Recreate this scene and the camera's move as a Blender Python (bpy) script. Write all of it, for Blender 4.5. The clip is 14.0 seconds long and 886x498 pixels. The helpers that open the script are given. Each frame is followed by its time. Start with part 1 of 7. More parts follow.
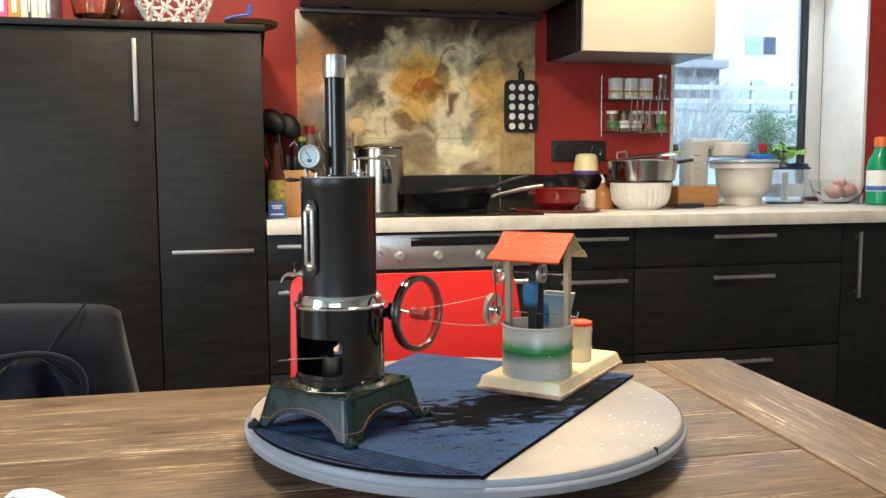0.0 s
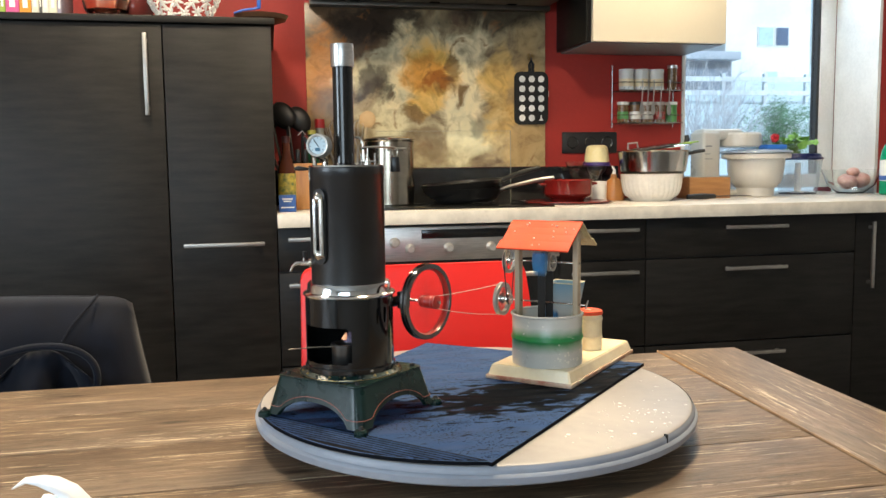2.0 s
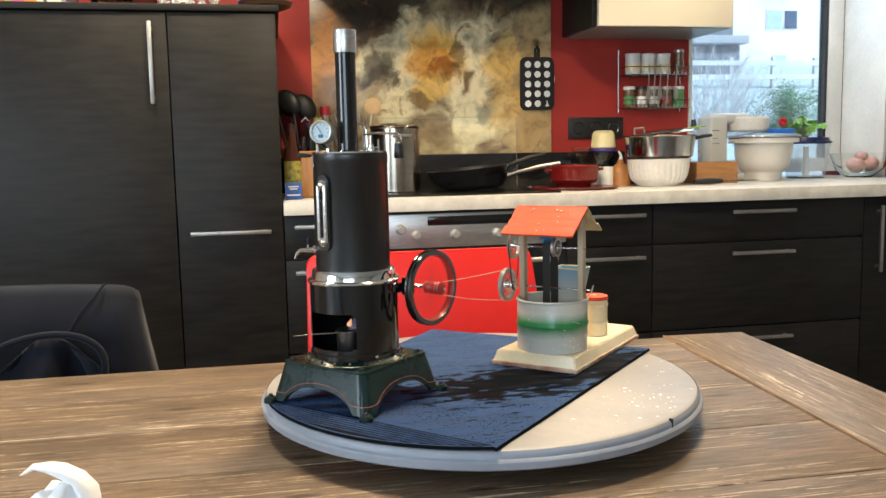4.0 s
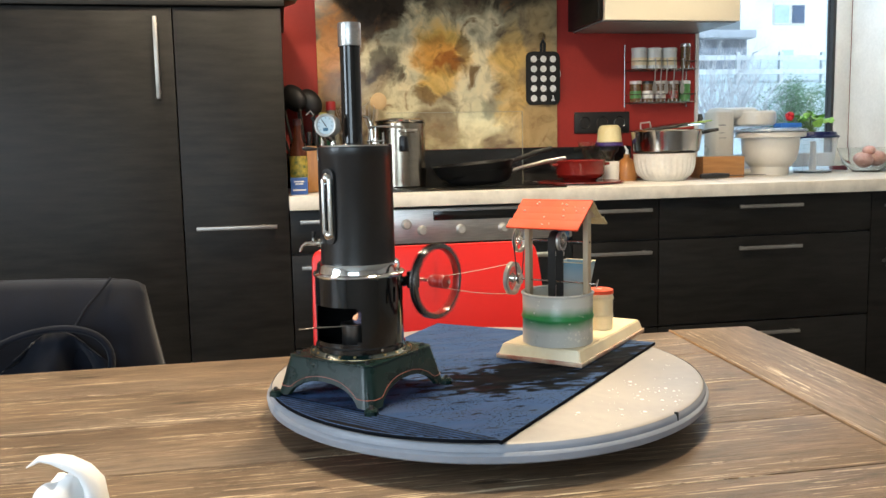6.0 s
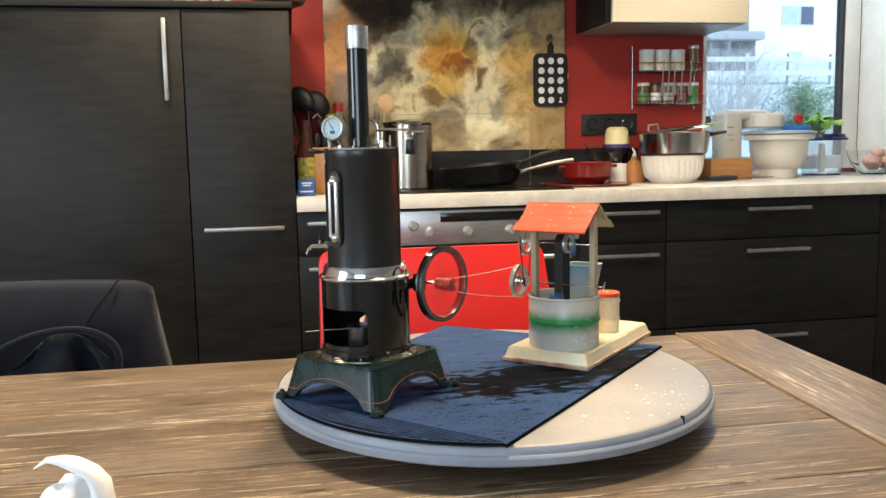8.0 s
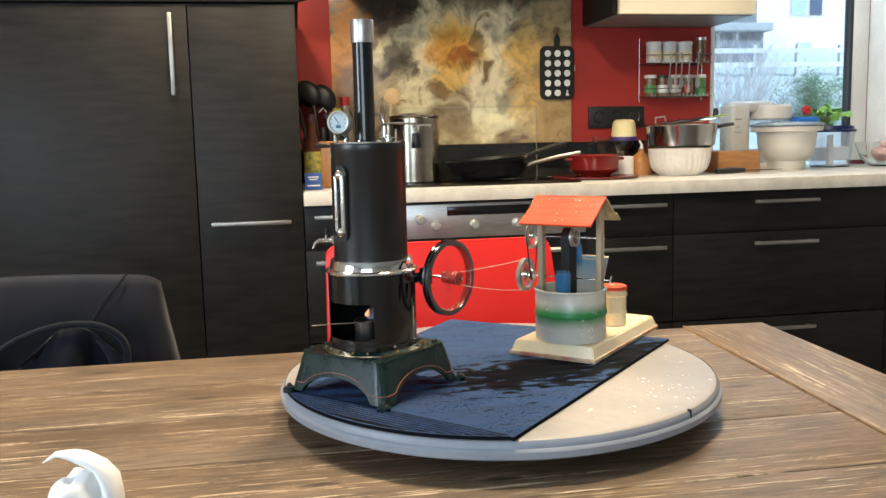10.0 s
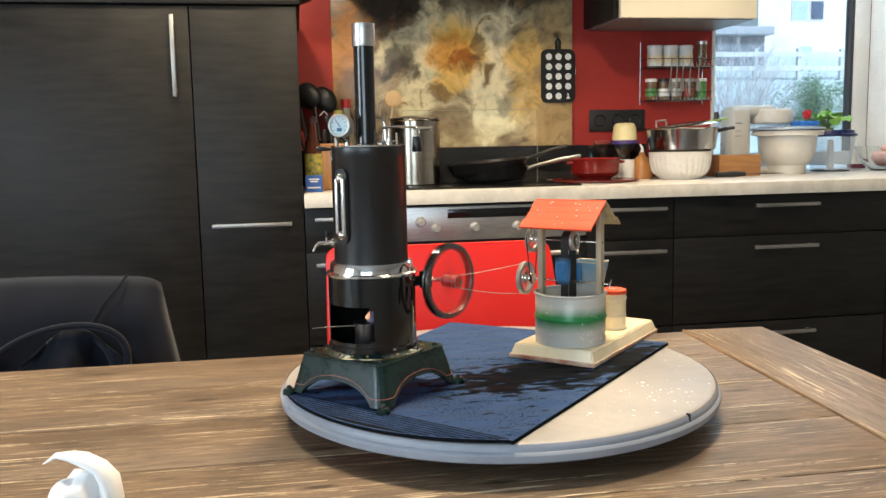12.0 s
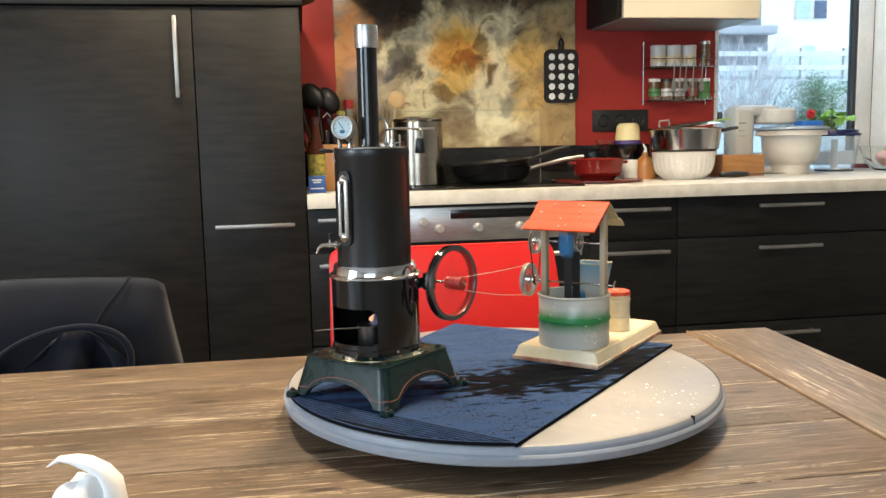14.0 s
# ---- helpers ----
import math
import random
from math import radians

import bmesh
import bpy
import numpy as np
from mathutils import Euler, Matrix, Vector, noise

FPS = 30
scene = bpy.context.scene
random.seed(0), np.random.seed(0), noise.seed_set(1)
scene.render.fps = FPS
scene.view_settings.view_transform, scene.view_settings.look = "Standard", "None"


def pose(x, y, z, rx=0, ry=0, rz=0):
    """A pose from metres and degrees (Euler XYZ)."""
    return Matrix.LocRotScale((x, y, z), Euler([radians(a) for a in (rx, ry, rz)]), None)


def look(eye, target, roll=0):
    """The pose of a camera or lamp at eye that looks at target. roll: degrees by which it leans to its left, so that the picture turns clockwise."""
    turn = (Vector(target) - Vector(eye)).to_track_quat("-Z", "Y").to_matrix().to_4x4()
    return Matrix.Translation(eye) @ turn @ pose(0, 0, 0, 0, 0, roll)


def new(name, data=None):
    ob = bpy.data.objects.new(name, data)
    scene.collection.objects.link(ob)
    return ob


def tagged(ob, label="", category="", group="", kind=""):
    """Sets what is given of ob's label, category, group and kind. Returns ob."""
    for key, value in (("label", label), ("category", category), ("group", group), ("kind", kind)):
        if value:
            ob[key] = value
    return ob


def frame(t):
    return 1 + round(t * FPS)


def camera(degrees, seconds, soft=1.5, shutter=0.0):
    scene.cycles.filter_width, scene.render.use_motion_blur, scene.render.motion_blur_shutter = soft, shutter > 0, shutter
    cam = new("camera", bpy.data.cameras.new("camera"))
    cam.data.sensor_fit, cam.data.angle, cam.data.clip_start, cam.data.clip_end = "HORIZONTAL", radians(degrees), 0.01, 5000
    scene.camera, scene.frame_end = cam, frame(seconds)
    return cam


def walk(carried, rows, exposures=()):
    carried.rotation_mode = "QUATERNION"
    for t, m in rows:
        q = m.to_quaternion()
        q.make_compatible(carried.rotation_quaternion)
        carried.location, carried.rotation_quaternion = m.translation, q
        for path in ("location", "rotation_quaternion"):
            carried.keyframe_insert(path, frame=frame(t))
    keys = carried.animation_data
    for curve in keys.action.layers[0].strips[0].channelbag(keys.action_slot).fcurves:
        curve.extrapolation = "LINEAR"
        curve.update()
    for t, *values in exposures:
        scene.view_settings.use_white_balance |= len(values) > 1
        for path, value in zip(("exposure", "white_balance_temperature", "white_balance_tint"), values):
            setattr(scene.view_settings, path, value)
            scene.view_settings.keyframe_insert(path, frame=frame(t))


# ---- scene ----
cam = camera(55.3, 14.0, shutter=0.9)
PATH = [
    (0, (0.076, -0.111, 1.084), (0.504, 1.834, 0.901), -0.3),
    (0.5, (0.077, -0.111, 1.081), (0.502, 1.835, 0.897), -0.2),
    (1, (0.078, -0.109, 1.08), (0.495, 1.837, 0.889), -0.4),
    (1.5, (0.08, -0.111, 1.078), (0.488, 1.837, 0.882), -0.6),
    (2, (0.079, -0.112, 1.077), (0.48, 1.838, 0.881), -0.7),
    (2.5, (0.08, -0.112, 1.077), (0.477, 1.838, 0.88), -0.9),
    (3, (0.081, -0.113, 1.077), (0.475, 1.837, 0.871), -1.0),
    (5.5, (0.084, -0.111, 1.073), (0.452, 1.84, 0.835), -1.2),
    (6, (0.084, -0.112, 1.073), (0.452, 1.84, 0.837), -1.2),
    (6.5, (0.085, -0.112, 1.073), (0.449, 1.84, 0.839), -1.3),
    (7, (0.085, -0.112, 1.075), (0.446, 1.841, 0.843), -1.2),
    (7.5, (0.085, -0.113, 1.075), (0.443, 1.842, 0.845), -1.0),
    (8, (0.085, -0.113, 1.075), (0.436, 1.842, 0.842), -1.1),
    (10.5, (0.086, -0.113, 1.076), (0.418, 1.844, 0.827), -1.3),
    (11, (0.086, -0.115, 1.077), (0.419, 1.842, 0.832), -1.2),
    (11.5, (0.086, -0.115, 1.077), (0.42, 1.843, 0.837), -1.2),
    (12, (0.086, -0.115, 1.077), (0.419, 1.842, 0.834), -1.1),
    (12.5, (0.086, -0.113, 1.077), (0.415, 1.844, 0.83), -1.1),
    (13, (0.084, -0.114, 1.075), (0.412, 1.843, 0.83), -1.1),
    (13.5, (0.085, -0.113, 1.076), (0.413, 1.845, 0.832), -1.1),
    (14, (0.086, -0.113, 1.079), (0.412, 1.845, 0.836), -1.2),
]
walk(cam, [(t, look(eye, target, roll)) for t, eye, target, roll in PATH])

# ---- light ----
world = bpy.data.worlds.new("sky")
scene.world = world
world.use_nodes = True
sky = world.node_tree.nodes.new("ShaderNodeTexSky")
sky.sky_type, sky.sun_disc = "NISHITA", False
sky.sun_elevation, sky.sun_rotation = radians(34), radians(150)
back = world.node_tree.nodes["Background"]
back.inputs["Strength"].default_value = 0.15
world.node_tree.links.new(sky.outputs[0], back.inputs["Color"])


def lamp(name, kind, m, power, colour, size=None, size_y=None, angle=None):
    data = bpy.data.lights.new(name, kind)
    data.energy, data.color = power, colour
    if size:
        data.shape = "RECTANGLE" if size_y else "DISK"
        data.size = size
        if size_y:
            data.size_y = size_y
    if angle:
        data.angle = angle
    ob = new(name, data)
    ob.matrix_world = m
    return ob


SUN_WAY = (math.sin(radians(150)) * math.cos(radians(34)), math.cos(radians(150)) * math.cos(radians(34)), math.sin(radians(34)))
lamp("sun", "SUN", look(SUN_WAY, (0, 0, 0)), 5.0, (0.56, 0.80, 1.0), angle=radians(10))
# daylight in the kitchen window, in the garden window behind the camera, and the two ceiling lamps of the room
lamp("kitchen_window_light", "AREA", look((2.15, 3.27, 1.98), (1.7, 1.6, 0.9)), 9, (0.60, 0.82, 1.0), 0.75, 0.36)
lamp("garden_window_light", "AREA", look((-1.0, -2.49, 1.475), (0.0, 1.0, 0.9)), 44, (0.66, 0.84, 1.0), 1.66, 1.22)
lamp("terrace_window_light", "AREA", look((-2.29, -0.10, 1.50), (0.3, 0.8, 0.8)), 46, (0.72, 0.86, 1.0), 0.9, 1.2)
LAMP_PLACES = ((0.56, 1.06, 37), (1.40, 2.34, 19), (-0.32, 1.80, 32))
for lx, ly, watts in LAMP_PLACES:
    lamp("ceiling_lamp_light", "AREA", look((lx, ly, 2.355), (lx, ly, 0)), watts, (1.0, 0.82, 0.58), 0.26)
scene.view_settings.exposure = 0.0


# ---- materials ----
def mat(name, colour, rough=0.5, metal=0.0, other=None, scale=8.0, detail=5.0, bump=0.0, stretch=(1, 1, 1), spread=(0.35, 0.65), rough_vary=0.1, fine=90.0, jitter=0.0, **inputs):
    """A surface whose colour wanders between two tones at a coarse and a fine scale, with relief and uneven gloss."""
    m = bpy.data.materials.new(name)
    m.use_nodes = True
    nt = m.node_tree
    b = nt.nodes["Principled BSDF"]
    link = nt.links.new
    tc = nt.nodes.new("ShaderNodeTexCoord")
    mp = nt.nodes.new("ShaderNodeMapping")
    mp.inputs["Scale"].default_value = stretch
    link(tc.outputs["Object"], mp.inputs["Vector"])
    n1 = nt.nodes.new("ShaderNodeTexNoise")
    n1.inputs["Scale"].default_value, n1.inputs["Detail"].default_value = scale, detail
    n2 = nt.nodes.new("ShaderNodeTexNoise")
    n2.inputs["Scale"].default_value, n2.inputs["Detail"].default_value = fine, 3
    link(mp.outputs[0], n1.inputs["Vector"])
    link(mp.outputs[0], n2.inputs["Vector"])
    mix = nt.nodes.new("ShaderNodeMath")
    mix.operation = "MULTIPLY_ADD"
    mix.inputs[1].default_value = 0.3
    link(n2.outputs["Fac"], mix.inputs[0])
    half = nt.nodes.new("ShaderNodeMath")
    half.operation = "MULTIPLY_ADD"
    half.inputs[1].default_value, half.inputs[2].default_value = 1.0, -0.15
    link(n1.outputs["Fac"], half.inputs[0])
    link(half.outputs[0], mix.inputs[2])
    ramp = nt.nodes.new("ShaderNodeValToRGB")
    other = other or tuple(c * 0.8 for c in colour)
    ramp.color_ramp.elements[0].position, ramp.color_ramp.elements[1].position = spread
    ramp.color_ramp.elements[0].color, ramp.color_ramp.elements[1].color = (*other, 1), (*colour, 1)
    link(mix.outputs[0], ramp.inputs["Fac"])
    out = ramp.outputs["Color"]
    if jitter:
        info = nt.nodes.new("ShaderNodeObjectInfo")
        hsv = nt.nodes.new("ShaderNodeHueSaturation")
        mul = nt.nodes.new("ShaderNodeMath")
        mul.operation = "MULTIPLY_ADD"
        mul.inputs[1].default_value, mul.inputs[2].default_value = jitter, 1 - jitter / 2
        link(info.outputs["Random"], mul.inputs[0])
        link(mul.outputs[0], hsv.inputs["Value"])
        link(out, hsv.inputs["Color"])
        out = hsv.outputs["Color"]
    link(out, b.inputs["Base Color"])
    rr = nt.nodes.new("ShaderNodeMapRange")
    rr.inputs["To Min"].default_value, rr.inputs["To Max"].default_value = max(0.02, rough - rough_vary), min(1, rough + rough_vary)
    link(n1.outputs["Fac"], rr.inputs["Value"])
    link(rr.outputs[0], b.inputs["Roughness"])
    b.inputs["Metallic"].default_value = metal
    if bump:
        bp = nt.nodes.new("ShaderNodeBump")
        bp.inputs["Strength"].default_value, bp.inputs["Distance"].default_value = 0.5, bump
        link(mix.outputs[0], bp.inputs["Height"])
        link(bp.outputs[0], b.inputs["Normal"])
    for key, value in inputs.items():
        b.inputs[key.replace("_", " ")].default_value = value
    return m


def glow(name, colour, strength):
    m = bpy.data.materials.new(name)
    m.use_nodes = True
    b = m.node_tree.nodes["Principled BSDF"]
    b.inputs["Base Color"].default_value = (*colour, 1)
    b.inputs["Emission Color"].default_value = (*colour, 1)
    b.inputs["Emission Strength"].default_value = strength
    return m


def glass(name, colour=(1, 1, 1), rough=0.02, weight=1.0, ior=1.45):
    m = bpy.data.materials.new(name)
    m.use_nodes = True
    b = m.node_tree.nodes["Principled BSDF"]
    b.inputs["Base Color"].default_value = (*colour, 1)
    b.inputs["Transmission Weight"].default_value = weight
    b.inputs["Roughness"].default_value = rough
    b.inputs["IOR"].default_value = ior
    return m


cabinet_wood = mat("black stained cabinet veneer", (0.0148, 0.0132, 0.0114), 0.44, other=(0.0058, 0.0051, 0.0044), scale=6, stretch=(1.3, 1, 9), fine=60, bump=0.0005, detail=9, spread=(0.3, 0.7), Specular_IOR_Level=0.21)
cabinet_core = mat("black cabinet carcass", (0.016, 0.015, 0.014), 0.5)
worktop_mat = mat("pale laminate worktop", (0.66, 0.63, 0.57), 0.32, other=(0.52, 0.49, 0.44), scale=14, fine=160)
red_wall = mat("red wall paint", (0.36, 0.022, 0.014), 0.6, other=(0.29, 0.017, 0.011), scale=3, fine=120, bump=0.0006)
white_wall = mat("white wall paint", (0.72, 0.70, 0.66), 0.7, scale=2, bump=0.0005)
steel = mat("brushed steel", (0.62, 0.60, 0.57), 0.36, 1.0, scale=20, stretch=(1, 12, 12), rough_vary=0.06)
handle_steel = mat("dull handle steel", (0.40, 0.385, 0.36), 0.42, 1.0, scale=20, rough_vary=0.06)
chrome = mat("polished chrome", (0.80, 0.79, 0.77), 0.13, 1.0, rough_vary=0.05)
nickel = mat("worn nickel plate", (0.72, 0.69, 0.64), 0.2, 1.0, other=(0.5, 0.47, 0.42), scale=60)
brass = mat("aged brass", (0.55, 0.38, 0.16), 0.3, 1.0)
boiler_black = mat("satin black enamel on tin", (0.014, 0.0135, 0.0135), 0.33, other=(0.009, 0.0088, 0.0085), scale=30, fine=300, rough_vary=0.03)
gloss_black = mat("gloss black enamel", (0.008, 0.008, 0.008), 0.14, scale=40, rough_vary=0.06)
soot = mat("sooty iron", (0.012, 0.011, 0.010), 0.7, scale=70)
cast_green = mat("dark green enamelled cast iron", (0.007, 0.022, 0.019), 0.28, other=(0.004, 0.014, 0.012), scale=45, fine=260, rough_vary=0.08, bump=0.0002, Specular_IOR_Level=0.3)
red_line = mat("red lining paint", (0.40, 0.12, 0.08), 0.4)
wheel_red = mat("red wheel enamel", (0.45, 0.03, 0.02), 0.3)
wheel_rim_mat = mat("blued steel rim", (0.17, 0.165, 0.16), 0.17, 1.0, other=(0.08, 0.08, 0.082), scale=70)
black_plastic = mat("black plastic", (0.014, 0.014, 0.014), 0.4)
rubber = mat("dark rubber", (0.02, 0.02, 0.02), 0.6)
string_mat = mat("pale drive cord", (0.52, 0.45, 0.38), 0.8, scale=200)


# ---- mesh tools ----
def link_mesh(name, bm, material, smooth=True):
    me = bpy.data.meshes.new(name)
    bmesh.ops.recalc_face_normals(bm, faces=bm.faces)
    for f in bm.faces:
        f.smooth = smooth
    bm.to_mesh(me)
    bm.free()
    if smooth:
        me.set_sharp_from_angle(angle=radians(35))
    for m in material if isinstance(material, (list, tuple)) else [material]:
        me.materials.append(m)
    return new(name, me)


def part(name, bm, material, parent=None, label="", smooth=True):
    ob = link_mesh(name, bm, material, smooth)
    if parent:
        ob.parent = parent
    if label:
        ob["label"] = label
    return ob


def thing(name, m, label, category, group="", kind=""):
    ob = new(name)
    ob.empty_display_size = 0.02
    ob.matrix_world = m
    return tagged(ob, label, category, group, kind)


def box(x0, x1, y0, y1, z0, z1, bevel=0.0, bm=None, segs=2):
    """An upright block, its edges rounded by bevel."""
    bm = bm or bmesh.new()
    r = bmesh.ops.create_cube(bm, size=1)
    vs = r["verts"]
    for v in vs:
        v.co = Vector(((x0 + x1) / 2 + v.co.x * (x1 - x0), (y0 + y1) / 2 + v.co.y * (y1 - y0), (z0 + z1) / 2 + v.co.z * (z1 - z0)))
    if bevel:
        es = list({e for v in vs for e in v.link_edges})
        bmesh.ops.bevel(bm, geom=es, offset=bevel, segments=segs, affect="EDGES", profile=0.5)
    return bm


def lathe(profile, segs=48, m=None, bm=None, close=False):
    """A body turned round z from (radius, height) pairs."""
    bm = bm or bmesh.new()
    rings = []
    for r, z in profile:
        if r < 1e-6:
            rings.append([bm.verts.new((0, 0, z))])
        else:
            rings.append([bm.verts.new((r * math.cos(2 * math.pi * i / segs), r * math.sin(2 * math.pi * i / segs), z)) for i in range(segs)])
    pairs = list(zip(rings, rings[1:])) + ([(rings[-1], rings[0])] if close else [])
    for a, b in pairs:
        for i in range(segs):
            j = (i + 1) % segs
            if len(a) == 1 and len(b) == 1:
                continue
            if len(a) == 1:
                bm.faces.new((a[0], b[i], b[j]))
            elif len(b) == 1:
                bm.faces.new((a[i], a[j], b[0]))
            else:
                bm.faces.new((a[i], a[j], b[j], b[i]))
    if m is not None:
        for ring in rings:
            for v in ring:
                v.co = m @ v.co
    return bm


def tube(points, radius, segs=10, bm=None, closed=False, ends=True):
    """A round bar along points; radius may be one number or one per point."""
    bm = bm or bmesh.new()
    pts = [Vector(p) for p in points]
    rad = radius if isinstance(radius, (list, tuple)) else [radius] * len(pts)
    rings, side = [], None
    for i, p in enumerate(pts):
        a = pts[i - 1] if i or closed else p
        b = pts[(i + 1) % len(pts)] if i + 1 < len(pts) or closed else p
        way = (b - a).normalized()
        if side is None:
            side = way.orthogonal().normalized()
        side = (side - way * side.dot(way)).normalized()
        up = way.cross(side)
        rings.append([bm.verts.new(p + (side * math.cos(2 * math.pi * k / segs) + up * math.sin(2 * math.pi * k / segs)) * rad[i]) for k in range(segs)])
    for a, b in list(zip(rings, rings[1:])) + ([(rings[-1], rings[0])] if closed else []):
        for k in range(segs):
            bm.faces.new((a[k], a[(k + 1) % segs], b[(k + 1) % segs], b[k]))
    if ends and not closed:
        bm.faces.new(rings[0])
        bm.faces.new(rings[-1])
    return bm


def slab(outline, z0, z1, bm=None, bevel=0.0):
    """A flat piece from its outline (x, y), between two heights."""
    bm = bm or bmesh.new()
    low = [bm.verts.new((x, y, z0)) for x, y in outline]
    top = [bm.verts.new((x, y, z1)) for x, y in outline]
    n = len(low)
    bm.faces.new(low[::-1])
    lid = bm.faces.new(top)
    for i in range(n):
        bm.faces.new((low[i], low[(i + 1) % n], top[(i + 1) % n], top[i]))
    if bevel:
        bmesh.ops.bevel(bm, geom=list(lid.edges), offset=bevel, segments=2, affect="EDGES", profile=0.5)
    return bm


def moved(bm, m, vs=None):
    for v in vs or bm.verts:
        v.co = m @ v.co
    return bm


def axis_pose(at, way):
    """The pose at a point whose z axis runs along way."""
    return Matrix.Translation(at) @ Vector(way).to_track_quat("Z", "Y").to_matrix().to_4x4()


def ball(at, r, bm=None, u=14, v=9, squash=(1, 1, 1)):
    bm = bm or bmesh.new()
    got = bmesh.ops.create_uvsphere(bm, u_segments=u, v_segments=v, radius=r)
    for p in got["verts"]:
        p.co = Vector(at) + Vector((p.co.x * squash[0], p.co.y * squash[1], p.co.z * squash[2]))
    return bm


# ---- the room ----
FRONT, WALL, TOP = 2.475, 3.03, 0.94


def structure(name, bm, material, label):
    ob = link_mesh(name, bm, material, smooth=False)
    return tagged(ob, label, name.split("_")[0], kind="structure")


floor_mat = mat("grey floor tile", (0.20, 0.19, 0.18), 0.45, other=(0.15, 0.145, 0.14), scale=6)
structure("floor", box(-2.3, 3.7, -2.6, 3.6, -0.10, 0.0), floor_mat, "grey stone tiled kitchen floor")
structure("ceiling", box(-2.3, 3.7, -2.6, 3.6, 2.45, 2.55), white_wall, "plain white plastered ceiling")
# the kitchen wall, with the window niche between x 1.70 and 2.60
wall = box(-2.3, 1.70, WALL, 3.45, 0, 2.45)
box(2.60, 3.7, WALL, 3.45, 0, 2.45, bm=wall)
box(1.70, 2.60, WALL, 3.45, 0, 0.895, bm=wall)
box(1.70, 2.60, WALL, 3.45, 2.20, 2.45, bm=wall)
structure("wall_north", wall, red_wall, "red painted kitchen wall with a deep window niche")
wall = box(-2.4, -2.3, -2.6, -0.60, 0, 2.45)
box(-2.4, -2.3, 0.40, 3.6, 0, 2.45, bm=wall)
box(-2.4, -2.3, -0.60, 0.40, 0, 0.82, bm=wall)
box(-2.4, -2.3, -0.60, 0.40, 2.18, 2.45, bm=wall)
structure("wall_west", wall, white_wall, "plain white room wall with a terrace window")
structure("wall_east", box(3.7, 3.8, -2.6, 3.6, 0, 2.45), white_wall, "plain white room wall")
wall = box(-2.3, -1.9, -2.6, -2.5, 0, 2.45)
box(-0.1, 3.7, -2.6, -2.5, 0, 2.45, bm=wall)
box(-1.9, -0.1, -2.6, -2.5, 0, 0.80, bm=wall)
box(-1.9, -0.1, -2.6, -2.5, 2.15, 2.45, bm=wall)
structure("wall_south", wall, white_wall, "plain white room wall with a garden window")
# white lining of the niche
reveal_mat = mat("white window lining", (0.78, 0.77, 0.74), 0.5, scale=4)
lining = box(2.585, 2.599, WALL - 0.004, 3.30, TOP, 2.19)
box(1.701, 1.715, WALL - 0.004, 3.30, TOP, 2.19, bm=lining)
structure("trim_niche", lining, reveal_mat, "white lining boards of the window niche")


def window_north():
    w = thing("window_1", pose(0, 0, 0), "white framed kitchen window above the worktop", "window", kind="structure")
    fr = mat("white window plastic", (0.82, 0.82, 0.80), 0.35, scale=3)
    seal = mat("dark window seal", (0.03, 0.03, 0.032), 0.5)
    bm = box(1.715, 1.79, 3.30, 3.37, 0.96, 2.19, 0.006)
    box(2.510, 2.585, 3.30, 3.37, 0.96, 2.19, 0.006, bm)
    box(1.79, 2.510, 3.30, 3.37, 0.96, 1.02, 0.006, bm)
    box(1.79, 2.510, 3.30, 3.37, 2.12, 2.19, 0.006, bm)
    part("window_frame", bm, fr, w)
    bm = box(2.497, 2.5095, 3.305, 3.35, 1.02, 2.12)
    part("seal", bm, seal, w, "dark rubber window seal")
    pane = part("pane", box(1.79, 2.497, 3.33, 3.336, 1.02, 2.12), glass("window glass"), w)
    pane.visible_shadow = False
    part("window_sill", box(1.702, 2.598, WALL + 0.002, 3.44, 0.90, TOP - 0.0005, 0.002), worktop_mat, w)


window_north()


# ---- kitchen units ----
def bar_handle(parent, at, length, upright=False):
    """A square bar handle on two posts that stands off a front."""
    x, y, z = at
    h, d = length / 2, 0.028
    if upright:
        bm = box(x - 0.006, x + 0.006, y - d, y - d + 0.009, z - h, z + h, 0.002)
        for s in (-1, 1):
            box(x - 0.005, x + 0.005, y - d + 0.008, y, z + s * (h - 0.02) - 0.005, z + s * (h - 0.02) + 0.005, bm=bm)
    else:
        bm = box(x - h, x + h, y - d, y - d + 0.009, z - 0.006, z + 0.006, 0.002)
        for s in (-1, 1):
            box(x + s * (h - 0.02) - 0.005, x + s * (h - 0.02) + 0.005, y - d + 0.008, y, z - 0.005, z + 0.005, bm=bm)
    return part("handle", bm, handle_steel, parent, "brushed steel bar handle")


def front(name, parent, x0, x1, z0, z1):
    return part(name, box(x0 + 0.002, x1 - 0.002, FRONT, FRONT + 0.019, z0 + 0.002, z1 - 0.002, 0.0012), cabinet_wood, parent)


def tall_unit(x0, x1, label, grip):
    c = thing("tall_cabinet", pose(0, 0, 0), label, "cabinet", "tall kitchen cabinets")
    part("body", box(x0 + 0.001, x1 - 0.001, FRONT + 0.02, WALL - 0.002, 0.0, 1.494), cabinet_core, c)
    d = front("door", c, x0, x1, 0.115, 1.494)
    part("plinth", box(x0 + 0.001, x1 - 0.001, FRONT + 0.012, FRONT + 0.0195, 0.0, 0.112), cabinet_core, c)
    if grip == "upright":
        bar_handle(d, (x1 - 0.046, FRONT, 1.347), 0.232, True)
    elif grip:
        bar_handle(d, ((x0 + x1) / 2, FRONT, 0.852), 0.232)
    return c


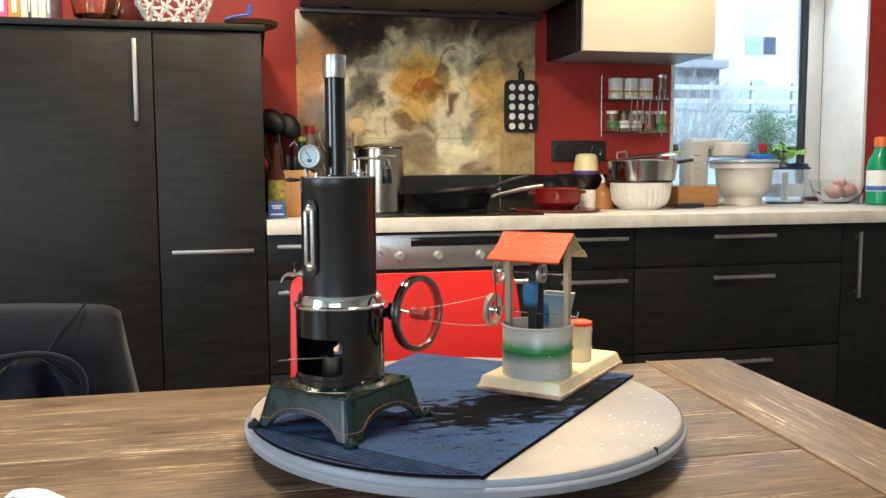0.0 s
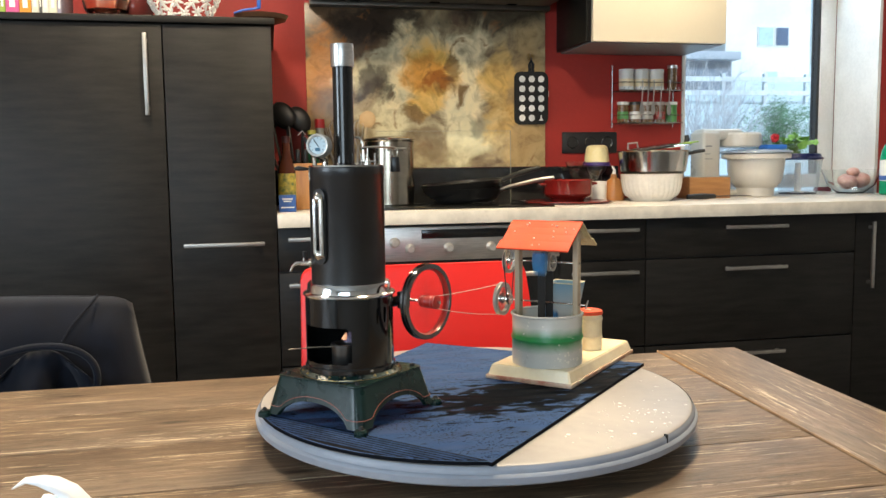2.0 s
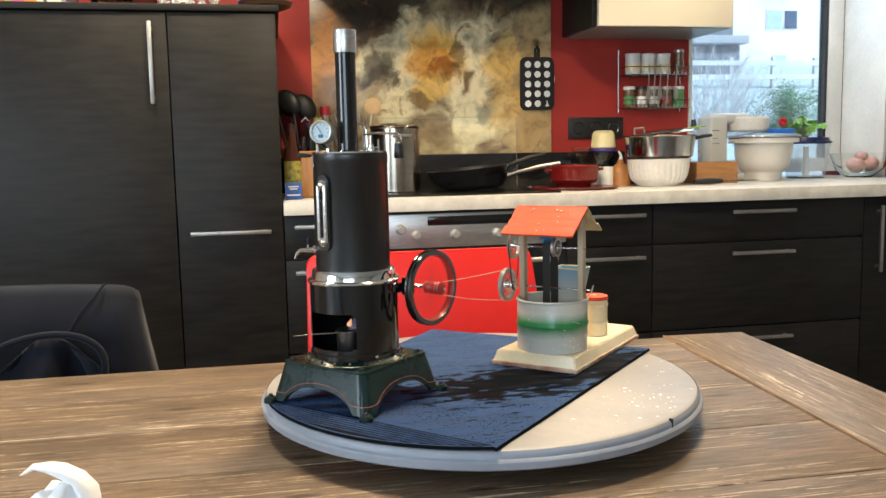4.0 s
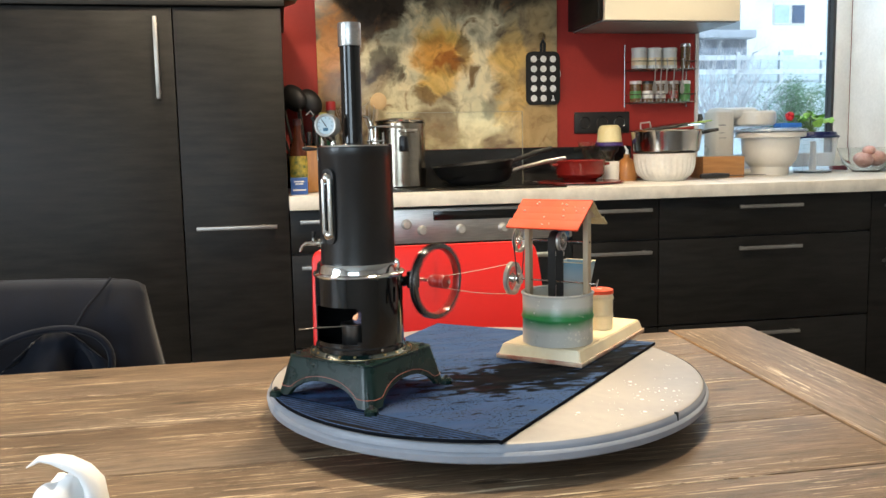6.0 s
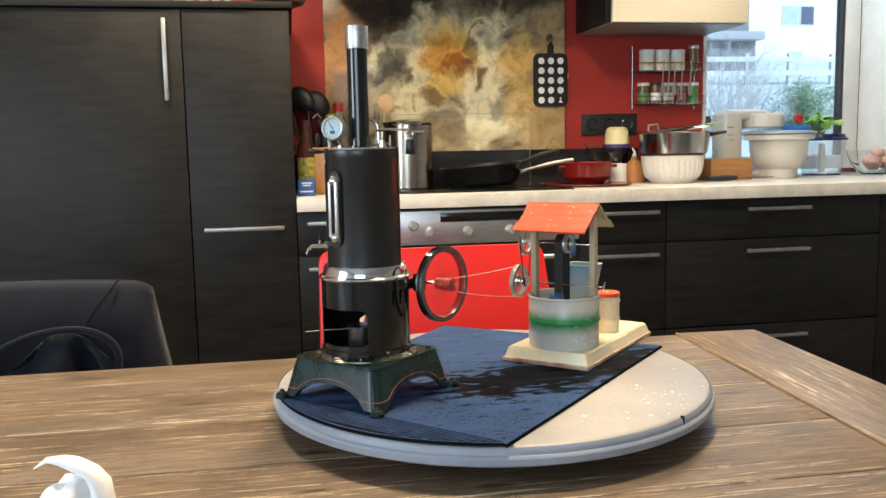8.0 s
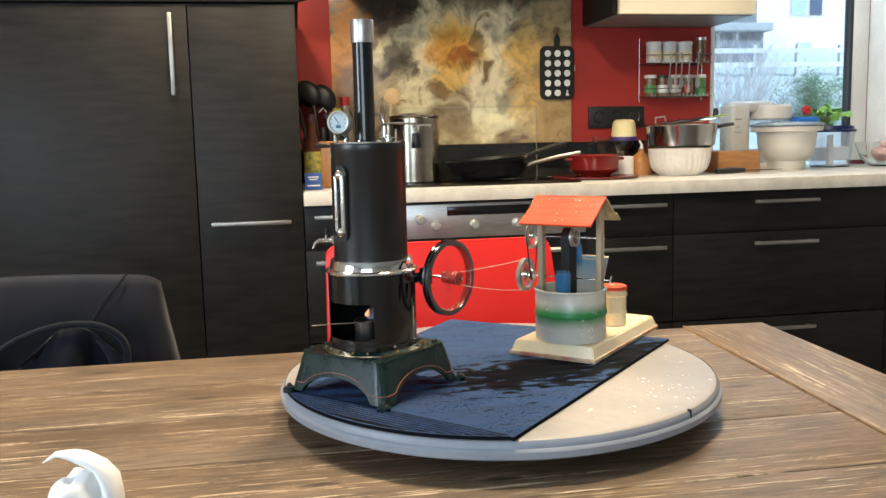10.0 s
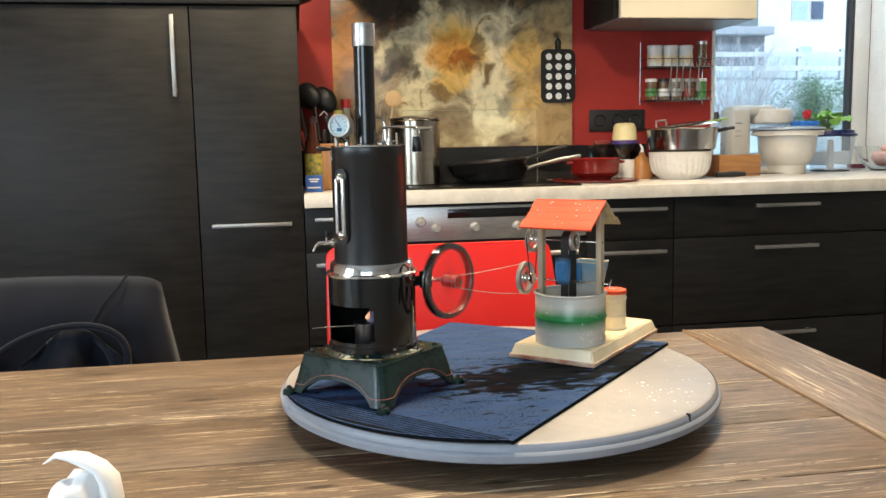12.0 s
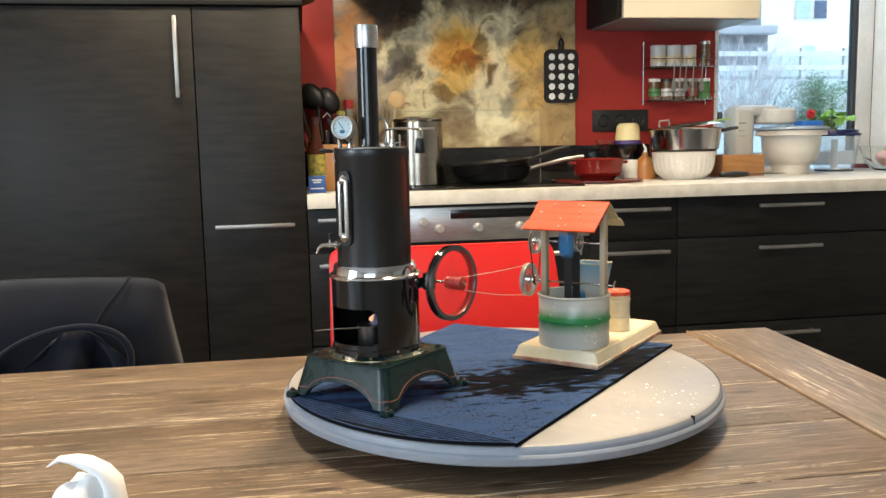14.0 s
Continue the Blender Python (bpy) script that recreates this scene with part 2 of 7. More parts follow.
tall_unit(-0.205, 0.103, "tall black-stained pull-out larder cabinet with a bar handle", "flat")
tall_unit(-0.805, -0.205, "tall black-stained cabinet with an upright bar handle", "upright")
tall_unit(-1.405, -0.805, "tall black-stained cabinet beside its twin", "upright")
top = thing("cabinet_top_board", pose(0, 0, 0), "black top board lying on the tall cabinets", "board")
part("board", box(-1.41, 0.113, FRONT - 0.012, WALL - 0.002, 1.495, 1.514, 0.0015), cabinet_wood, top)


def base_unit(x0, x1, rows, label, upright=False):
    c = thing("base_cabinet", pose(0, 0, 0), label, "cabinet", "kitchen base cabinets")
    part("body", box(x0 + 0.001, x1 - 0.001, FRONT + 0.02, WALL - 0.002, 0.115, 0.898), cabinet_core, c)
    part("plinth", box(x0 + 0.001, x1 - 0.001, FRONT + 0.05, FRONT + 0.066, 0.0, 0.114), cabinet_core, c)
    for z0, z1, zh in rows:
        d = front("drawer_front", c, x0, x1, z0, z1)
        bar_handle(d, ((x0 + x1) / 2, FRONT, zh), min(0.232, x1 - x0 - 0.05))
    if upright:
        d = front("door", c, x0, x1, 0.118, 0.896)
        bar_handle(d, (x0 + 0.055, FRONT, 0.75), 0.232, True)
    return c


DRAWERS = ((0.762, 0.896, 0.861), (0.470, 0.760, 0.722), (0.118, 0.468, 0.430))
base_unit(0.103, 0.396, DRAWERS, "narrow black-stained drawer cabinet beside the oven")
base_unit(0.996, 1.295, DRAWERS, "narrow black-stained drawer cabinet beside the oven")
base_unit(1.295, 2.080, DRAWERS, "wide black-stained drawer cabinet with bar handles")
base_unit(2.080, 2.680, (), "black-stained cabinet with an upright bar handle", True)
base_unit(2.680, 3.280, DRAWERS, "black-stained drawer cabinet at the end")
counter = thing("worktop", pose(0, 0, 0), "pale laminate worktop on the base cabinets", "worktop")
part("slab", box(0.104, 3.68, 2.4425, WALL - 0.001, 0.899, TOP, 0.002), worktop_mat, counter)
part("front_edge", box(0.104, 3.68, 2.4395, 2.4422, 0.8985, TOP - 0.0008, 0.001), mat("pale edge strip", (0.68, 0.63, 0.54), 0.35, scale=18), counter, "pale front edge strip")


def oven():
    o = thing("oven", pose(0, 0, 0), "built-in oven with a brushed steel control panel", "oven")
    part("body", box(0.40, 0.992, FRONT + 0.02, WALL - 0.03, 0.12, 0.892), cabinet_core, o)
    p = part("control_panel", box(0.398, 0.994, FRONT - 0.004, FRONT + 0.019, 0.782, 0.888, 0.002), steel, o, "brushed steel control panel")
    part("display", box(0.542, 0.850, FRONT - 0.007, FRONT - 0.0035, 0.851, 0.879, 0.001), gloss_black, p, "black glass display strip")
    for x, z in ((0.457, 0.842), (0.506, 0.821), (0.629, 0.821), (0.766, 0.821), (0.889, 0.821), (0.938, 0.842)):
        bm = lathe([(0, 0.022), (0.010, 0.022), (0.0125, 0.019), (0.0135, 0.004), (0.016, 0.0), (0.016, -0.003)], 28, axis_pose((x, FRONT - 0.006, z), (0, -1, 0)))
        part("knob", bm, mat("knob steel", (0.72, 0.70, 0.66), 0.35, 0.8, scale=40), p, "round silver oven knob")
    part("door", box(0.398, 0.994, FRONT - 0.002, FRONT + 0.019, 0.30, 0.772, 0.002), gloss_black, o, "black glass oven door")
    part("drawer_front", box(0.398, 0.994, FRONT, FRONT + 0.019, 0.118, 0.296, 0.002), cabinet_wood, o)
    bm = tube([(0.44, FRONT - 0.045, 0.735), (0.952, FRONT - 0.045, 0.735)], 0.008, 12)
    for x in (0.47, 0.922):
        tube([(x, FRONT - 0.045, 0.735), (x, FRONT - 0.001, 0.735)], 0.006, 8, bm)
    part("handle", bm, steel, o, "steel oven door handle")


oven()
hob = thing("hob", pose(0, 0, 0), "black glass ceramic hob let into the worktop", "hob")
part("glass_plate", box(0.41, 0.99, 2.50, 2.97, TOP + 0.0005, TOP + 0.006, 0.002), mat("black hob glass", (0.006, 0.006, 0.006), 0.06, rough_vary=0.03), hob)


# ---- the table ----
TABLE = 0.75
table_wood = bpy.data.materials.new("worn brown table planks")


def table_material(m):
    m.use_nodes = True
    nt = m.node_tree
    b, link = nt.nodes["Principled BSDF"], nt.links.new
    tc, info = nt.nodes.new("ShaderNodeTexCoord"), nt.nodes.new("ShaderNodeObjectInfo")
    add = nt.nodes.new("ShaderNodeVectorMath")
    add.operation = "MULTIPLY_ADD"
    add.inputs[1].default_value = (1, 1, 1)
    shift = nt.nodes.new("ShaderNodeVectorMath")
    shift.operation = "SCALE"
    shift.inputs[0].default_value = (7.0, 3.0, 5.0)
    link(info.outputs["Random"], shift.inputs["Scale"])
    link(tc.outputs["Object"], add.inputs[0])
    link(shift.outputs[0], add.inputs[2])

    def noise_at(scale, stretch, detail, rough=0.55):
        mp = nt.nodes.new("ShaderNodeMapping")
        mp.inputs["Scale"].default_value = stretch
        link(add.outputs[0], mp.inputs["Vector"])
        n = nt.nodes.new("ShaderNodeTexNoise")
        n.inputs["Scale"].default_value, n.inputs["Detail"].default_value, n.inputs["Roughness"].default_value = scale, detail, rough
        n.inputs["Distortion"].default_value = 0.4
        link(mp.outputs[0], n.inputs["Vector"])
        return n.outputs["Fac"]

    def ramp(fac, stops):
        r = nt.nodes.new("ShaderNodeValToRGB")
        els = r.color_ramp.elements
        while len(els) < len(stops):
            els.new(0.5)
        for e, (p, c) in zip(els, stops):
            e.position, e.color = p, (*c, 1)
        link(fac, r.inputs["Fac"])
        return r.outputs["Color"]

    grain = ramp(noise_at(5, (3.2, 30, 8), 12, 0.74), [(0.33, (0.080, 0.054, 0.034)), (0.5, (0.160, 0.113, 0.074)), (0.70, (0.255, 0.186, 0.124))])
    cloud = ramp(noise_at(3.5, (1.6, 5, 2), 5), [(0.3, (0.66, 0.64, 0.62)), (0.7, (1.25, 1.2, 1.14))])
    # thin raised fibres rubbed bare, broken into short strokes and crumbs
    worn = ramp(noise_at(5, (1.15, 66, 10), 9, 0.62), [(0.576, (0, 0, 0)), (0.594, (1, 1, 1))])
    crumbs = ramp(noise_at(40, (1, 4.0, 1), 6, 0.7), [(0.42, (0, 0, 0)), (0.50, (1, 1, 1))])
    where = ramp(noise_at(2.2, (1.4, 16, 2), 6), [(0.43, (0, 0, 0)), (0.55, (1, 1, 1))])
    # fine dark pores along the grain
    pores = ramp(noise_at(30, (1.0, 26, 4), 4, 0.6), [(0.36, (0.55, 0.52, 0.50)), (0.46, (1, 1, 1))])
    tone = nt.nodes.new("ShaderNodeMix")
    tone.data_type, tone.blend_type = "RGBA", "MULTIPLY"
    tone.inputs["Factor"].default_value = 1
    link(grain, tone.inputs[6])
    link(cloud, tone.inputs[7])
    pitted = nt.nodes.new("ShaderNodeMix")
    pitted.data_type, pitted.blend_type = "RGBA", "MULTIPLY"
    pitted.inputs["Factor"].default_value = 1
    link(tone.outputs[2], pitted.inputs[6])
    link(pores, pitted.inputs[7])
    both = nt.nodes.new("ShaderNodeMath")
    both.operation = "MULTIPLY"
    link(worn, both.inputs[0])
    link(where, both.inputs[1])
    broken = nt.nodes.new("ShaderNodeMath")
    broken.operation = "MULTIPLY"
    link(both.outputs[0], broken.inputs[0])
    link(crumbs, broken.inputs[1])
    out = nt.nodes.new("ShaderNodeMix")
    out.data_type = "RGBA"
    link(broken.outputs[0], out.inputs[0])
    link(pitted.outputs[2], out.inputs[6])
    out.inputs[7].default_value = (0.66, 0.53, 0.36, 1)
    # dark knots, long along the grain
    mp = nt.nodes.new("ShaderNodeMapping")
    mp.inputs["Scale"].default_value = (2.4, 8.0, 1.0)
    link(add.outputs[0], mp.inputs["Vector"])
    vor = nt.nodes.new("ShaderNodeTexVoronoi")
    vor.voronoi_dimensions = "2D"
    vor.inputs["Scale"].default_value = 1.0
    link(mp.outputs[0], vor.inputs["Vector"])
    knot = ramp(vor.outputs["Distance"], [(0.02, (0.30, 0.28, 0.26)), (0.06, (1, 1, 1))])
    kn = nt.nodes.new("ShaderNodeMix")
    kn.data_type, kn.blend_type = "RGBA", "MULTIPLY"
    kn.inputs["Factor"].default_value = 1
    link(out.outputs[2], kn.inputs[6])
    link(knot, kn.inputs[7])
    link(kn.outputs[2], b.inputs["Base Color"])
    b.inputs["Roughness"].default_value = 0.46
    b.inputs["Specular IOR Level"].default_value = 0.36
    bp = nt.nodes.new("ShaderNodeBump")
    bp.inputs["Strength"].default_value, bp.inputs["Distance"].default_value = 0.6, 0.0014
    link(noise_at(5, (3.0, 44, 8), 12, 0.7), bp.inputs["Height"])
    link(bp.outputs[0], b.inputs["Normal"])


table_material(table_wood)


def dining_table():
    t = thing("dining_table", pose(0, 0, 0), "long worn brown plank dining table", "table")
    ys = (0.30, 0.455, 0.61, 0.765, 0.92, 1.075, 1.228)
    end = lambda y: 0.735 - 0.055 * (1.23 - y)
    for a, b in zip(ys, ys[1:]):
        part("plank", slab([(-1.35, a + 0.0007), (end(a) - 0.001, a + 0.0007), (end(b) - 0.001, b - 0.0007), (-1.35, b - 0.0007)], TABLE - 0.035, TABLE, bevel=0.0012), table_wood, t)
    bm = slab([(-1.23, -0.145 + 0.0), (-0.30, -0.145), (-0.30, -0.003), (-1.23, -0.003)], -0.035, 0.0, bevel=0.002)
    # the end plank lies across, its grain along its own length
    board = part("end_board", moved(bm, Matrix.Translation((0, 0.0, 0.003))), table_wood, t)
    board.matrix_local = pose(0.735 - 0.0677, 0, TABLE, 0, 0, -93.1) @ pose(0, 0.145, 0)
    part("worn_edge", tube([(-1.235, -0.1435, 0.0005), (-0.80, -0.1428, 0.0009), (-0.30, -0.1435, 0.0005)], 0.0022, 6), mat("rubbed pale wood edge", (0.42, 0.26, 0.13), 0.5, other=(0.22, 0.13, 0.07), scale=25), board)
    for x in (-1.25, 0.62):
        for y in (0.40, 1.13):
            part("leg", box(x - 0.04, x + 0.04, y - 0.04, y + 0.04, 0.0, TABLE - 0.036, 0.004), table_wood, t)
    for y in (0.36, 1.15):
        part("apron", box(-1.2, 0.57, y, y + 0.025, TABLE - 0.12, TABLE - 0.036, 0.002), table_wood, t)


dining_table()

# ---- turntable and mat ----
DISK = (0.326, 0.904)
DISK_R, DISK_TOP, MAT_TOP = 0.266, 0.7935, 0.7975
disk_mat = mat("pale grey painted board", (0.34, 0.308, 0.275), 0.42, other=(0.265, 0.245, 0.226), scale=9, fine=70, bump=0.0004)
turn = thing("turntable", pose(*DISK, TABLE), "round pale grey turntable board on the table", "turntable")
H0 = DISK_TOP - TABLE
part("disc", lathe([(0, H0), (DISK_R - 0.006, H0), (DISK_R - 0.002, H0 - 0.002), (DISK_R, H0 - 0.006), (DISK_R, H0 - 0.009), (DISK_R + 0.003, H0 - 0.010), (DISK_R + 0.004, H0 - 0.012), (DISK_R + 0.003, H0 - 0.0185), (DISK_R - 0.001, H0 - 0.021), (0, H0 - 0.021)], 128), disk_mat, turn)
# same pale board; the cool daylight on its side is put into the colour
rim_daylight = mat("blue-grey rim tinted with cool daylight", (0.29, 0.315, 0.36), 0.45, other=(0.24, 0.262, 0.30), scale=12, fine=80)
part("rim", lathe([(DISK_R - 0.0012, H0 - 0.0018), (DISK_R + 0.0004, H0 - 0.0040), (DISK_R + 0.0012, H0 - 0.0065), (DISK_R + 0.0014, H0 - 0.0088), (DISK_R + 0.0034, H0 - 0.0098), (DISK_R + 0.0046, H0 - 0.012), (DISK_R + 0.0036, H0 - 0.0188), (DISK_R - 0.0008, H0 - 0.0215)], 128), rim_daylight, turn, "blue-grey rim tinted with cool daylight")
part("bearing", lathe([(0, H0 - 0.0215), (0.10, H0 - 0.0215), (0.10, 0.004), (0.115, 0.0005), (0, 0.0005)], 48), black_plastic, turn, "black bearing foot")


def speckles():
    """White paint spots that lie on the bare part of the board."""
    rnd = random.Random(5)
    for k in range(190):
        a, r = rnd.uniform(-1.35, 0.55), DISK_R * math.sqrt(rnd.uniform(0.25, 0.93))
        x, y = r * math.cos(a), r * math.sin(a)
        if k > 90:
            x, y = rnd.gauss(0.10, 0.045), rnd.gauss(-0.125, 0.035)
            if math.hypot(x, y) > DISK_R - 0.012:
                continue
        s = 0.0004 + 0.0022 * rnd.random() ** 3
        if 0.74 * (x + 0.045) - 0.67 * (y + 0.284) < 0.012:
            continue
        part("paint_spot", lathe([(0, H0 + 0.0006), (s, H0 + 0.0004), (s * 1.1, H0 - 0.0008), (0, H0 - 0.0008)], 8, pose(x, y, 0)), spot_paint, turn)


spot_paint = mat("white paint spots", (0.82, 0.81, 0.78), 0.5)
speckles()
part("notch", box(-0.0005, 0.0005, -0.0022, 0.0022, -0.010, 0.0003), soot, turn, "dark notch in the rim").matrix_local = pose(0.1540, -0.2165, H0, 0, 0, 36)


def rubber_mat():
    m = bpy.data.materials.new("dusty blue-black rubber")
    m.use_nodes = True
    nt = m.node_tree
    b, link = nt.nodes["Principled BSDF"], nt.links.new
    tc = nt.nodes.new("ShaderNodeTexCoord")

    def field(scale, stretch, detail, lo, hi):
        mp = nt.nodes.new("ShaderNodeMapping")
        mp.inputs["Scale"].default_value = stretch
        mp.inputs["Rotation"].default_value = (0, 0, radians(-20))
        n = nt.nodes.new("ShaderNodeTexNoise")
        n.inputs["Scale"].default_value, n.inputs["Detail"].default_value = scale, detail
        r = nt.nodes.new("ShaderNodeValToRGB")
        r.color_ramp.elements[0].position, r.color_ramp.elements[1].position = lo, hi
        link(tc.outputs["Object"], mp.inputs["Vector"])
        link(mp.outputs[0], n.inputs["Vector"])
        link(n.outputs["Fac"], r.inputs["Fac"])
        return r.outputs["Color"], n.outputs["Fac"]

    _, raw = field(36, (1, 2.6, 1), 15, 0.50, 0.58)
    crumbs, _ = field(360, (1, 1.6, 1), 2, 0.595, 0.615)
    spread, _ = field(16, (1, 1.6, 1), 4, 0.38, 0.52)
    # dark patches of oily residue and painted-in shadow: one between engine and well, one along the far corner
    def patch(x, y, rx, ry, turn_deg):
        mp = nt.nodes.new("ShaderNodeMapping")
        mp.vector_type = "TEXTURE"
        mp.inputs["Location"].default_value = (x, y, 0)
        mp.inputs["Rotation"].default_value = (0, 0, radians(turn_deg))
        mp.inputs["Scale"].default_value = (rx, ry, 1)
        g = nt.nodes.new("ShaderNodeTexGradient")
        g.gradient_type = "SPHERICAL"
        link(tc.outputs["Object"], mp.inputs["Vector"])
        link(mp.outputs[0], g.inputs["Vector"])
        return g.outputs["Fac"]

    both = nt.nodes.new("ShaderNodeMath")
    both.operation = "MAXIMUM"
    link(patch(0.035, -0.050, 0.20, 0.10, 12), both.inputs[0])
    link(patch(0.175, -0.010, 0.15, 0.09, 45), both.inputs[1])
    near = nt.nodes.new("ShaderNodeMapRange")
    near.inputs["To Min"].default_value, near.inputs["To Max"].default_value = -0.02, 0.42
    link(both.outputs[0], near.inputs["Value"])
    s2 = nt.nodes.new("ShaderNodeMath")
    s2.operation = "ADD"
    link(raw, s2.inputs[0])
    link(near.outputs[0], s2.inputs[1])
    r2 = nt.nodes.new("ShaderNodeValToRGB")
    r2.color_ramp.elements[0].position, r2.color_ramp.elements[1].position = 0.625, 0.68
    link(s2.outputs[0], r2.inputs["Fac"])
    dark = nt.nodes.new("ShaderNodeMath")
    dark.operation = "MAXIMUM"
    link(r2.outputs["Color"], dark.inputs[0])
    flecks = nt.nodes.new("ShaderNodeMath")
    flecks.operation = "MULTIPLY"
    link(crumbs, flecks.inputs[0])
    link(spread, flecks.inputs[1])
    link(flecks.outputs[0], dark.inputs[1])
    mix = nt.nodes.new("ShaderNodeMix")
    mix.data_type = "RGBA"
    link(dark.outputs[0], mix.inputs[0])
    mix.inputs[6].default_value, mix.inputs[7].default_value = (0.043, 0.078, 0.165, 1), (0.0036, 0.0046, 0.0070, 1)
    link(mix.outputs[2], b.inputs["Base Color"])
    rg = nt.nodes.new("ShaderNodeMapRange")
    rg.inputs["To Min"].default_value, rg.inputs["To Max"].default_value = 0.62, 0.55
    link(dark.outputs[0], rg.inputs["Value"])
    link(rg.outputs[0], b.inputs["Roughness"])
    bp = nt.nodes.new("ShaderNodeBump")
    b.inputs["Specular IOR Level"].default_value = 0.02
    bp.inputs["Distance"].default_value, bp.inputs["Strength"].default_value = 0.0006, 0.6
    link(dark.outputs[0], bp.inputs["Height"])
    # the sheet lies in gentle waves
    _, swell = field(13, (0.7, 1.9, 1), 1, 0.4, 0.6)
    wave = nt.nodes.new("ShaderNodeBump")
    wave.inputs["Distance"].default_value, wave.inputs["Strength"].default_value = 0.020, 1.0
    link(swell, wave.inputs["Height"])
    link(wave.outputs[0], bp.inputs["Normal"])
    link(bp.outputs[0], b.inputs["Normal"])
    return m


mat_rubber = rubber_mat()
rib_rubber = mat("blue-black rubber ribs", (0.040, 0.070, 0.145), 0.5, other=(0.024, 0.040, 0.082), scale=60, Specular_IOR_Level=0.03)
groove_black = mat("black of the grooves and mat edge", (0.006, 0.007, 0.010), 0.7, scale=60, Specular_IOR_Level=0.05)


def table_mat():
    """Dark rubber mat: three straight sides and one that follows the board's rim."""
    t = thing("rubber_mat", pose(*DISK, DISK_TOP), "dusty blue-black rubber mat on the turntable", "mat")
    f, r, k = Vector((0.2775, 0.637)), Vector((0.5885, 0.974)), Vector((0.318, 1.190))
    arc = [(0.2670 * math.cos(radians(a)), 0.2670 * math.sin(radians(a))) for a in range(-101, -173, -4)]
    off = Vector(DISK)
    outline = [tuple(r - off), tuple(k - off)] + arc[::-1] + [tuple(f - off)]
    th = MAT_TOP - DISK_TOP
    bm = slab(outline, 0.0002, th, bevel=0.0006)
    bm.normal_update()
    for f in bm.faces:
        f.material_index = 1 if abs(f.normal.z) < 0.9 else 0
    part("sheet", bm, [mat_rubber, groove_black], t, smooth=False)
    # raised ribs along the rim side
    a, b = Vector(arc[0]), Vector(arc[-1])
    way = (b - a).normalized()
    out = Vector((way.y, -way.x))
    if out.dot(a) < 0:
        out = -out
    base = a.dot(out)
    near_rim = [(p[0] * 0.992, p[1] * 0.992) for p in arc]
    part("grooved_strip", slab(near_rim, th - 0.001, th + 0.0003), groove_black, t, "black grooved strip")
    i = 0
    while True:
        d = base + 0.003 + i * 0.0054
        i += 1
        if d > 0.2605:
            break
        h = math.sqrt(0.2655 ** 2 - d * d)
        p, q = out * d - way * h * 0.985, out * d + way * h * 0.985
        bm = tube([(p.x, p.y, th - 0.0002), (q.x, q.y, th - 0.0002)], 0.0014, 8)
        part("rib", bm, rib_rubber, t)


table_mat()

# ---- the steam engine ----
EX, EY = 0.166, 0.845


def shell(r, z0, z1, skip, segs=200, rows=72, thick=0.0012):
    """A thin standing pipe wall with openings: skip(angle in degrees, height) says where it is cut away."""
    bm = bmesh.new()

    def vert(i, j, rr):
        a = 2 * math.pi * i / segs
        return (rr * math.cos(a), rr * math.sin(a), z0 + (z1 - z0) * j / rows)

    keep = {(i, j): not skip(360 * (i + 0.5) / segs, z0 + (z1 - z0) * (j + 0.5) / rows) for i in range(segs) for j in range(rows)}
    cache = {}

    def v(i, j, inner):
        key = (i % segs, j, inner)
        if key not in cache:
            cache[key] = bm.verts.new(vert(i % segs, j, r - thick if inner else r))
        return cache[key]

    for (i, j), solid in keep.items():
        if not solid:
            continue
        for inner in (False, True):
            bm.faces.new((v(i, j, inner), v(i + 1, j, inner), v(i + 1, j + 1, inner), v(i, j + 1, inner)))
        for di, dj, e in ((-1, 0, ((i, j), (i, j + 1))), (1, 0, ((i + 1, j), (i + 1, j + 1))), (0, -1, ((i, j), (i + 1, j))), (0, 1, ((i, j + 1), (i + 1, j + 1)))):
            n = ((i + di) % segs, j + dj)
            if not keep.get(n, False):
                (a, b), (c, d) = e
                bm.faces.new((v(a, b, False), v(c, d, False), v(c, d, True), v(a, b, True)))
    return bm


def around(angle, r, z):
    """A point of the engine's side: angle in degrees from the face turned to the room, growing to the right."""
    a = radians(-90 - 5.5 + angle)
    return Vector((r * math.cos(a), r * math.sin(a), z))


flames = []


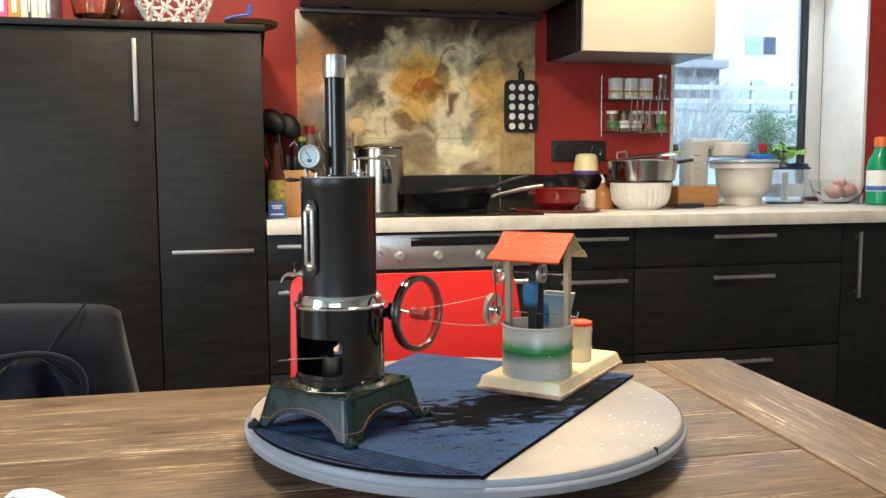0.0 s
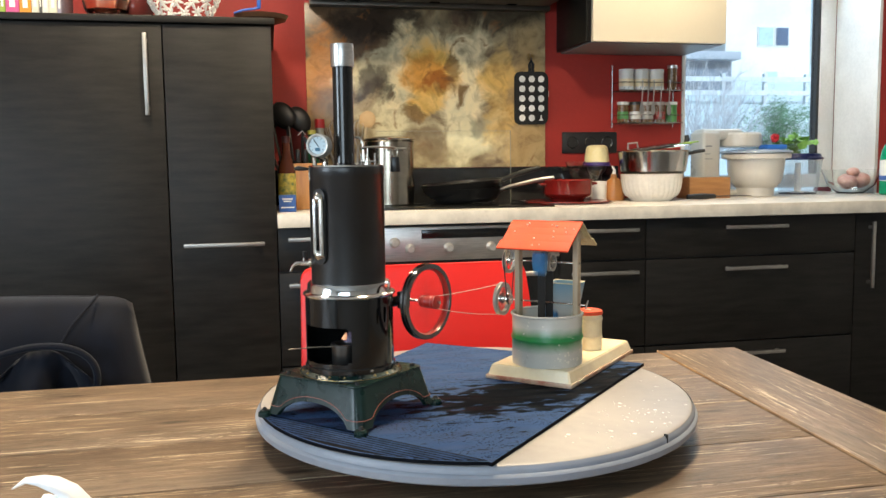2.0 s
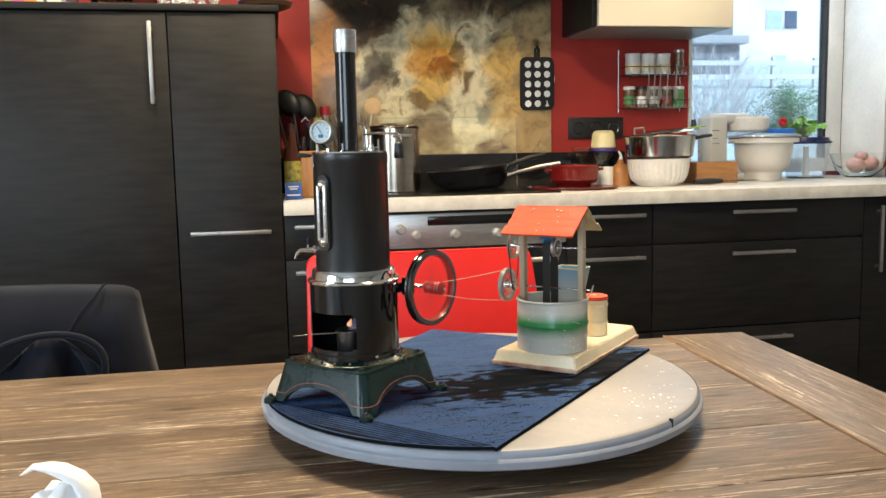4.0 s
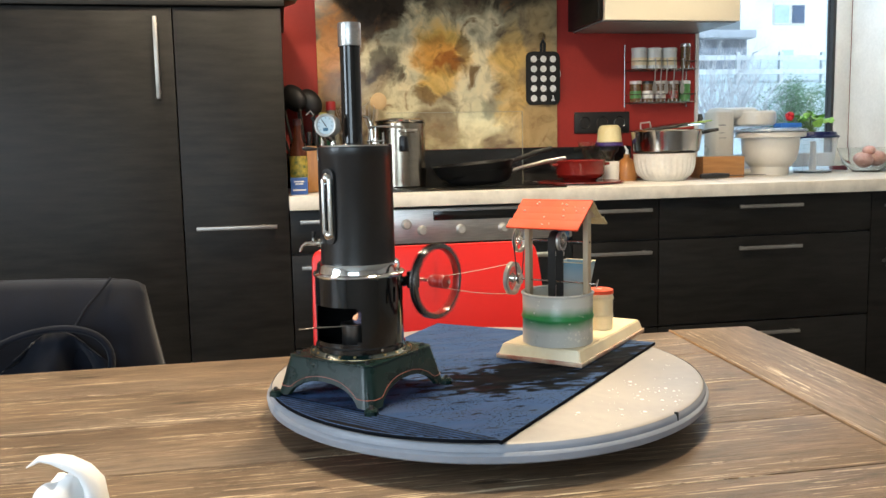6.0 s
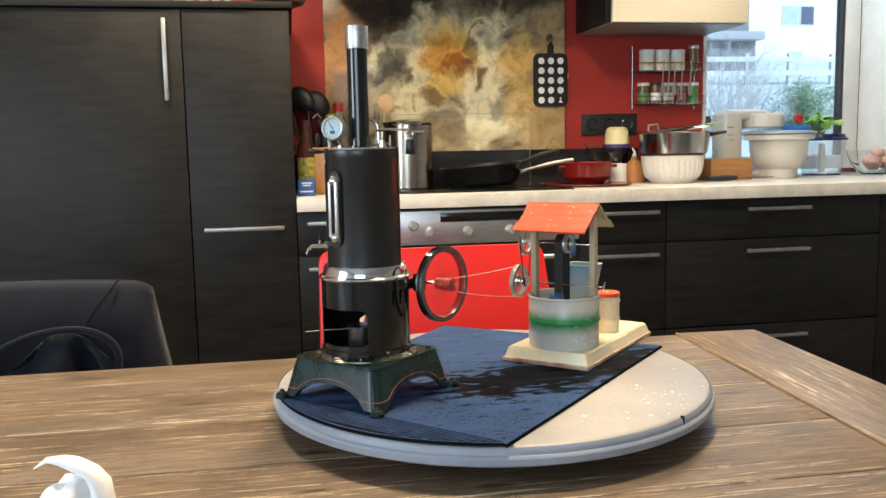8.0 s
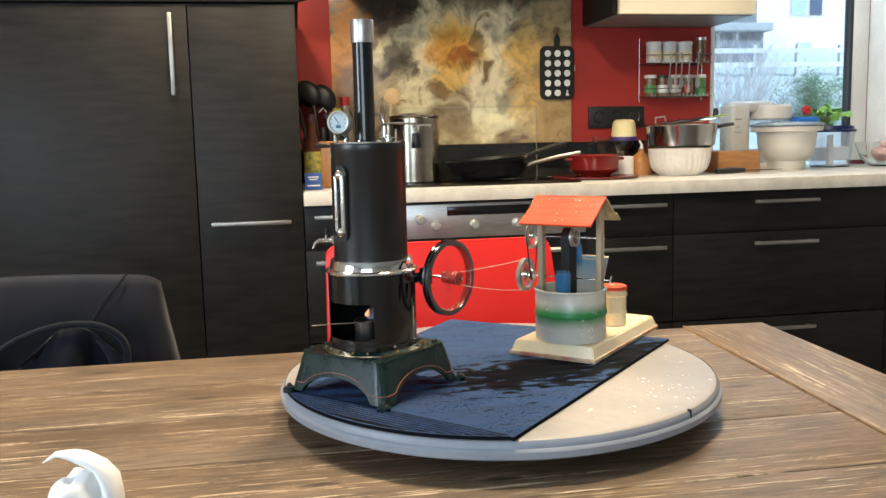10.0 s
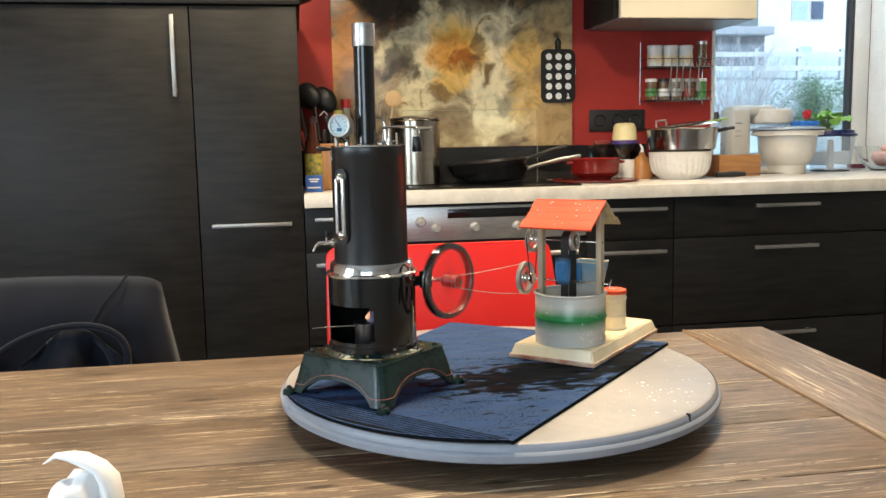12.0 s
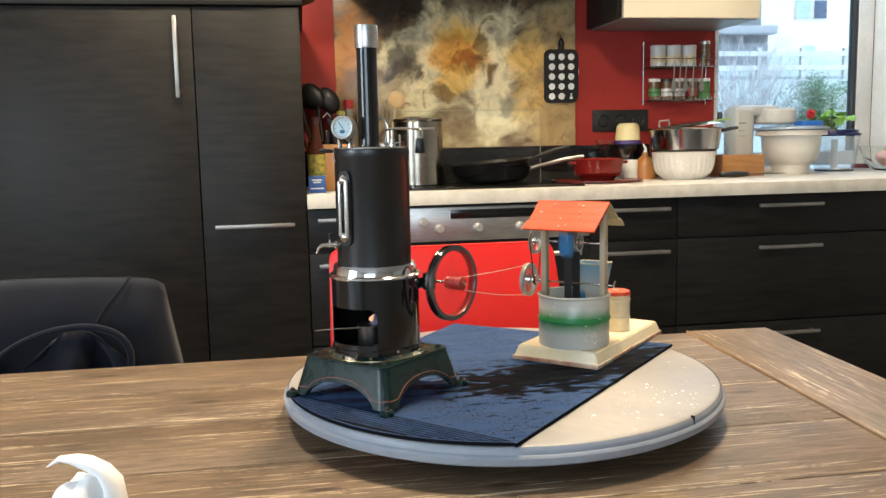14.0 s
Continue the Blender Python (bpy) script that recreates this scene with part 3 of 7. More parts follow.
def steam_engine():
    e = thing("steam_engine", pose(EX, EY, MAT_TOP), "upright black toy steam engine on a green cast base", "steam engine")
    Z = MAT_TOP
    # cast base: a square foot standing corner forward, with an arch in each side
    hd, ht, zb, zt = 0.099, 0.085, 0.004, 0.845 - Z
    bm = bmesh.new()
    n = 44
    side_rows = []
    for q in range(4):
        c0, c1 = radians(-90 + 90 * q), radians(90 * q)
        low0, low1 = Vector((math.cos(c0), math.sin(c0))) * hd, Vector((math.cos(c1), math.sin(c1))) * hd
        up0, up1 = Vector((math.cos(c0), math.sin(c0))) * ht, Vector((math.cos(c1), math.sin(c1))) * ht
        cols = []
        for i in range(n):
            u = i / n
            w = abs(u - 0.5) * 2
            arch = zb + (0.0205 * (1 - (w / 0.72) ** 2.3) ** 0.62 if w < 0.72 else 0.0)
            soft = 1 - 0.055 * (max(0.0, w - 0.84) / 0.16) ** 2
            f = (arch - zb) / (zt - zb)
            ease = 1 - (1 - f) ** 1.0
            lo = (low0.lerp(low1, u)).lerp(up0.lerp(up1, u), ease) * soft
            hi = up0.lerp(up1, u) * soft
            mid = lo.lerp(hi, 0.5)
            cols.append([(lo.x, lo.y, arch), (mid.x, mid.y, (arch + zt - 0.003) / 2), (hi.x, hi.y, zt - 0.003)])
        side_rows += cols
    outer = [[bm.verts.new(p) for p in col] for col in side_rows]
    inner = [[bm.verts.new((p[0] * 0.95, p[1] * 0.95, p[2] - (0.004 if k == 2 else 0))) for k, p in enumerate(col)] for col in side_rows]
    m4 = len(outer)
    for i in range(m4):
        j = (i + 1) % m4
        for k in range(2):
            bm.faces.new((outer[i][k], outer[j][k], outer[j][k + 1], outer[i][k + 1]))
            bm.faces.new((inner[j][k], inner[i][k], inner[i][k + 1], inner[j][k + 1]))
        bm.faces.new((outer[j][0], outer[i][0], inner[i][0], inner[j][0]))
    rim = [bm.verts.new((c[2][0] * 0.97, c[2][1] * 0.97, zt)) for c in side_rows]
    for i in range(m4):
        j = (i + 1) % m4
        bm.faces.new((outer[i][2], outer[j][2], rim[j], rim[i]))
    bm.faces.new(rim)
    bm.faces.new([c[2] for c in inner][::-1])
    base = part("base", bm, cast_green, e, "dark green enamelled cast-iron base")
    # one thin lining that follows each arch and runs on round the legs
    pts = []
    for i, a in enumerate(side_rows):
        p0, p2 = Vector(a[0]), Vector(a[2])
        z = max(a[0][2] + 0.0052, zb + 0.0092)
        p = p0.lerp(p2, (z - p0.z) / (p2.z - p0.z))
        pts.append(Vector((p.x * 1.004, p.y * 1.004, p.z)))
    part("lining", tube(pts, 0.00042, 5, closed=True), red_line, base, "thin red lining")
    edge = [Vector((a[2][0] * 0.985, a[2][1] * 0.985, zt - 0.0008)) for a in side_rows]
    part("top_lip", tube(edge, 0.0011, 6, closed=True), cast_green, base)
    for q in range(4):
        a = radians(-90 + 90 * q)
        f = Vector((math.cos(a), math.sin(a), 0)) * 0.0985
        part("foot", lathe([(0, 0.007), (0.0055, 0.0066), (0.0075, 0.0045), (0.0078, 0.0002), (0, 0.0002)], 20, Matrix.Translation(f)), cast_green, base)
        part("foot_bolt", lathe([(0, 0.0105), (0.0018, 0.0102), (0.0026, 0.009), (0.0028, 0.0072), (0.0042, 0.0068), (0, 0.0064)], 12, Matrix.Translation(f)), soot, base, "dark bolt")
        s = Vector((math.cos(a), math.sin(a), 0)) * 0.071
        part("corner_bolt", lathe([(0, zt + 0.003), (0.0024, zt + 0.003), (0.003, zt + 0.001), (0.003, zt - 0.001)], 6, Matrix.Translation(s)), soot, base)
    # round flange with its rivets
    part("flange", lathe([(0.049, zt + 0.006), (0.052, zt + 0.0045), (0.056, zt + 0.0028), (0.0575, zt + 0.002), (0.058, zt - 0.0005)], 72), cast_green, e)
    ring = [(0.0582 * math.cos(k * math.pi / 48), 0.0582 * math.sin(k * math.pi / 48), zt + 0.0012) for k in range(96)]
    part("flange_line", tube(ring, 0.0003, 5, closed=True), brass, e, "thin worn brass line")
    for i in range(20):
        a = 2 * math.pi * (i + 0.3) / 20
        part("rivet", ball((0.0545 * math.cos(a), 0.0545 * math.sin(a), zt + 0.0036), 0.0017, u=8, v=5), brass if i % 3 else soot, e)

    # fire box
    def cut(ang, z):
        rel = (ang - (-90 - 5.5) + 180) % 360 - 180
        zw = z + Z
        if -88 < rel < 2 and 0.862 < zw < 0.9025:
            return not ((rel < -80 or rel > -4) and (zw > 0.9 or zw < 0.8645))
        if 0.9045 < zw < 0.922:
            return any(abs(rel - s) < 2.6 for s in (38, 51, 64, 77))
        return False

    box_z0, box_z1 = zt + 0.0005, 0.934 - Z
    part("fire_box", shell(0.0497, box_z0, box_z1, cut), gloss_black, e, "gloss black fire box with an open stoke hole")
    part("fire_floor", lathe([(0, zt + 0.001), (0.048, zt + 0.001)], 40), soot, e)
    part("fire_box_ring", lathe([(0.0495, zt + 0.012), (0.0512, zt + 0.010), (0.0512, zt + 0.002), (0.0495, zt + 0.0005)], 72), gloss_black, e)
    p = around(27, 0.050, 0.8535 - Z)
    part("side_screw", lathe([(0, 0.0025), (0.0017, 0.002), (0.0024, 0.0)], 12, axis_pose(p, (p.x, p.y, 0))), nickel, e)
    # spirit burner with its wire and flame
    bp = around(-16, 0.021, 0)
    bz = zt + 0.012
    cup = part("burner", lathe([(0, bz), (0.0145, bz), (0.015, bz + 0.001), (0.015, 0.878 - Z), (0.0163, 0.8785 - Z), (0.0163, 0.8805 - Z), (0.012, 0.8805 - Z), (0.012, 0.872 - Z), (0, 0.872 - Z)], 36, pose(bp.x, bp.y, 0)), mat("sooty tin", (0.10, 0.095, 0.09), 0.35, 0.9), e, "dull tin spirit burner")
    part("burner_stand", lathe([(0.015, bz), (0.016, bz), (0.017, zt + 0.0015), (0.0155, zt + 0.0015)], 24, pose(bp.x, bp.y, 0)), soot, e)
    q0, q1 = around(-32, 0.033, 0.8785 - Z), around(-72, 0.072, 0.8755 - Z)
    part("burner_wire", tube([q0, q0.lerp(q1, 0.5) + Vector((0, 0, 0.0006)), q1], 0.0007, 8), mat("tarnished wire", (0.20, 0.16, 0.12), 0.45, 0.8), cup, "thin tarnished wire handle")
    flame = lathe([(0, 0.0135), (0.0008, 0.0115), (0.0022, 0.0085), (0.0030, 0.0060), (0.0022, 0.0042), (0, 0.0036)], 16, pose(-0.0030, 0, 0, 0, 24))
    lick = part("flame", flame, glow("spirit flame", (0.95, 0.46, 0.24), 0.62), cup, "small pink-orange spirit flame")
    lick.matrix_local = pose(bp.x + 0.0005, bp.y, 0.8805 - Z)
    flames.append(lick)
    flame = lathe([(0, 0.013), (0.0018, 0.011), (0.0042, 0.007), (0.0062, 0.003), (0.006, 0.0)], 16)
    lick = part("flame", flame, glow("spirit flame base", (0.24, 0.20, 0.30), 0.10), cup, "faint violet spirit flame")
    lick.data.materials[0].node_tree.nodes["Principled BSDF"].inputs["Alpha"].default_value = 0.4
    lick.matrix_local = pose(bp.x + 0.0050, bp.y + 0.002, 0.8805 - Z)
    flames.append(lick)
    # bright band
    part("band", lathe([(0.0415, 0.9485 - Z), (0.0452, 0.9482 - Z), (0.0458, 0.9474 - Z), (0.0466, 0.9465 - Z), (0.0476, 0.938 - Z), (0.0512, 0.937 - Z), (0.0522, 0.9358 - Z), (0.0522, 0.9345 - Z), (0.051, 0.9332 - Z), (0.049, 0.933 - Z)], 96), chrome, e, "polished nickel band")
    # boiler and its lid
    bl = lathe([(0.0418, 0.946 - Z), (0.0418, 1.0655 - Z), (0.0424, 1.0665 - Z), (0.0424, 1.0745 - Z), (0.0422, 1.077 - Z), (0.0413, 1.0785 - Z), (0.0398, 1.0785 - Z), (0.0392, 1.0765 - Z), (0, 1.0765 - Z)], 96)
    boiler = part("boiler", bl, boiler_black, e, "satin black boiler shell")
    part("boiler_rim", lathe([(0.0422, 1.0772 - Z), (0.0417, 1.0788 - Z), (0.0405, 1.0791 - Z), (0.0396, 1.0786 - Z)], 96), nickel, boiler, "worn bright rim")
    # chimney
    cx, cy = -0.0015, 0.004
    part("chimney", lathe([(0.0128, 1.0766 - Z), (0.0128, 1.080 - Z), (0.0114, 1.081 - Z), (0.0114, 1.20 - Z), (0.0106, 1.20 - Z), (0.0106, 1.14 - Z)], 48, pose(cx, cy, 0)), gloss_black, e, "gloss black chimney pipe")
    part("chimney_collar", lathe([(0.0116, 1.1878 - Z), (0.0126, 1.1878 - Z), (0.0128, 1.1885 - Z), (0.0128, 1.2115 - Z), (0.0125, 1.2128 - Z), (0.0117, 1.2128 - Z), (0.0115, 1.2115 - Z), (0.0115, 1.1878 - Z)], 48, pose(cx, cy, 0), close=True), steel, e, "brushed steel chimney collar")
    # water glass
    w0, w1 = around(-43, 0.0425, 0.979 - Z), around(-43, 0.0425, 1.046 - Z)
    outw = Vector((w0.x, w0.y, 0)).normalized()
    sidew = Vector((-outw.y, outw.x, 0))
    fr = Matrix((( *sidew, 0), (*outw, 0), (0, 0, 1, 0), (0, 0, 0, 1))).transposed()
    def oval(w, h, d0, d1, zc, hole=0.0):
        outline = []
        for i in range(40):
            a = 2 * math.pi * i / 40
            x, y = w * math.cos(a), w * math.sin(a) + (h if math.sin(a) >= 0 else -h)
            outline.append((x, y))
        b = slab(outline, d0, d1, bevel=(d1 - d0) * 0.35)
        return moved(b, Matrix.Translation((outw.x * 0.0415, outw.y * 0.0415, zc)) @ fr @ pose(0, 0, 0, 90) @ Matrix.Diagonal((1, 1, -1, 1)))
    zc = 1.0125 - Z
    wg = part("water_glass", oval(0.0084, 0.0330, 0.0, 0.003, zc), black_plastic, boiler, "black backed water glass")
    for s in (-1, 1):
        part("water_glass_cap", moved(lathe([(0, 0.007), (0.003, 0.0065), (0.0052, 0.0045), (0.0062, 0.0)], 18), axis_pose(outw * 0.0435 + Vector((0, 0, zc + s * 0.031)), outw)), nickel, wg, "bright clamp cap")
    for s in (-1, 1):
        o = outw * 0.0466 + sidew * (0.0048 * s)
        part("water_glass_rail", tube([o + Vector((0, 0, zc - 0.030)), o + Vector((0, 0, zc + 0.030))], 0.0027, 12), chrome, wg)
    o = outw * 0.0458
    part("water_glass_tube", tube([o + Vector((0, 0, zc - 0.027)), o + Vector((0, 0, zc + 0.027))], 0.0026, 12), glass("gauge tube", (0.85, 0.9, 0.88), 0.05), wg)
    # drain cock
    d0 = around(-80, 0.042, 0.9705 - Z)
    dw = Vector((d0.x, d0.y, 0)).normalized()
    bm = lathe([(0, 0), (0.0045, 0), (0.0045, 0.003), (0.0026, 0.004), (0.0026, 0.012), (0, 0.012)], 14, axis_pose(d0, dw))
    tube([d0 + dw * 0.010, d0 + dw * 0.017, d0 + dw * 0.021 + Vector((0, 0, -0.003)), d0 + dw * 0.0235 + Vector((0, 0, -0.009))], [0.002, 0.002, 0.0017, 0.0013], 8, bm)
    tube([d0 + dw * 0.008, d0 + dw * 0.008 + Vector((0, 0, 0.007))], 0.0016, 8, bm)
    cock = part("drain_cock", bm, nickel, e, "small nickel drain cock")
    part("cock_lever", tube([d0 + dw * 0.008 + Vector((0, 0, 0.006)), d0 + dw * 0.0075 + Vector((0, 0, 0.013))], [0.0018, 0.0023], 8), soot, cock)
    # pressure gauge
    g = Vector((-0.0318, -0.012, 1.1010 - Z))
    gw = Vector((-0.42, -1, 0.05)).normalized()
    gp = axis_pose(g, gw)
    case = part("pressure_gauge", lathe([(0, -0.013), (0.0122, -0.013), (0.0128, -0.0122), (0.0128, 0.0018), (0.0122, 0.0030), (0.0104, 0.0024), (0.0096, 0.0006), (0, 0.0006)], 40, gp), mat("white gauge case", (0.60, 0.58, 0.53), 0.35, 0.3, scale=60), e, "pale round pressure gauge")
    part("dial", lathe([(0, 0.001), (0.0096, 0.001)], 36, gp), mat("pale blue dial", (0.55, 0.66, 0.70), 0.4), case, "pale blue dial")
    part("dial_mark", moved(box(-0.0028, 0.0030, -0.0065, -0.0028, 0.0012, 0.0014), gp), mat("blue dial print", (0.04, 0.13, 0.20), 0.5), case)
    bm = bmesh.new()
    for k in range(9):
        a = radians(-40 + 32.5 * k)
        moved(box(0.0072, 0.0088, -0.0003, 0.0003, 0.0012, 0.0014, bm=(t := bmesh.new())), gp @ pose(0, 0, 0, 0, 0, math.degrees(a)))
        me = bpy.data.meshes.new("tick")
        t.to_mesh(me)
        t.free()
        bm.from_mesh(me)
        bpy.data.meshes.remove(me)
    part("dial_ticks", bm, black_plastic, case)
    part("pointer", moved(box(-0.0004, 0.0004, -0.002, 0.0070, 0.0014, 0.0017), gp @ pose(0, 0, 0, 0, 0, 35)), black_plastic, case)
    part("gauge_pipe", tube([(-0.024, -0.004, 1.0762 - Z), (-0.024, -0.004, 1.084 - Z), g + Vector((0, 0.004, -0.011))], [0.0042, 0.0032, 0.0032], 10), nickel, case)
    # whistle and valve levers with black grips
    v = Vector((-0.0345, 0.004, 1.0766 - Z))
    bm = tube([v, v + Vector((-0.001, 0, 0.016)), v + Vector((-0.002, 0, 0.030))], [0.0026, 0.0022, 0.0016], 10)
    tube([v + Vector((-0.002, 0, 0.012)), v + Vector((0.010, 0, 0.013))], 0.0015, 8, bm)
    ball(v + Vector((-0.001, 0, 0.014)), 0.0034, bm, 10, 7)
    whistle = part("whistle", bm, nickel, e, "nickel whistle")
    part("whistle_grip", tube([v + Vector((0.001, -0.004, 0.012)), v + Vector((-0.006, -0.005, 0.024)), v + Vector((-0.012, -0.006, 0.034))], [0.0016, 0.0028, 0.0018], 10), black_plastic, whistle, "black lever grip")
    part("whistle_spout", tube([v + Vector((-0.009, 0, 0.036)), v + Vector((-0.013, 0, 0.041)), v + Vector((-0.018, 0, 0.036))], 0.0009, 6), nickel, whistle)
    l0 = Vector((-0.041, -0.005, 1.075 - Z))
    lever = part("steam_valve", tube([l0 + Vector((0.004, 0, 0.004)), l0, l0 + Vector((0.0, 0, -0.012))], 0.0016, 8), nickel, e, "nickel steam valve")
    part("valve_grip", tube([l0 + Vector((-0.001, 0, 0.0)), l0 + Vector((-0.006, 0, 0.0005)), l0 + Vector((-0.013, 0, 0.001)), l0 + Vector((-0.017, 0, 0.001))], [0.0012, 0.0022, 0.0028, 0.0016], 10), black_plastic, lever, "black lever grip")
    # safety valve with its lever and hanging weight
    s0 = Vector((0.024, 0.0, 1.0766 - Z))
    bm = bmesh.new()
    for dx in (-0.007, 0.0085):
        tube([s0 + Vector((dx, 0, 0)), s0 + Vector((dx, 0, 0.0155))], 0.0012, 8, bm)
    tube([s0 + Vector((-0.010, 0, 0.006)), s0 + Vector((0.010, 0, 0.006))], 0.0013, 8, bm)
    lathe([(0, 0), (0.0045, 0), (0.0045, 0.005), (0.003, 0.006), (0.003, 0.010), (0.0012, 0.011), (0.001, 0.021), (0, 0.021)], 14, Matrix.Translation(s0), bm)
    sv = part("safety_valve", bm, nickel, e, "nickel lever safety valve")
    tip = s0 + Vector((0.0315, 0, 0.0215))
    part("valve_lever", tube([s0 + Vector((-0.008, 0, 0.0215)), s0 + Vector((0.010, 0, 0.0225)), tip], 0.0014, 8), nickel, sv)
    part("steam_pipe", tube([s0 + Vector((-0.013, 0.004, 0.034)), s0 + Vector((-0.008, 0.004, 0.033)), s0 + Vector((-0.0045, 0.003, 0.026)), s0 + Vector((-0.004, 0.002, 0.006))], 0.0016, 8), nickel, sv)
    ring = [tip + Vector((0.0 + 0.003 * math.cos(a), 0, -0.0055 + 0.005 * math.sin(a))) for a in [2 * math.pi * k / 16 for k in range(16)]]
    part("weight_ring", tube(ring, 0.0008, 6, closed=True), nickel, sv)
    part("valve_weight", lathe([(0, 0), (0.0042, 0), (0.0048, -0.001), (0.0058, -0.016), (0.0052, -0.017), (0, -0.017)], 20, Matrix.Translation(tip + Vector((0, 0, -0.0105)))), black_plastic, sv, "black hanging weight")
    # bearing of the crank shaft
    n = WHEEL_WAY
    wl = Vector(WHEEL_AT) - Vector((EX, EY, Z))
    b0 = wl - n * 0.034
    part("bearing", moved(box(-0.0055, 0.0055, -0.006, 0.006, -0.011, 0.009, 0.0015), Matrix.Translation(b0) @ pose(0, 0, 0, 0, 0, -48)), gloss_black, e)
    part("bearing_arm", tube([b0 + Vector((-0.012, 0.006, -0.004)), b0], 0.006, 10), gloss_black, e)
    return e


WHEEL_WAY = Vector((math.cos(radians(-48)), math.sin(radians(-48)), 0))
WHEEL_AT = (0.2520, 0.8250, 0.9235)


def flywheel(engine):
    """A part of the engine; turns about its own z, which lies along the crank shaft."""
    R = 0.0432
    prof = [(R - 0.0052, -0.0046), (R - 0.0008, -0.0046), (R, -0.004), (R, -0.0014), (R - 0.0022, -0.0009), (R - 0.0022, 0.0009), (R, 0.0014), (R, 0.004), (R - 0.0008, 0.0046), (R - 0.0052, 0.0046), (R - 0.0058, 0.0036), (R - 0.0058, -0.0036)]
    w = part("flywheel", lathe(prof, 96, close=True), wheel_rim_mat, engine, "spinning flywheel with a grooved blued rim")
    w.matrix_local = axis_pose(Vector(WHEEL_AT) - Vector((EX, EY, MAT_TOP)), WHEEL_WAY)
    part("groove", lathe([(R - 0.0021, -0.0011), (R - 0.0014, -0.0011), (R - 0.0014, 0.0011), (R - 0.0021, 0.0011)], 96, close=True), soot, w, "dark belt groove")
    part("inner_ring", lathe([(R - 0.0060, -0.0036), (R - 0.0054, -0.0042), (R - 0.0054, 0.0042), (R - 0.0060, 0.0036), (R - 0.0072, 0.0)], 72, close=True), wheel_red, w)
    for k in range(6):
        a = 2 * math.pi * k / 6
        d = Vector((math.cos(a), math.sin(a), 0))
        part("spoke", tube([d * 0.006, d * (R - 0.0075)], [0.0013, 0.0009], 8), wheel_red, w, "thin red spoke")
    part("hub", lathe([(0, 0.008), (0.0062, 0.008), (0.0072, 0.006), (0.0072, -0.006), (0.0045, -0.009), (0, -0.009)], 24), wheel_red, w)
    part("drive_pulley", lathe([(0, 0.0155), (0.006, 0.0155), (0.0078, 0.0145), (0.0062, 0.0125), (0.0078, 0.0102), (0.006, 0.008)], 28), wheel_red, w, "small red drive pulley")
    part("shaft", tube([(0, 0, -0.040), (0, 0, 0.019)], 0.0017, 10), nickel, w)
    return w


engine = steam_engine()
wheel = flywheel(engine)

# ---- the toy well ----
WELL = (0.4345, 0.940, MAT_TOP)
WELL_TURN = 47.15
AXLE_UP, AXLE_LOW, CHAIN_LOW, CHAIN_R = 0.9500 - MAT_TOP, 0.8965 - MAT_TOP, 0.868 - MAT_TOP, 0.013
cream = mat("cream enamel", (0.90, 0.77, 0.52), 0.35, other=(0.82, 0.67, 0.42), scale=30, fine=200)
cream_white = mat("chipped white enamel", (0.60, 0.58, 0.52), 0.35, other=(0.52, 0.50, 0.45), scale=35, fine=240)
roof_red = mat("red roof paint", (0.78, 0.085, 0.028), 0.55, other=(0.66, 0.07, 0.024), scale=25, bump=0.0003, Specular_IOR_Level=0.25)
bare_wood = mat("pale bare wood", (0.50, 0.40, 0.27), 0.6, other=(0.40, 0.31, 0.20), scale=12, stretch=(6, 6, 1))
blue_paint = mat("blue tin paint", (0.05, 0.22, 0.46), 0.35, other=(0.035, 0.16, 0.36), scale=40)
chain_mat = mat("dark chain band", (0.02, 0.019, 0.018), 0.5)


def sprayed(name, low, high, top, bottom):
    """Enamel sprayed in soft bands: green round the middle between two pale zones."""
    m = mat(name, (0.58, 0.56, 0.50), 0.3, scale=30)
    nt = m.node_tree
    b, link = nt.nodes["Principled BSDF"], nt.links.new
    tc, sep = nt.nodes.new("ShaderNodeTexCoord"), nt.nodes.new("ShaderNodeSeparateXYZ")
    noise_n = nt.nodes.new("ShaderNodeTexNoise")
    noise_n.inputs["Scale"].default_value = 60
    link(tc.outputs["Object"], sep.inputs[0])
    link(tc.outputs["Object"], noise_n.inputs["Vector"])
    add = nt.nodes.new("ShaderNodeMath")
    add.operation = "MULTIPLY_ADD"
    add.inputs[1].default_value = 0.006
    link(noise_n.outputs["Fac"], add.inputs[0])
    link(sep.outputs["Z"], add.inputs[2])
    rng = nt.nodes.new("ShaderNodeMapRange")
    rng.inputs["From Min"].default_value, rng.inputs["From Max"].default_value = low, high
    link(add.outputs[0], rng.inputs["Value"])
    r = nt.nodes.new("ShaderNodeValToRGB")
    els = r.color_ramp.elements
    for _ in range(3):
        els.new(0.5)
    for e, (p, c) in zip(els, ((0.0, bottom), (0.33, bottom), (0.52, (0.02, 0.21, 0.055)), (0.60, (0.025, 0.24, 0.06)), (0.76, top))):
        e.position, e.color = p, (*c, 1)
    link(rng.outputs[0], r.inputs["Fac"])
    link(r.outputs["Color"], b.inputs["Base Color"])
    return m


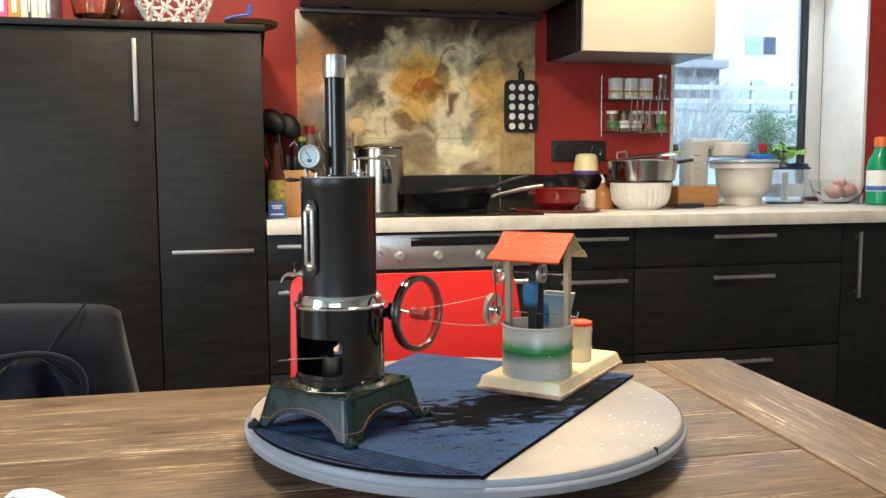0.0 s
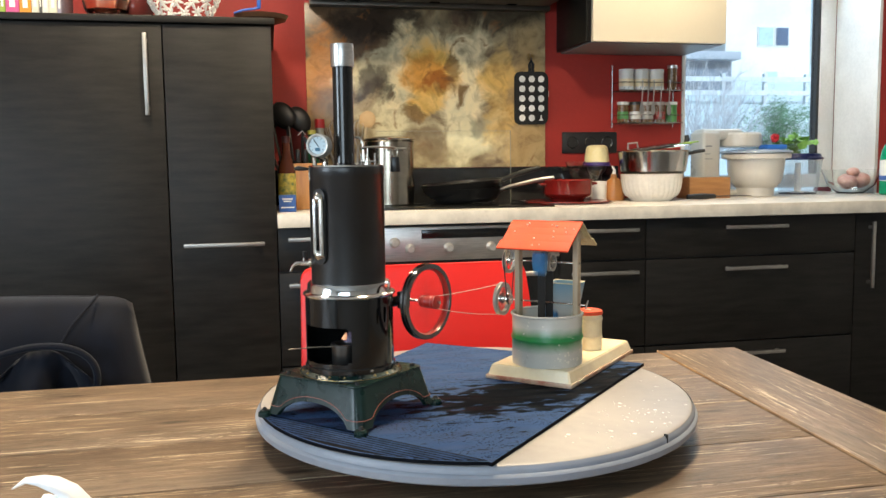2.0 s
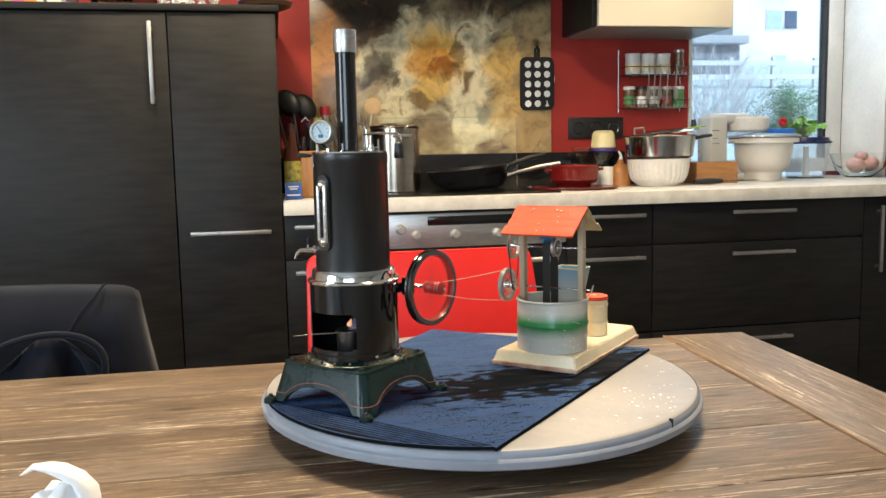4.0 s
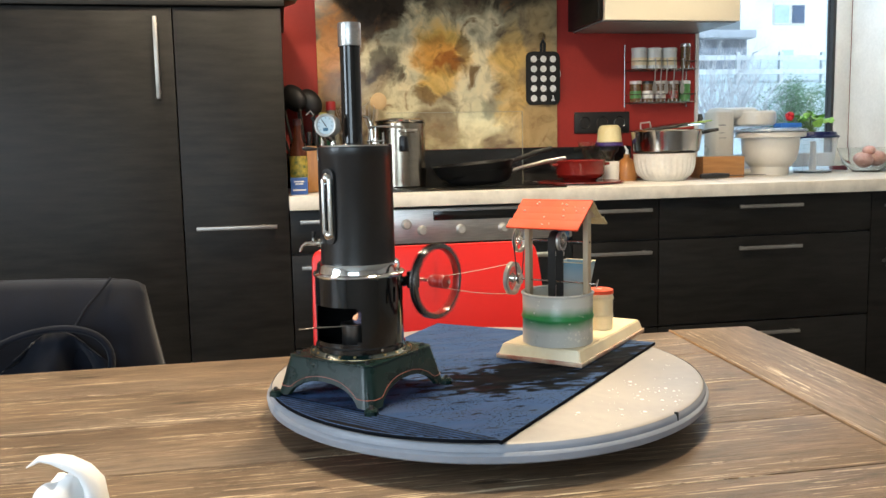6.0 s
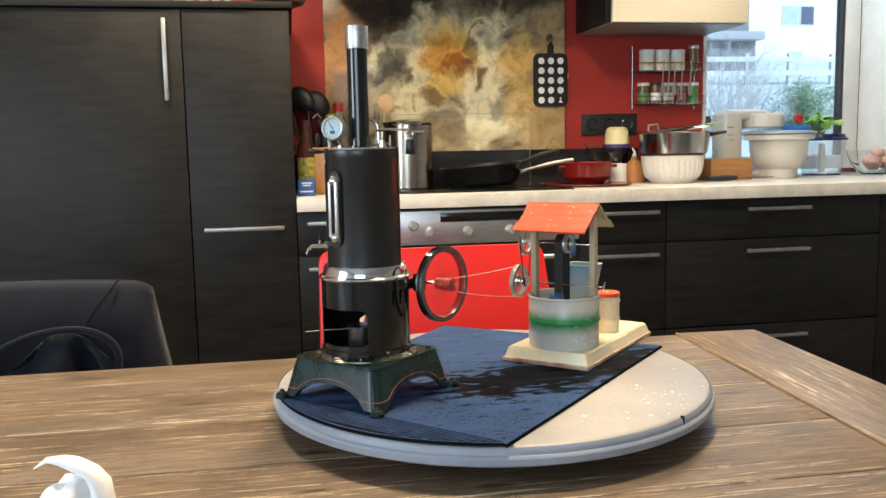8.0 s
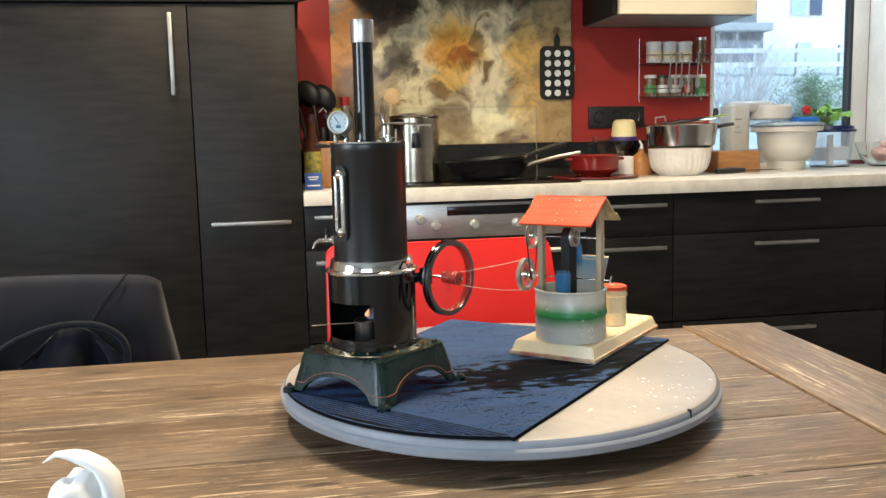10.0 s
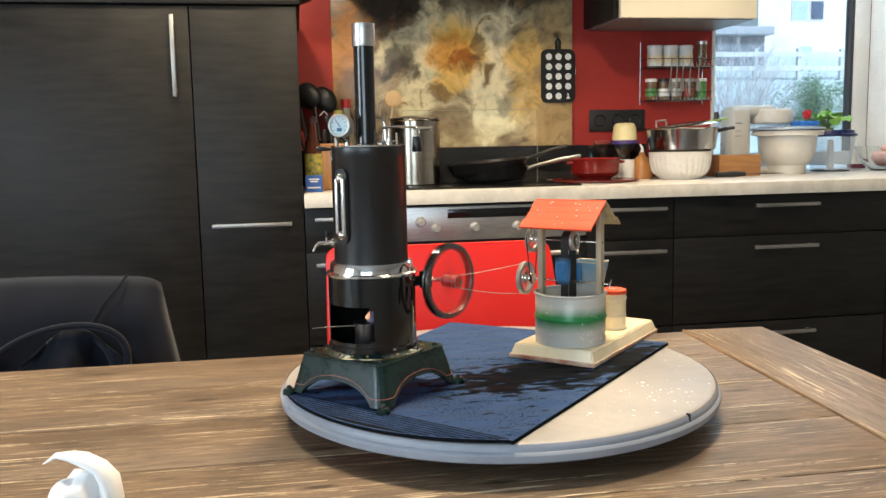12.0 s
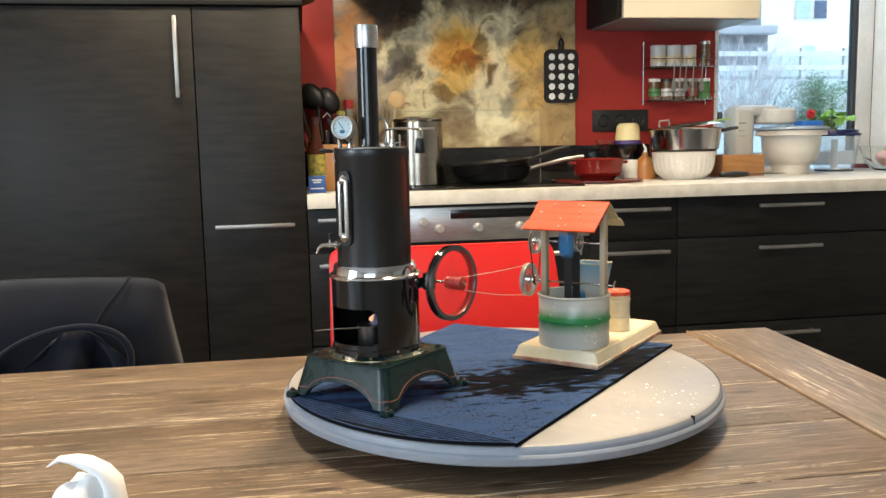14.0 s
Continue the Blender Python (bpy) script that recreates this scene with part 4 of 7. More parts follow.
def blended(name, low, high, c0, c1):
    m = mat(name, c1, 0.35)
    nt = m.node_tree
    tc, sep = nt.nodes.new("ShaderNodeTexCoord"), nt.nodes.new("ShaderNodeSeparateXYZ")
    nt.links.new(tc.outputs["Object"], sep.inputs[0])
    rng, r = nt.nodes.new("ShaderNodeMapRange"), nt.nodes.new("ShaderNodeValToRGB")
    rng.inputs["From Min"].default_value, rng.inputs["From Max"].default_value = low, high
    r.color_ramp.elements[0].color, r.color_ramp.elements[1].color = (*c0, 1), (*c1, 1)
    nt.links.new(sep.outputs["Z"], rng.inputs["Value"])
    nt.links.new(rng.outputs[0], r.inputs["Fac"])
    nt.links.new(r.outputs["Color"], nt.nodes["Principled BSDF"].inputs["Base Color"])
    return m


def spoked_wheel(name, r, width, parent, label, spokes=5, hub=0.004):
    """A small grooved pulley about the local y axis, with its rim as the part and the spokes below it."""
    turn_y = pose(0, 0, 0, 90)
    h = width / 2
    rim = part(name, lathe([(r * 0.78, -h), (r, -h), (r * 0.9, 0), (r, h), (r * 0.78, h)], 48, turn_y, close=True), mat("pale tin", (0.52, 0.50, 0.46), 0.35, 0.7, scale=60), parent, label)
    bm = lathe([(0, -h * 1.3), (hub, -h * 1.3), (hub, h * 1.3), (0, h * 1.3)], 20, turn_y)
    for k in range(spokes):
        a = 2 * math.pi * k / spokes
        tube([(0, 0, 0), (r * 0.82 * math.cos(a), 0, r * 0.82 * math.sin(a))], r * 0.075, 6, bm)
    return rim, bm


def toy_well():
    w = thing("toy_well", pose(*WELL, 0, 0, WELL_TURN), "toy well with red roof, bucket chain and cream base", "toy well")
    zb = 0.0195
    # bevelled base board
    bm = box(-0.0500, 0.1850, -0.0550, 0.0650, 0.0008, zb)
    for v in bm.verts:
        if v.co.z > 0.01:
            v.co.x += 0.006 if v.co.x < 0 else -0.006
            v.co.y += 0.006 if v.co.y < 0 else -0.006
    bmesh.ops.bevel(bm, geom=list(bm.edges), offset=0.0015, segments=2, affect="EDGES")
    part("base_board", bm, cream, w, "cream painted base board with bevelled edge")
    part("base_edge", box(-0.0506, 0.1856, -0.0556, 0.0656, 0.0002, 0.0058, 0.0014), mat("rubbed brown edge", (0.40, 0.15, 0.09), 0.5, other=(0.62, 0.48, 0.33), scale=40), w, "rubbed red-brown lower edge")
    # drum
    R, zt = 0.0460, 0.884 - MAT_TOP
    mid = zb + (zt - zb) * 0.52
    prof = [(R - 0.0015, zb), (R, zb + 0.0005), (R, mid - 0.0035), (R + 0.0012, mid - 0.0015), (R + 0.0016, mid), (R + 0.0012, mid + 0.0015), (R, mid + 0.0035), (R, zt - 0.003), (R - 0.0015, zt - 0.003), (R - 0.0015, zb + 0.001)]
    part("drum", lathe(prof, 96, close=True), sprayed("green banded enamel", zb - 0.004, zt + 0.006, (0.62, 0.59, 0.51), (0.55, 0.53, 0.47)), w, "white enamel drum with a green sprayed band")
    ring = [(R * math.cos(a), R * math.sin(a), zt - 0.0015) for a in [2 * math.pi * k / 96 for k in range(96)]]
    part("drum_rim", tube(ring, 0.0019, 10, closed=True), cream_white, w, "rolled white rim")
    rnd = random.Random(3)
    for k in range(60):
        a, z = radians(rnd.gauss(243, 22) if k < 30 else rnd.uniform(150, 330)), zb + rnd.choice((rnd.uniform(0.004, 0.022), rnd.uniform(0.004, 0.022), rnd.uniform(0.03, 0.06)))
        d = Vector((math.cos(a), math.sin(a), 0))
        s = 0.0004 + 0.0011 * rnd.random() ** 2
        part("paint_chip", lathe([(0, 0.0004), (s, 0.0003), (s * 1.2, -0.0002)], 7, axis_pose(d * R + Vector((0, 0, z)), d) @ pose(0, 0, 0)), mat_chip, w)
    # posts
    for y in (-0.0415, 0.0415):
        p = part("post", box(-0.0055, 0.0055, y - 0.0035, y + 0.0035, zb + 0.001, 0.988 - MAT_TOP, 0.0006), bare_wood, w, "pale square wooden post")
        sgn = -1 if y < 0 else 1
        for z in (AXLE_UP, AXLE_LOW):
            part("axle_bush", lathe([(0, 0.0008), (0.0013, 0.0006), (0.0016, 0)], 10, axis_pose((0.0, y + sgn * 0.0035, z), (0, sgn, 0))), soot, p)
    part("gable", slab([(-0.026, 0), (0.026, 0), (0, 0.018)], -0.0015, 0.0015), bare_wood, w).matrix_local = pose(0, -0.0415, 0.9805 - MAT_TOP, 90)
    # roof of overlapping boards
    ridge, eave, half = 1.0035 - MAT_TOP, 0.972 - MAT_TOP, 0.047
    ln = math.hypot(half, ridge - eave)
    slope = math.degrees(math.atan2(ridge - eave, half))
    roof = part("roof", tube([(0, -0.0495, ridge - 0.001), (0, 0.0495, ridge - 0.001)], 0.0016, 8), roof_red, w, "red painted ridge and board roof")
    n = 4
    for side in (-1, 1):
        for k in range(n):
            a0, a1 = ln * k / n, ln * (k + 1) / n + 0.002
            bm = box(a0, a1, -0.050 + 0.0006 * ((k * 7) % 3), 0.050 - 0.0005 * ((k * 5) % 3), -0.0028, 0.0, 0.0007)
            m = Matrix.Translation((0, 0, ridge)) @ pose(0, 0, 0, 0, 0, 180 if side < 0 else 0) @ pose(0, 0, 0, 0, slope, 0) @ pose(0, 0, 0.0003 + 0.0007 * k, 0, 1.9 + 0.5 * ((k * 3) % 4), 0.7 * ((k * 5) % 3 - 1))
            part("roof_board", moved(bm, m), roof_red if side < 0 else mat_roof_back, roof)
    rnd = random.Random(8)
    for _ in range(13):
        a, y = rnd.uniform(0.006, ln - 0.002), rnd.uniform(-0.047, 0.047)
        m = Matrix.Translation((0, 0, ridge)) @ pose(0, 0, 0, 0, 0, 180) @ pose(0, 0, 0, 0, slope, 0)
        s = rnd.uniform(0.0004, 0.0009)
        part("paint_chip", lathe([(0, 0.0021), (s, 0.0019), (s, 0.0004)], 6, m @ pose(a, y, 0) @ Matrix.Diagonal((1, rnd.uniform(1, 2.6), 1, 1))), mat_chip, roof)
    # hopper that catches the buckets
    hz0, hz1 = 0.866 - MAT_TOP, 0.917 - MAT_TOP
    bm = bmesh.new()
    rings = []
    for z, hx, hy in ((hz0, 0.011, 0.0125), (hz1, 0.017, 0.0215), (hz1, 0.0158, 0.0203), (hz0 + 0.001, 0.010, 0.0115)):
        rings.append([bm.verts.new((0.052 + sx * hx, -0.004 + sy * hy, z)) for sx, sy in ((-1, -1), (1, -1), (1, 1), (-1, 1))])
    for a, b in zip(rings, rings[1:]):
        for i in range(4):
            bm.faces.new((a[i], a[(i + 1) % 4], b[(i + 1) % 4], b[i]))
    bm.faces.new(rings[0])
    bm.faces.new(rings[-1])
    hop = part("hopper", bm, blended("blue faded hopper paint", hz0 + 0.012, hz1 + 0.008, (0.62, 0.60, 0.54), (0.12, 0.34, 0.50)), w, "white and blue tin hopper", smooth=False)
    part("hopper_leg", box(0.049, 0.055, -0.007, -0.001, zb, hz0 + 0.001, 0.0005), bare_wood, hop)
    ringp = [(0.052 + sx * 0.0166, -0.004 + sy * 0.0211, hz1) for sx, sy in ((-1, -1), (1, -1), (1, 1), (-1, 1))]
    part("hopper_rim", tube(ringp, 0.0009, 6, closed=True), cream, hop)
    # small barrel with a red lid
    bx, by, br = 0.100, -0.020, 0.0175
    z1 = 0.868 - MAT_TOP
    prof = [(0, zb), (br, zb + 0.0005), (br, zb + 0.016), (br + 0.0008, zb + 0.017), (br + 0.0008, zb + 0.0195), (br, zb + 0.0205), (br, z1 - 0.010), (br + 0.001, z1 - 0.009), (br + 0.001, z1 - 0.006), (br, z1 - 0.005), (br, z1), (0, z1)]
    barrel = part("barrel", lathe(prof, 48, pose(bx, by, 0)), cream, w, "small cream barrel")
    part("barrel_lid", lathe([(0, z1 + 0.0055), (br - 0.003, z1 + 0.0055), (br + 0.0005, z1 + 0.004), (br + 0.001, z1 - 0.001), (br, z1 - 0.001)], 48, pose(bx, by, 0)), roof_red, barrel, "red barrel lid")
    part("lid_slot", box(bx - 0.006, bx - 0.004, by - 0.004, by + 0.004, z1 + 0.005, z1 + 0.0062), mat_chip, barrel)
    # axles with their pulleys
    low = part("lower_axle", tube([(0, -0.053, 0), (0, 0.072, 0)], 0.0011, 8), nickel, w, "wire axle with belt pulley")
    low.matrix_local = pose(0, 0, AXLE_LOW)
    rim, bm = spoked_wheel("belt_pulley", 0.0225, 0.006, low, "grooved tin belt pulley", 6, 0.005)
    rim.matrix_local = pose(0, 0.066, 0)
    moved(bm, pose(0, 0.066, 0))
    part("pulley_spokes", bm, nickel, low)
    part("crank_knob", tube([(0.0125, 0.070, 0), (0.0125, 0.080, 0)], 0.0028, 10), mat("pinkish wooden knob", (0.62, 0.34, 0.26), 0.5), low, "small pale crank knob")
    part("cord_hub", lathe([(0, -0.0025), (0.0072, -0.0025), (0.006, 0), (0.0072, 0.0025), (0, 0.0025)], 20, pose(0, 0.0555, 0, 90)), nickel, low)
    up = part("upper_axle", tube([(0, -0.047, 0), (0, 0.060, 0)], 0.0011, 8), nickel, w, "wire axle with chain wheel")
    up.matrix_local = pose(0, 0, AXLE_UP)
    rim, bm = spoked_wheel("cord_pulley", 0.0178, 0.004, up, "tin cord pulley", 5, 0.004)
    rim.matrix_local = pose(0, 0.0555, 0)
    moved(bm, pose(0, 0.0555, 0))
    part("pulley_spokes", bm, nickel, up)
    rim, bm = spoked_wheel("chain_wheel", CHAIN_R - 0.0006, 0.005, up, "pale chain wheel", 5, 0.004)
    rim.matrix_local = pose(0, -0.006, 0)
    moved(bm, pose(0, -0.006, 0))
    part("pulley_spokes", bm, nickel, up)
    part("axle_hook", tube([(0, -0.045, AXLE_LOW), (0.0, -0.054, AXLE_LOW), (0.003, -0.056, AXLE_LOW + 0.006), (0.0, -0.054, AXLE_LOW - 0.006)], 0.0009, 6), nickel, w)
    # chain band and the cord outside the post
    pts = loop_points(CHAIN_R, AXLE_UP, CHAIN_LOW, 0.003)
    band = bmesh.new()
    rows = [[band.verts.new((x * k, y, z0 + (z - z0) * 1.0)) for y, k in ((-0.0030, 1.0), (0.0075, 1.0), (0.0075, 0.93), (-0.0030, 0.93))] for x, z, z0 in pts]
    for i, a in enumerate(rows):
        b = rows[(i + 1) % len(rows)]
        for k in range(4):
            band.faces.new((a[k], a[(k + 1) % 4], b[(k + 1) % 4], b[k]))
    part("chain_band", band, chain_mat, w, "dark bucket chain")
    pts = []
    for k in range(13):
        a = math.pi * k / 12
        pts.append((0.0165 * math.cos(a), 0.0555, AXLE_UP + 0.0165 * math.sin(a)))
    for k in range(9):
        a = math.pi + math.pi * k / 8
        pts.append((0.0066 * math.cos(a), 0.0555, AXLE_LOW + 0.0066 * math.sin(a)))
    part("drive_cord", tube(pts, 0.0008, 6, closed=True), chain_mat, w, "thin dark cord round the pulleys")
    # buckets
    made = []
    for _ in range(2):
        bm = bmesh.new()
        rings = []
        for z, d, hy in ((-0.013, 0.009, 0.0075), (-0.009, 0.012, 0.0085), (0.004, 0.0145, 0.009), (0.016, 0.012, 0.009)):
            rings.append([bm.verts.new((-x, y, z)) for x, y in ((0.0005, -hy), (d * 0.75, -hy), (d, -hy * 0.6), (d, hy * 0.6), (d * 0.75, hy), (0.0005, hy))])
        for a, b in zip(rings, rings[1:]):
            for i in range(6):
                bm.faces.new((a[i], a[(i + 1) % 6], b[(i + 1) % 6], b[i]))
        bm.faces.new(rings[0])
        bm.faces.new(rings[-1])
        bmesh.ops.bevel(bm, geom=list(bm.edges), offset=0.0008, segments=2, affect="EDGES")
        made.append(part("bucket", bm, blue_paint, w, "blue tin chain bucket"))
    return w, low, up, made


def loop_points(r, up, low, step):
    """Points (x, z, z of the centre) once round the two chain wheels."""
    out = []
    for k in range(13):
        a = math.pi * k / 12
        out.append((-r * math.cos(a), up + r * math.sin(a), up))
    for k in range(13):
        a = math.pi + math.pi * k / 12
        out.append((-r * math.cos(a), low + r * math.sin(a), low))
    return out


mat_chip = mat("chipped pale primer", (0.78, 0.74, 0.62), 0.5)
mat_roof_back = mat("bare roof boards", (0.50, 0.42, 0.24), 0.55, other=(0.40, 0.32, 0.17), scale=20, stretch=(1, 8, 8))
well, lower_axle, upper_axle, buckets = toy_well()


def drive_cord():
    """The cord between the flywheel's small pulley and the well's belt pulley, with a little sag."""
    t = thing("drive_cord", pose(0, 0, 0), "thin pale drive cord between flywheel and well", "cord")
    a = Vector(WHEEL_AT) + WHEEL_WAY * 0.0125
    way = Matrix.Rotation(radians(WELL_TURN), 3, "Z")
    b = Vector(WELL) + way @ Vector((0, 0.066, AXLE_LOW))
    d = (b - a).normalized()
    ra, rb = 0.0068, 0.0208
    for s, sag in ((1, 0.001), (-1, 0.003)):
        pts = []
        for k in range(11):
            u = k / 10
            p = a.lerp(b, u) + Vector((0, 0, s * (ra + (rb - ra) * u) - sag * 4 * u * (1 - u)))
            pts.append(p)
        part("strand", tube(pts, 0.00045, 6), string_mat, t)
    n = Vector((d.x, d.y, 0)).normalized()
    for c, r, sg in ((a, ra, -1), (b, rb, 1)):
        pts = [c + n * (sg * r * math.cos(q)) + Vector((0, 0, r * math.sin(q))) for q in [math.pi * (k / 10 - 0.5) for k in range(11)]]
        part("turn", tube(pts, 0.00045, 6), string_mat, t)


drive_cord()


# ---- wall things above the worktop ----
def splash_material():
    """A printed picture of smoke clouds with an orange glow, under glass."""
    m = bpy.data.materials.new("smoke cloud print under glass")
    m.use_nodes = True
    nt = m.node_tree
    b, link = nt.nodes["Principled BSDF"], nt.links.new
    tc = nt.nodes.new("ShaderNodeTexCoord")

    def clouds(scale, detail, distortion, seed, rough=0.6):
        mp = nt.nodes.new("ShaderNodeMapping")
        mp.inputs["Location"].default_value = (seed, seed * 0.7, 0)
        link(tc.outputs["Object"], mp.inputs["Vector"])
        n = nt.nodes.new("ShaderNodeTexNoise")
        n.inputs["Scale"].default_value, n.inputs["Detail"].default_value = scale, detail
        n.inputs["Distortion"].default_value, n.inputs["Roughness"].default_value = distortion, rough
        link(mp.outputs[0], n.inputs["Vector"])
        return n.outputs["Fac"]

    def math_node(op, a, c):
        n = nt.nodes.new("ShaderNodeMath")
        n.operation = op
        for i, v in enumerate((a, c)):
            if isinstance(v, float):
                n.inputs[i].default_value = v
            else:
                link(v, n.inputs[i])
        return n.outputs[0]

    def ramp(fac, stops):
        r = nt.nodes.new("ShaderNodeValToRGB")
        els = r.color_ramp.elements
        while len(els) < len(stops):
            els.new(0.5)
        for e, (p, c) in zip(els, stops):
            e.position, e.color = p, (*c, 1)
        link(fac, r.inputs["Fac"])
        return r.outputs["Color"]

    # the picture is drawn in wisps: its places are shifted by coarse and fine turbulence
    warp = nt.nodes.new("ShaderNodeTexNoise")
    warp.inputs["Scale"].default_value, warp.inputs["Detail"].default_value, warp.inputs["Roughness"].default_value = 5.5, 7, 0.55
    link(tc.outputs["Object"], warp.inputs["Vector"])
    bent = nt.nodes.new("ShaderNodeVectorMath")
    bent.operation = "MULTIPLY_ADD"
    bent.inputs[1].default_value = (0.24, 0.0, 0.24)
    link(warp.outputs["Color"], bent.inputs[0])
    back_to = nt.nodes.new("ShaderNodeVectorMath")
    back_to.operation = "SUBTRACT"
    back_to.inputs[1].default_value = (0.12, 0.0, 0.12)
    link(tc.outputs["Object"], bent.inputs[2])
    link(bent.outputs[0], back_to.inputs[0])

    grain = clouds(9, 7, 1.1, 3.1, 0.56)
    fine = clouds(22, 7, 0.8, 7.7, 0.6)

    def cloud(under, x, z, rx, rz, lean, colour, most, ragged=1.0):
        """Lays one soft-edged cloud of a colour over the picture so far."""
        mp = nt.nodes.new("ShaderNodeMapping")
        mp.vector_type = "TEXTURE"
        mp.inputs["Location"].default_value = (x, 0, z)
        mp.inputs["Rotation"].default_value = (0, radians(lean), 0)
        mp.inputs["Scale"].default_value = (rx, 1, rz)
        flat = nt.nodes.new("ShaderNodeVectorMath")
        flat.operation = "MULTIPLY"
        flat.inputs[1].default_value = (1, 0, 1)
        link(back_to.outputs[0], mp.inputs["Vector"])
        link(mp.outputs[0], flat.inputs[0])
        g = nt.nodes.new("ShaderNodeTexGradient")
        g.gradient_type = "SPHERICAL"
        link(flat.outputs[0], g.inputs["Vector"])
        worn = math_node("ADD", g.outputs["Fac"], math_node("MULTIPLY", math_node("SUBTRACT", grain, 0.5), 1.1 * ragged))
        edge = nt.nodes.new("ShaderNodeMapRange")
        edge.interpolation_type = "SMOOTHSTEP"
        edge.inputs["From Min"].default_value, edge.inputs["From Max"].default_value = 0.18, 0.62
        edge.inputs["To Max"].default_value = most
        link(worn, edge.inputs["Value"])
        n = nt.nodes.new("ShaderNodeMix")
        n.data_type = "RGBA"
        link(edge.outputs[0], n.inputs[0])
        link(under, n.inputs[6])
        n.inputs[7].default_value = (*colour, 1)
        return n.outputs[2]

    black, brown, tan = (0.020, 0.016, 0.014), (0.14, 0.082, 0.042), (0.50, 0.33, 0.14)
    ash, cream, sage = (0.36, 0.33, 0.22), (0.94, 0.80, 0.50), (0.70, 0.63, 0.40)
    amber, gold, rust = (0.62, 0.22, 0.03), (0.92, 0.55, 0.13), (0.30, 0.075, 0.012)
    pic = ramp(grain, [(0.30, (0.15, 0.10, 0.065)), (0.45, (0.36, 0.28, 0.16)), (0.60, (0.52, 0.44, 0.27)), (0.74, (0.72, 0.64, 0.42))])
    pic = cloud(pic, 1.05, 1.25, 0.16, 0.50, 0, tan, 0.75, 0.7)
    pic = cloud(pic, 0.34, 1.60, 0.42, 0.17, 0, brown, 0.9)
    pic = cloud(pic, 0.50, 1.60, 0.30, 0.13, 0, black, 0.85)
    # the hood's dark reflection in the glass, painted along the top right
    pic = cloud(pic, 0.92, 1.63, 0.34, 0.12, 0, black, 0.85)
    pic = cloud(pic, 0.27, 1.40, 0.13, 0.26, 8, amber, 0.6, 1.5)
    pic = cloud(pic, 0.30, 1.22, 0.12, 0.18, 0, brown, 0.75)
    pic = cloud(pic, 0.42, 1.43, 0.11, 0.20, 25, brown, 0.8)
    pic = cloud(pic, 0.45, 1.44, 0.22, 0.075, -34, sage, 0.9)
    pic = cloud(pic, 0.54, 1.30, 0.12, 0.26, 10, sage, 0.95)
    pic = cloud(pic, 0.57, 1.44, 0.10, 0.20, 18, cream, 0.85)
    pic = cloud(pic, 0.82, 1.32, 0.13, 0.36, 4, cream, 0.95)
    pic = cloud(pic, 0.84, 1.18, 0.16, 0.17, 0, sage, 0.8)
    pic = cloud(pic, 0.95, 1.42, 0.10, 0.16, 0, gold, 0.45)
    pic = cloud(pic, 0.70, 1.44, 0.24, 0.22, 0, cream, 0.8, 0.9)
    pic = cloud(pic, 0.68, 1.435, 0.20, 0.19, 0, gold, 1.0, 0.5)
    pic = cloud(pic, 0.66, 1.42, 0.14, 0.12, 0, amber, 0.6, 1.8)
    pic = cloud(pic, 0.70, 1.37, 0.09, 0.07, 0, rust, 0.75, 1.5)
    pic = cloud(pic, 0.66, 1.30, 0.13, 0.07, 0, gold, 0.7)
    pic = cloud(pic, 0.47, 1.385, 0.10, 0.07, -30, black, 0.75, 1.8)
    pic = cloud(pic, 0.78, 1.44, 0.05, 0.08, 20, brown, 0.7, 1.6)
    pic = cloud(pic, 0.62, 1.285, 0.09, 0.05, 25, brown, 0.75, 1.7)
    pic = cloud(pic, 0.93, 1.30, 0.09, 0.22, -6, gold, 0.40, 1.2)
    pic = cloud(pic, 0.88, 1.235, 0.065, 0.07, 0, ash, 0.9)
    pic = cloud(pic, 0.66, 1.15, 0.15, 0.09, 0, brown, 0.7)
    streak = ramp(fine, [(0.34, (0.45, 0.42, 0.40)), (0.52, (1, 1, 1))])
    n = nt.nodes.new("ShaderNodeMix")
    n.data_type, n.blend_type = "RGBA", "MULTIPLY"
    n.inputs[0].default_value = 0.5
    link(pic, n.inputs[6])
    link(streak, n.inputs[7])
    link(n.outputs[2], b.inputs["Base Color"])
    b.inputs["Roughness"].default_value = 0.24
    b.inputs["Specular IOR Level"].default_value = 0.3
    return m


panel = thing("splashback", pose(0, 0, 0), "glass splashback printed with smoke clouds and orange glow", "splashback")
part("print", box(0.227, 1.130, WALL - 0.010, WALL - 0.0005, 1.070, 1.665, 0.001), splash_material(), panel)
part("upstand", box(0.106, 1.43, WALL - 0.014, WALL - 0.0005, TOP + 0.0005, 1.0685, 0.002), mat("black gloss upstand", (0.012, 0.012, 0.013), 0.14), panel, "black glossy upstand strip")

guard = thing("glass_guard", pose(0, 0, 0), "clear glass splash guard standing behind the hob", "splash guard")
sheet = part("sheet", box(0.470, 0.984, WALL - 0.032, WALL - 0.027, TOP + 0.0005, 1.205, 0.0008), glass("guard glass", (0.97, 0.98, 0.97), 0.0, ior=1.12), guard)
sheet.visible_shadow = False
edge_glass = mat("polished glass edge", (0.27, 0.25, 0.19), 0.3)
part("top_edge", box(0.470, 0.986, WALL - 0.0322, WALL - 0.0268, 1.2052, 1.2066), edge_glass, guard, "polished glass edge")
part("side_edge", box(0.9842, 0.986, WALL - 0.0322, WALL - 0.0268, TOP + 0.0006, 1.2050), edge_glass, guard, "polished glass edge")


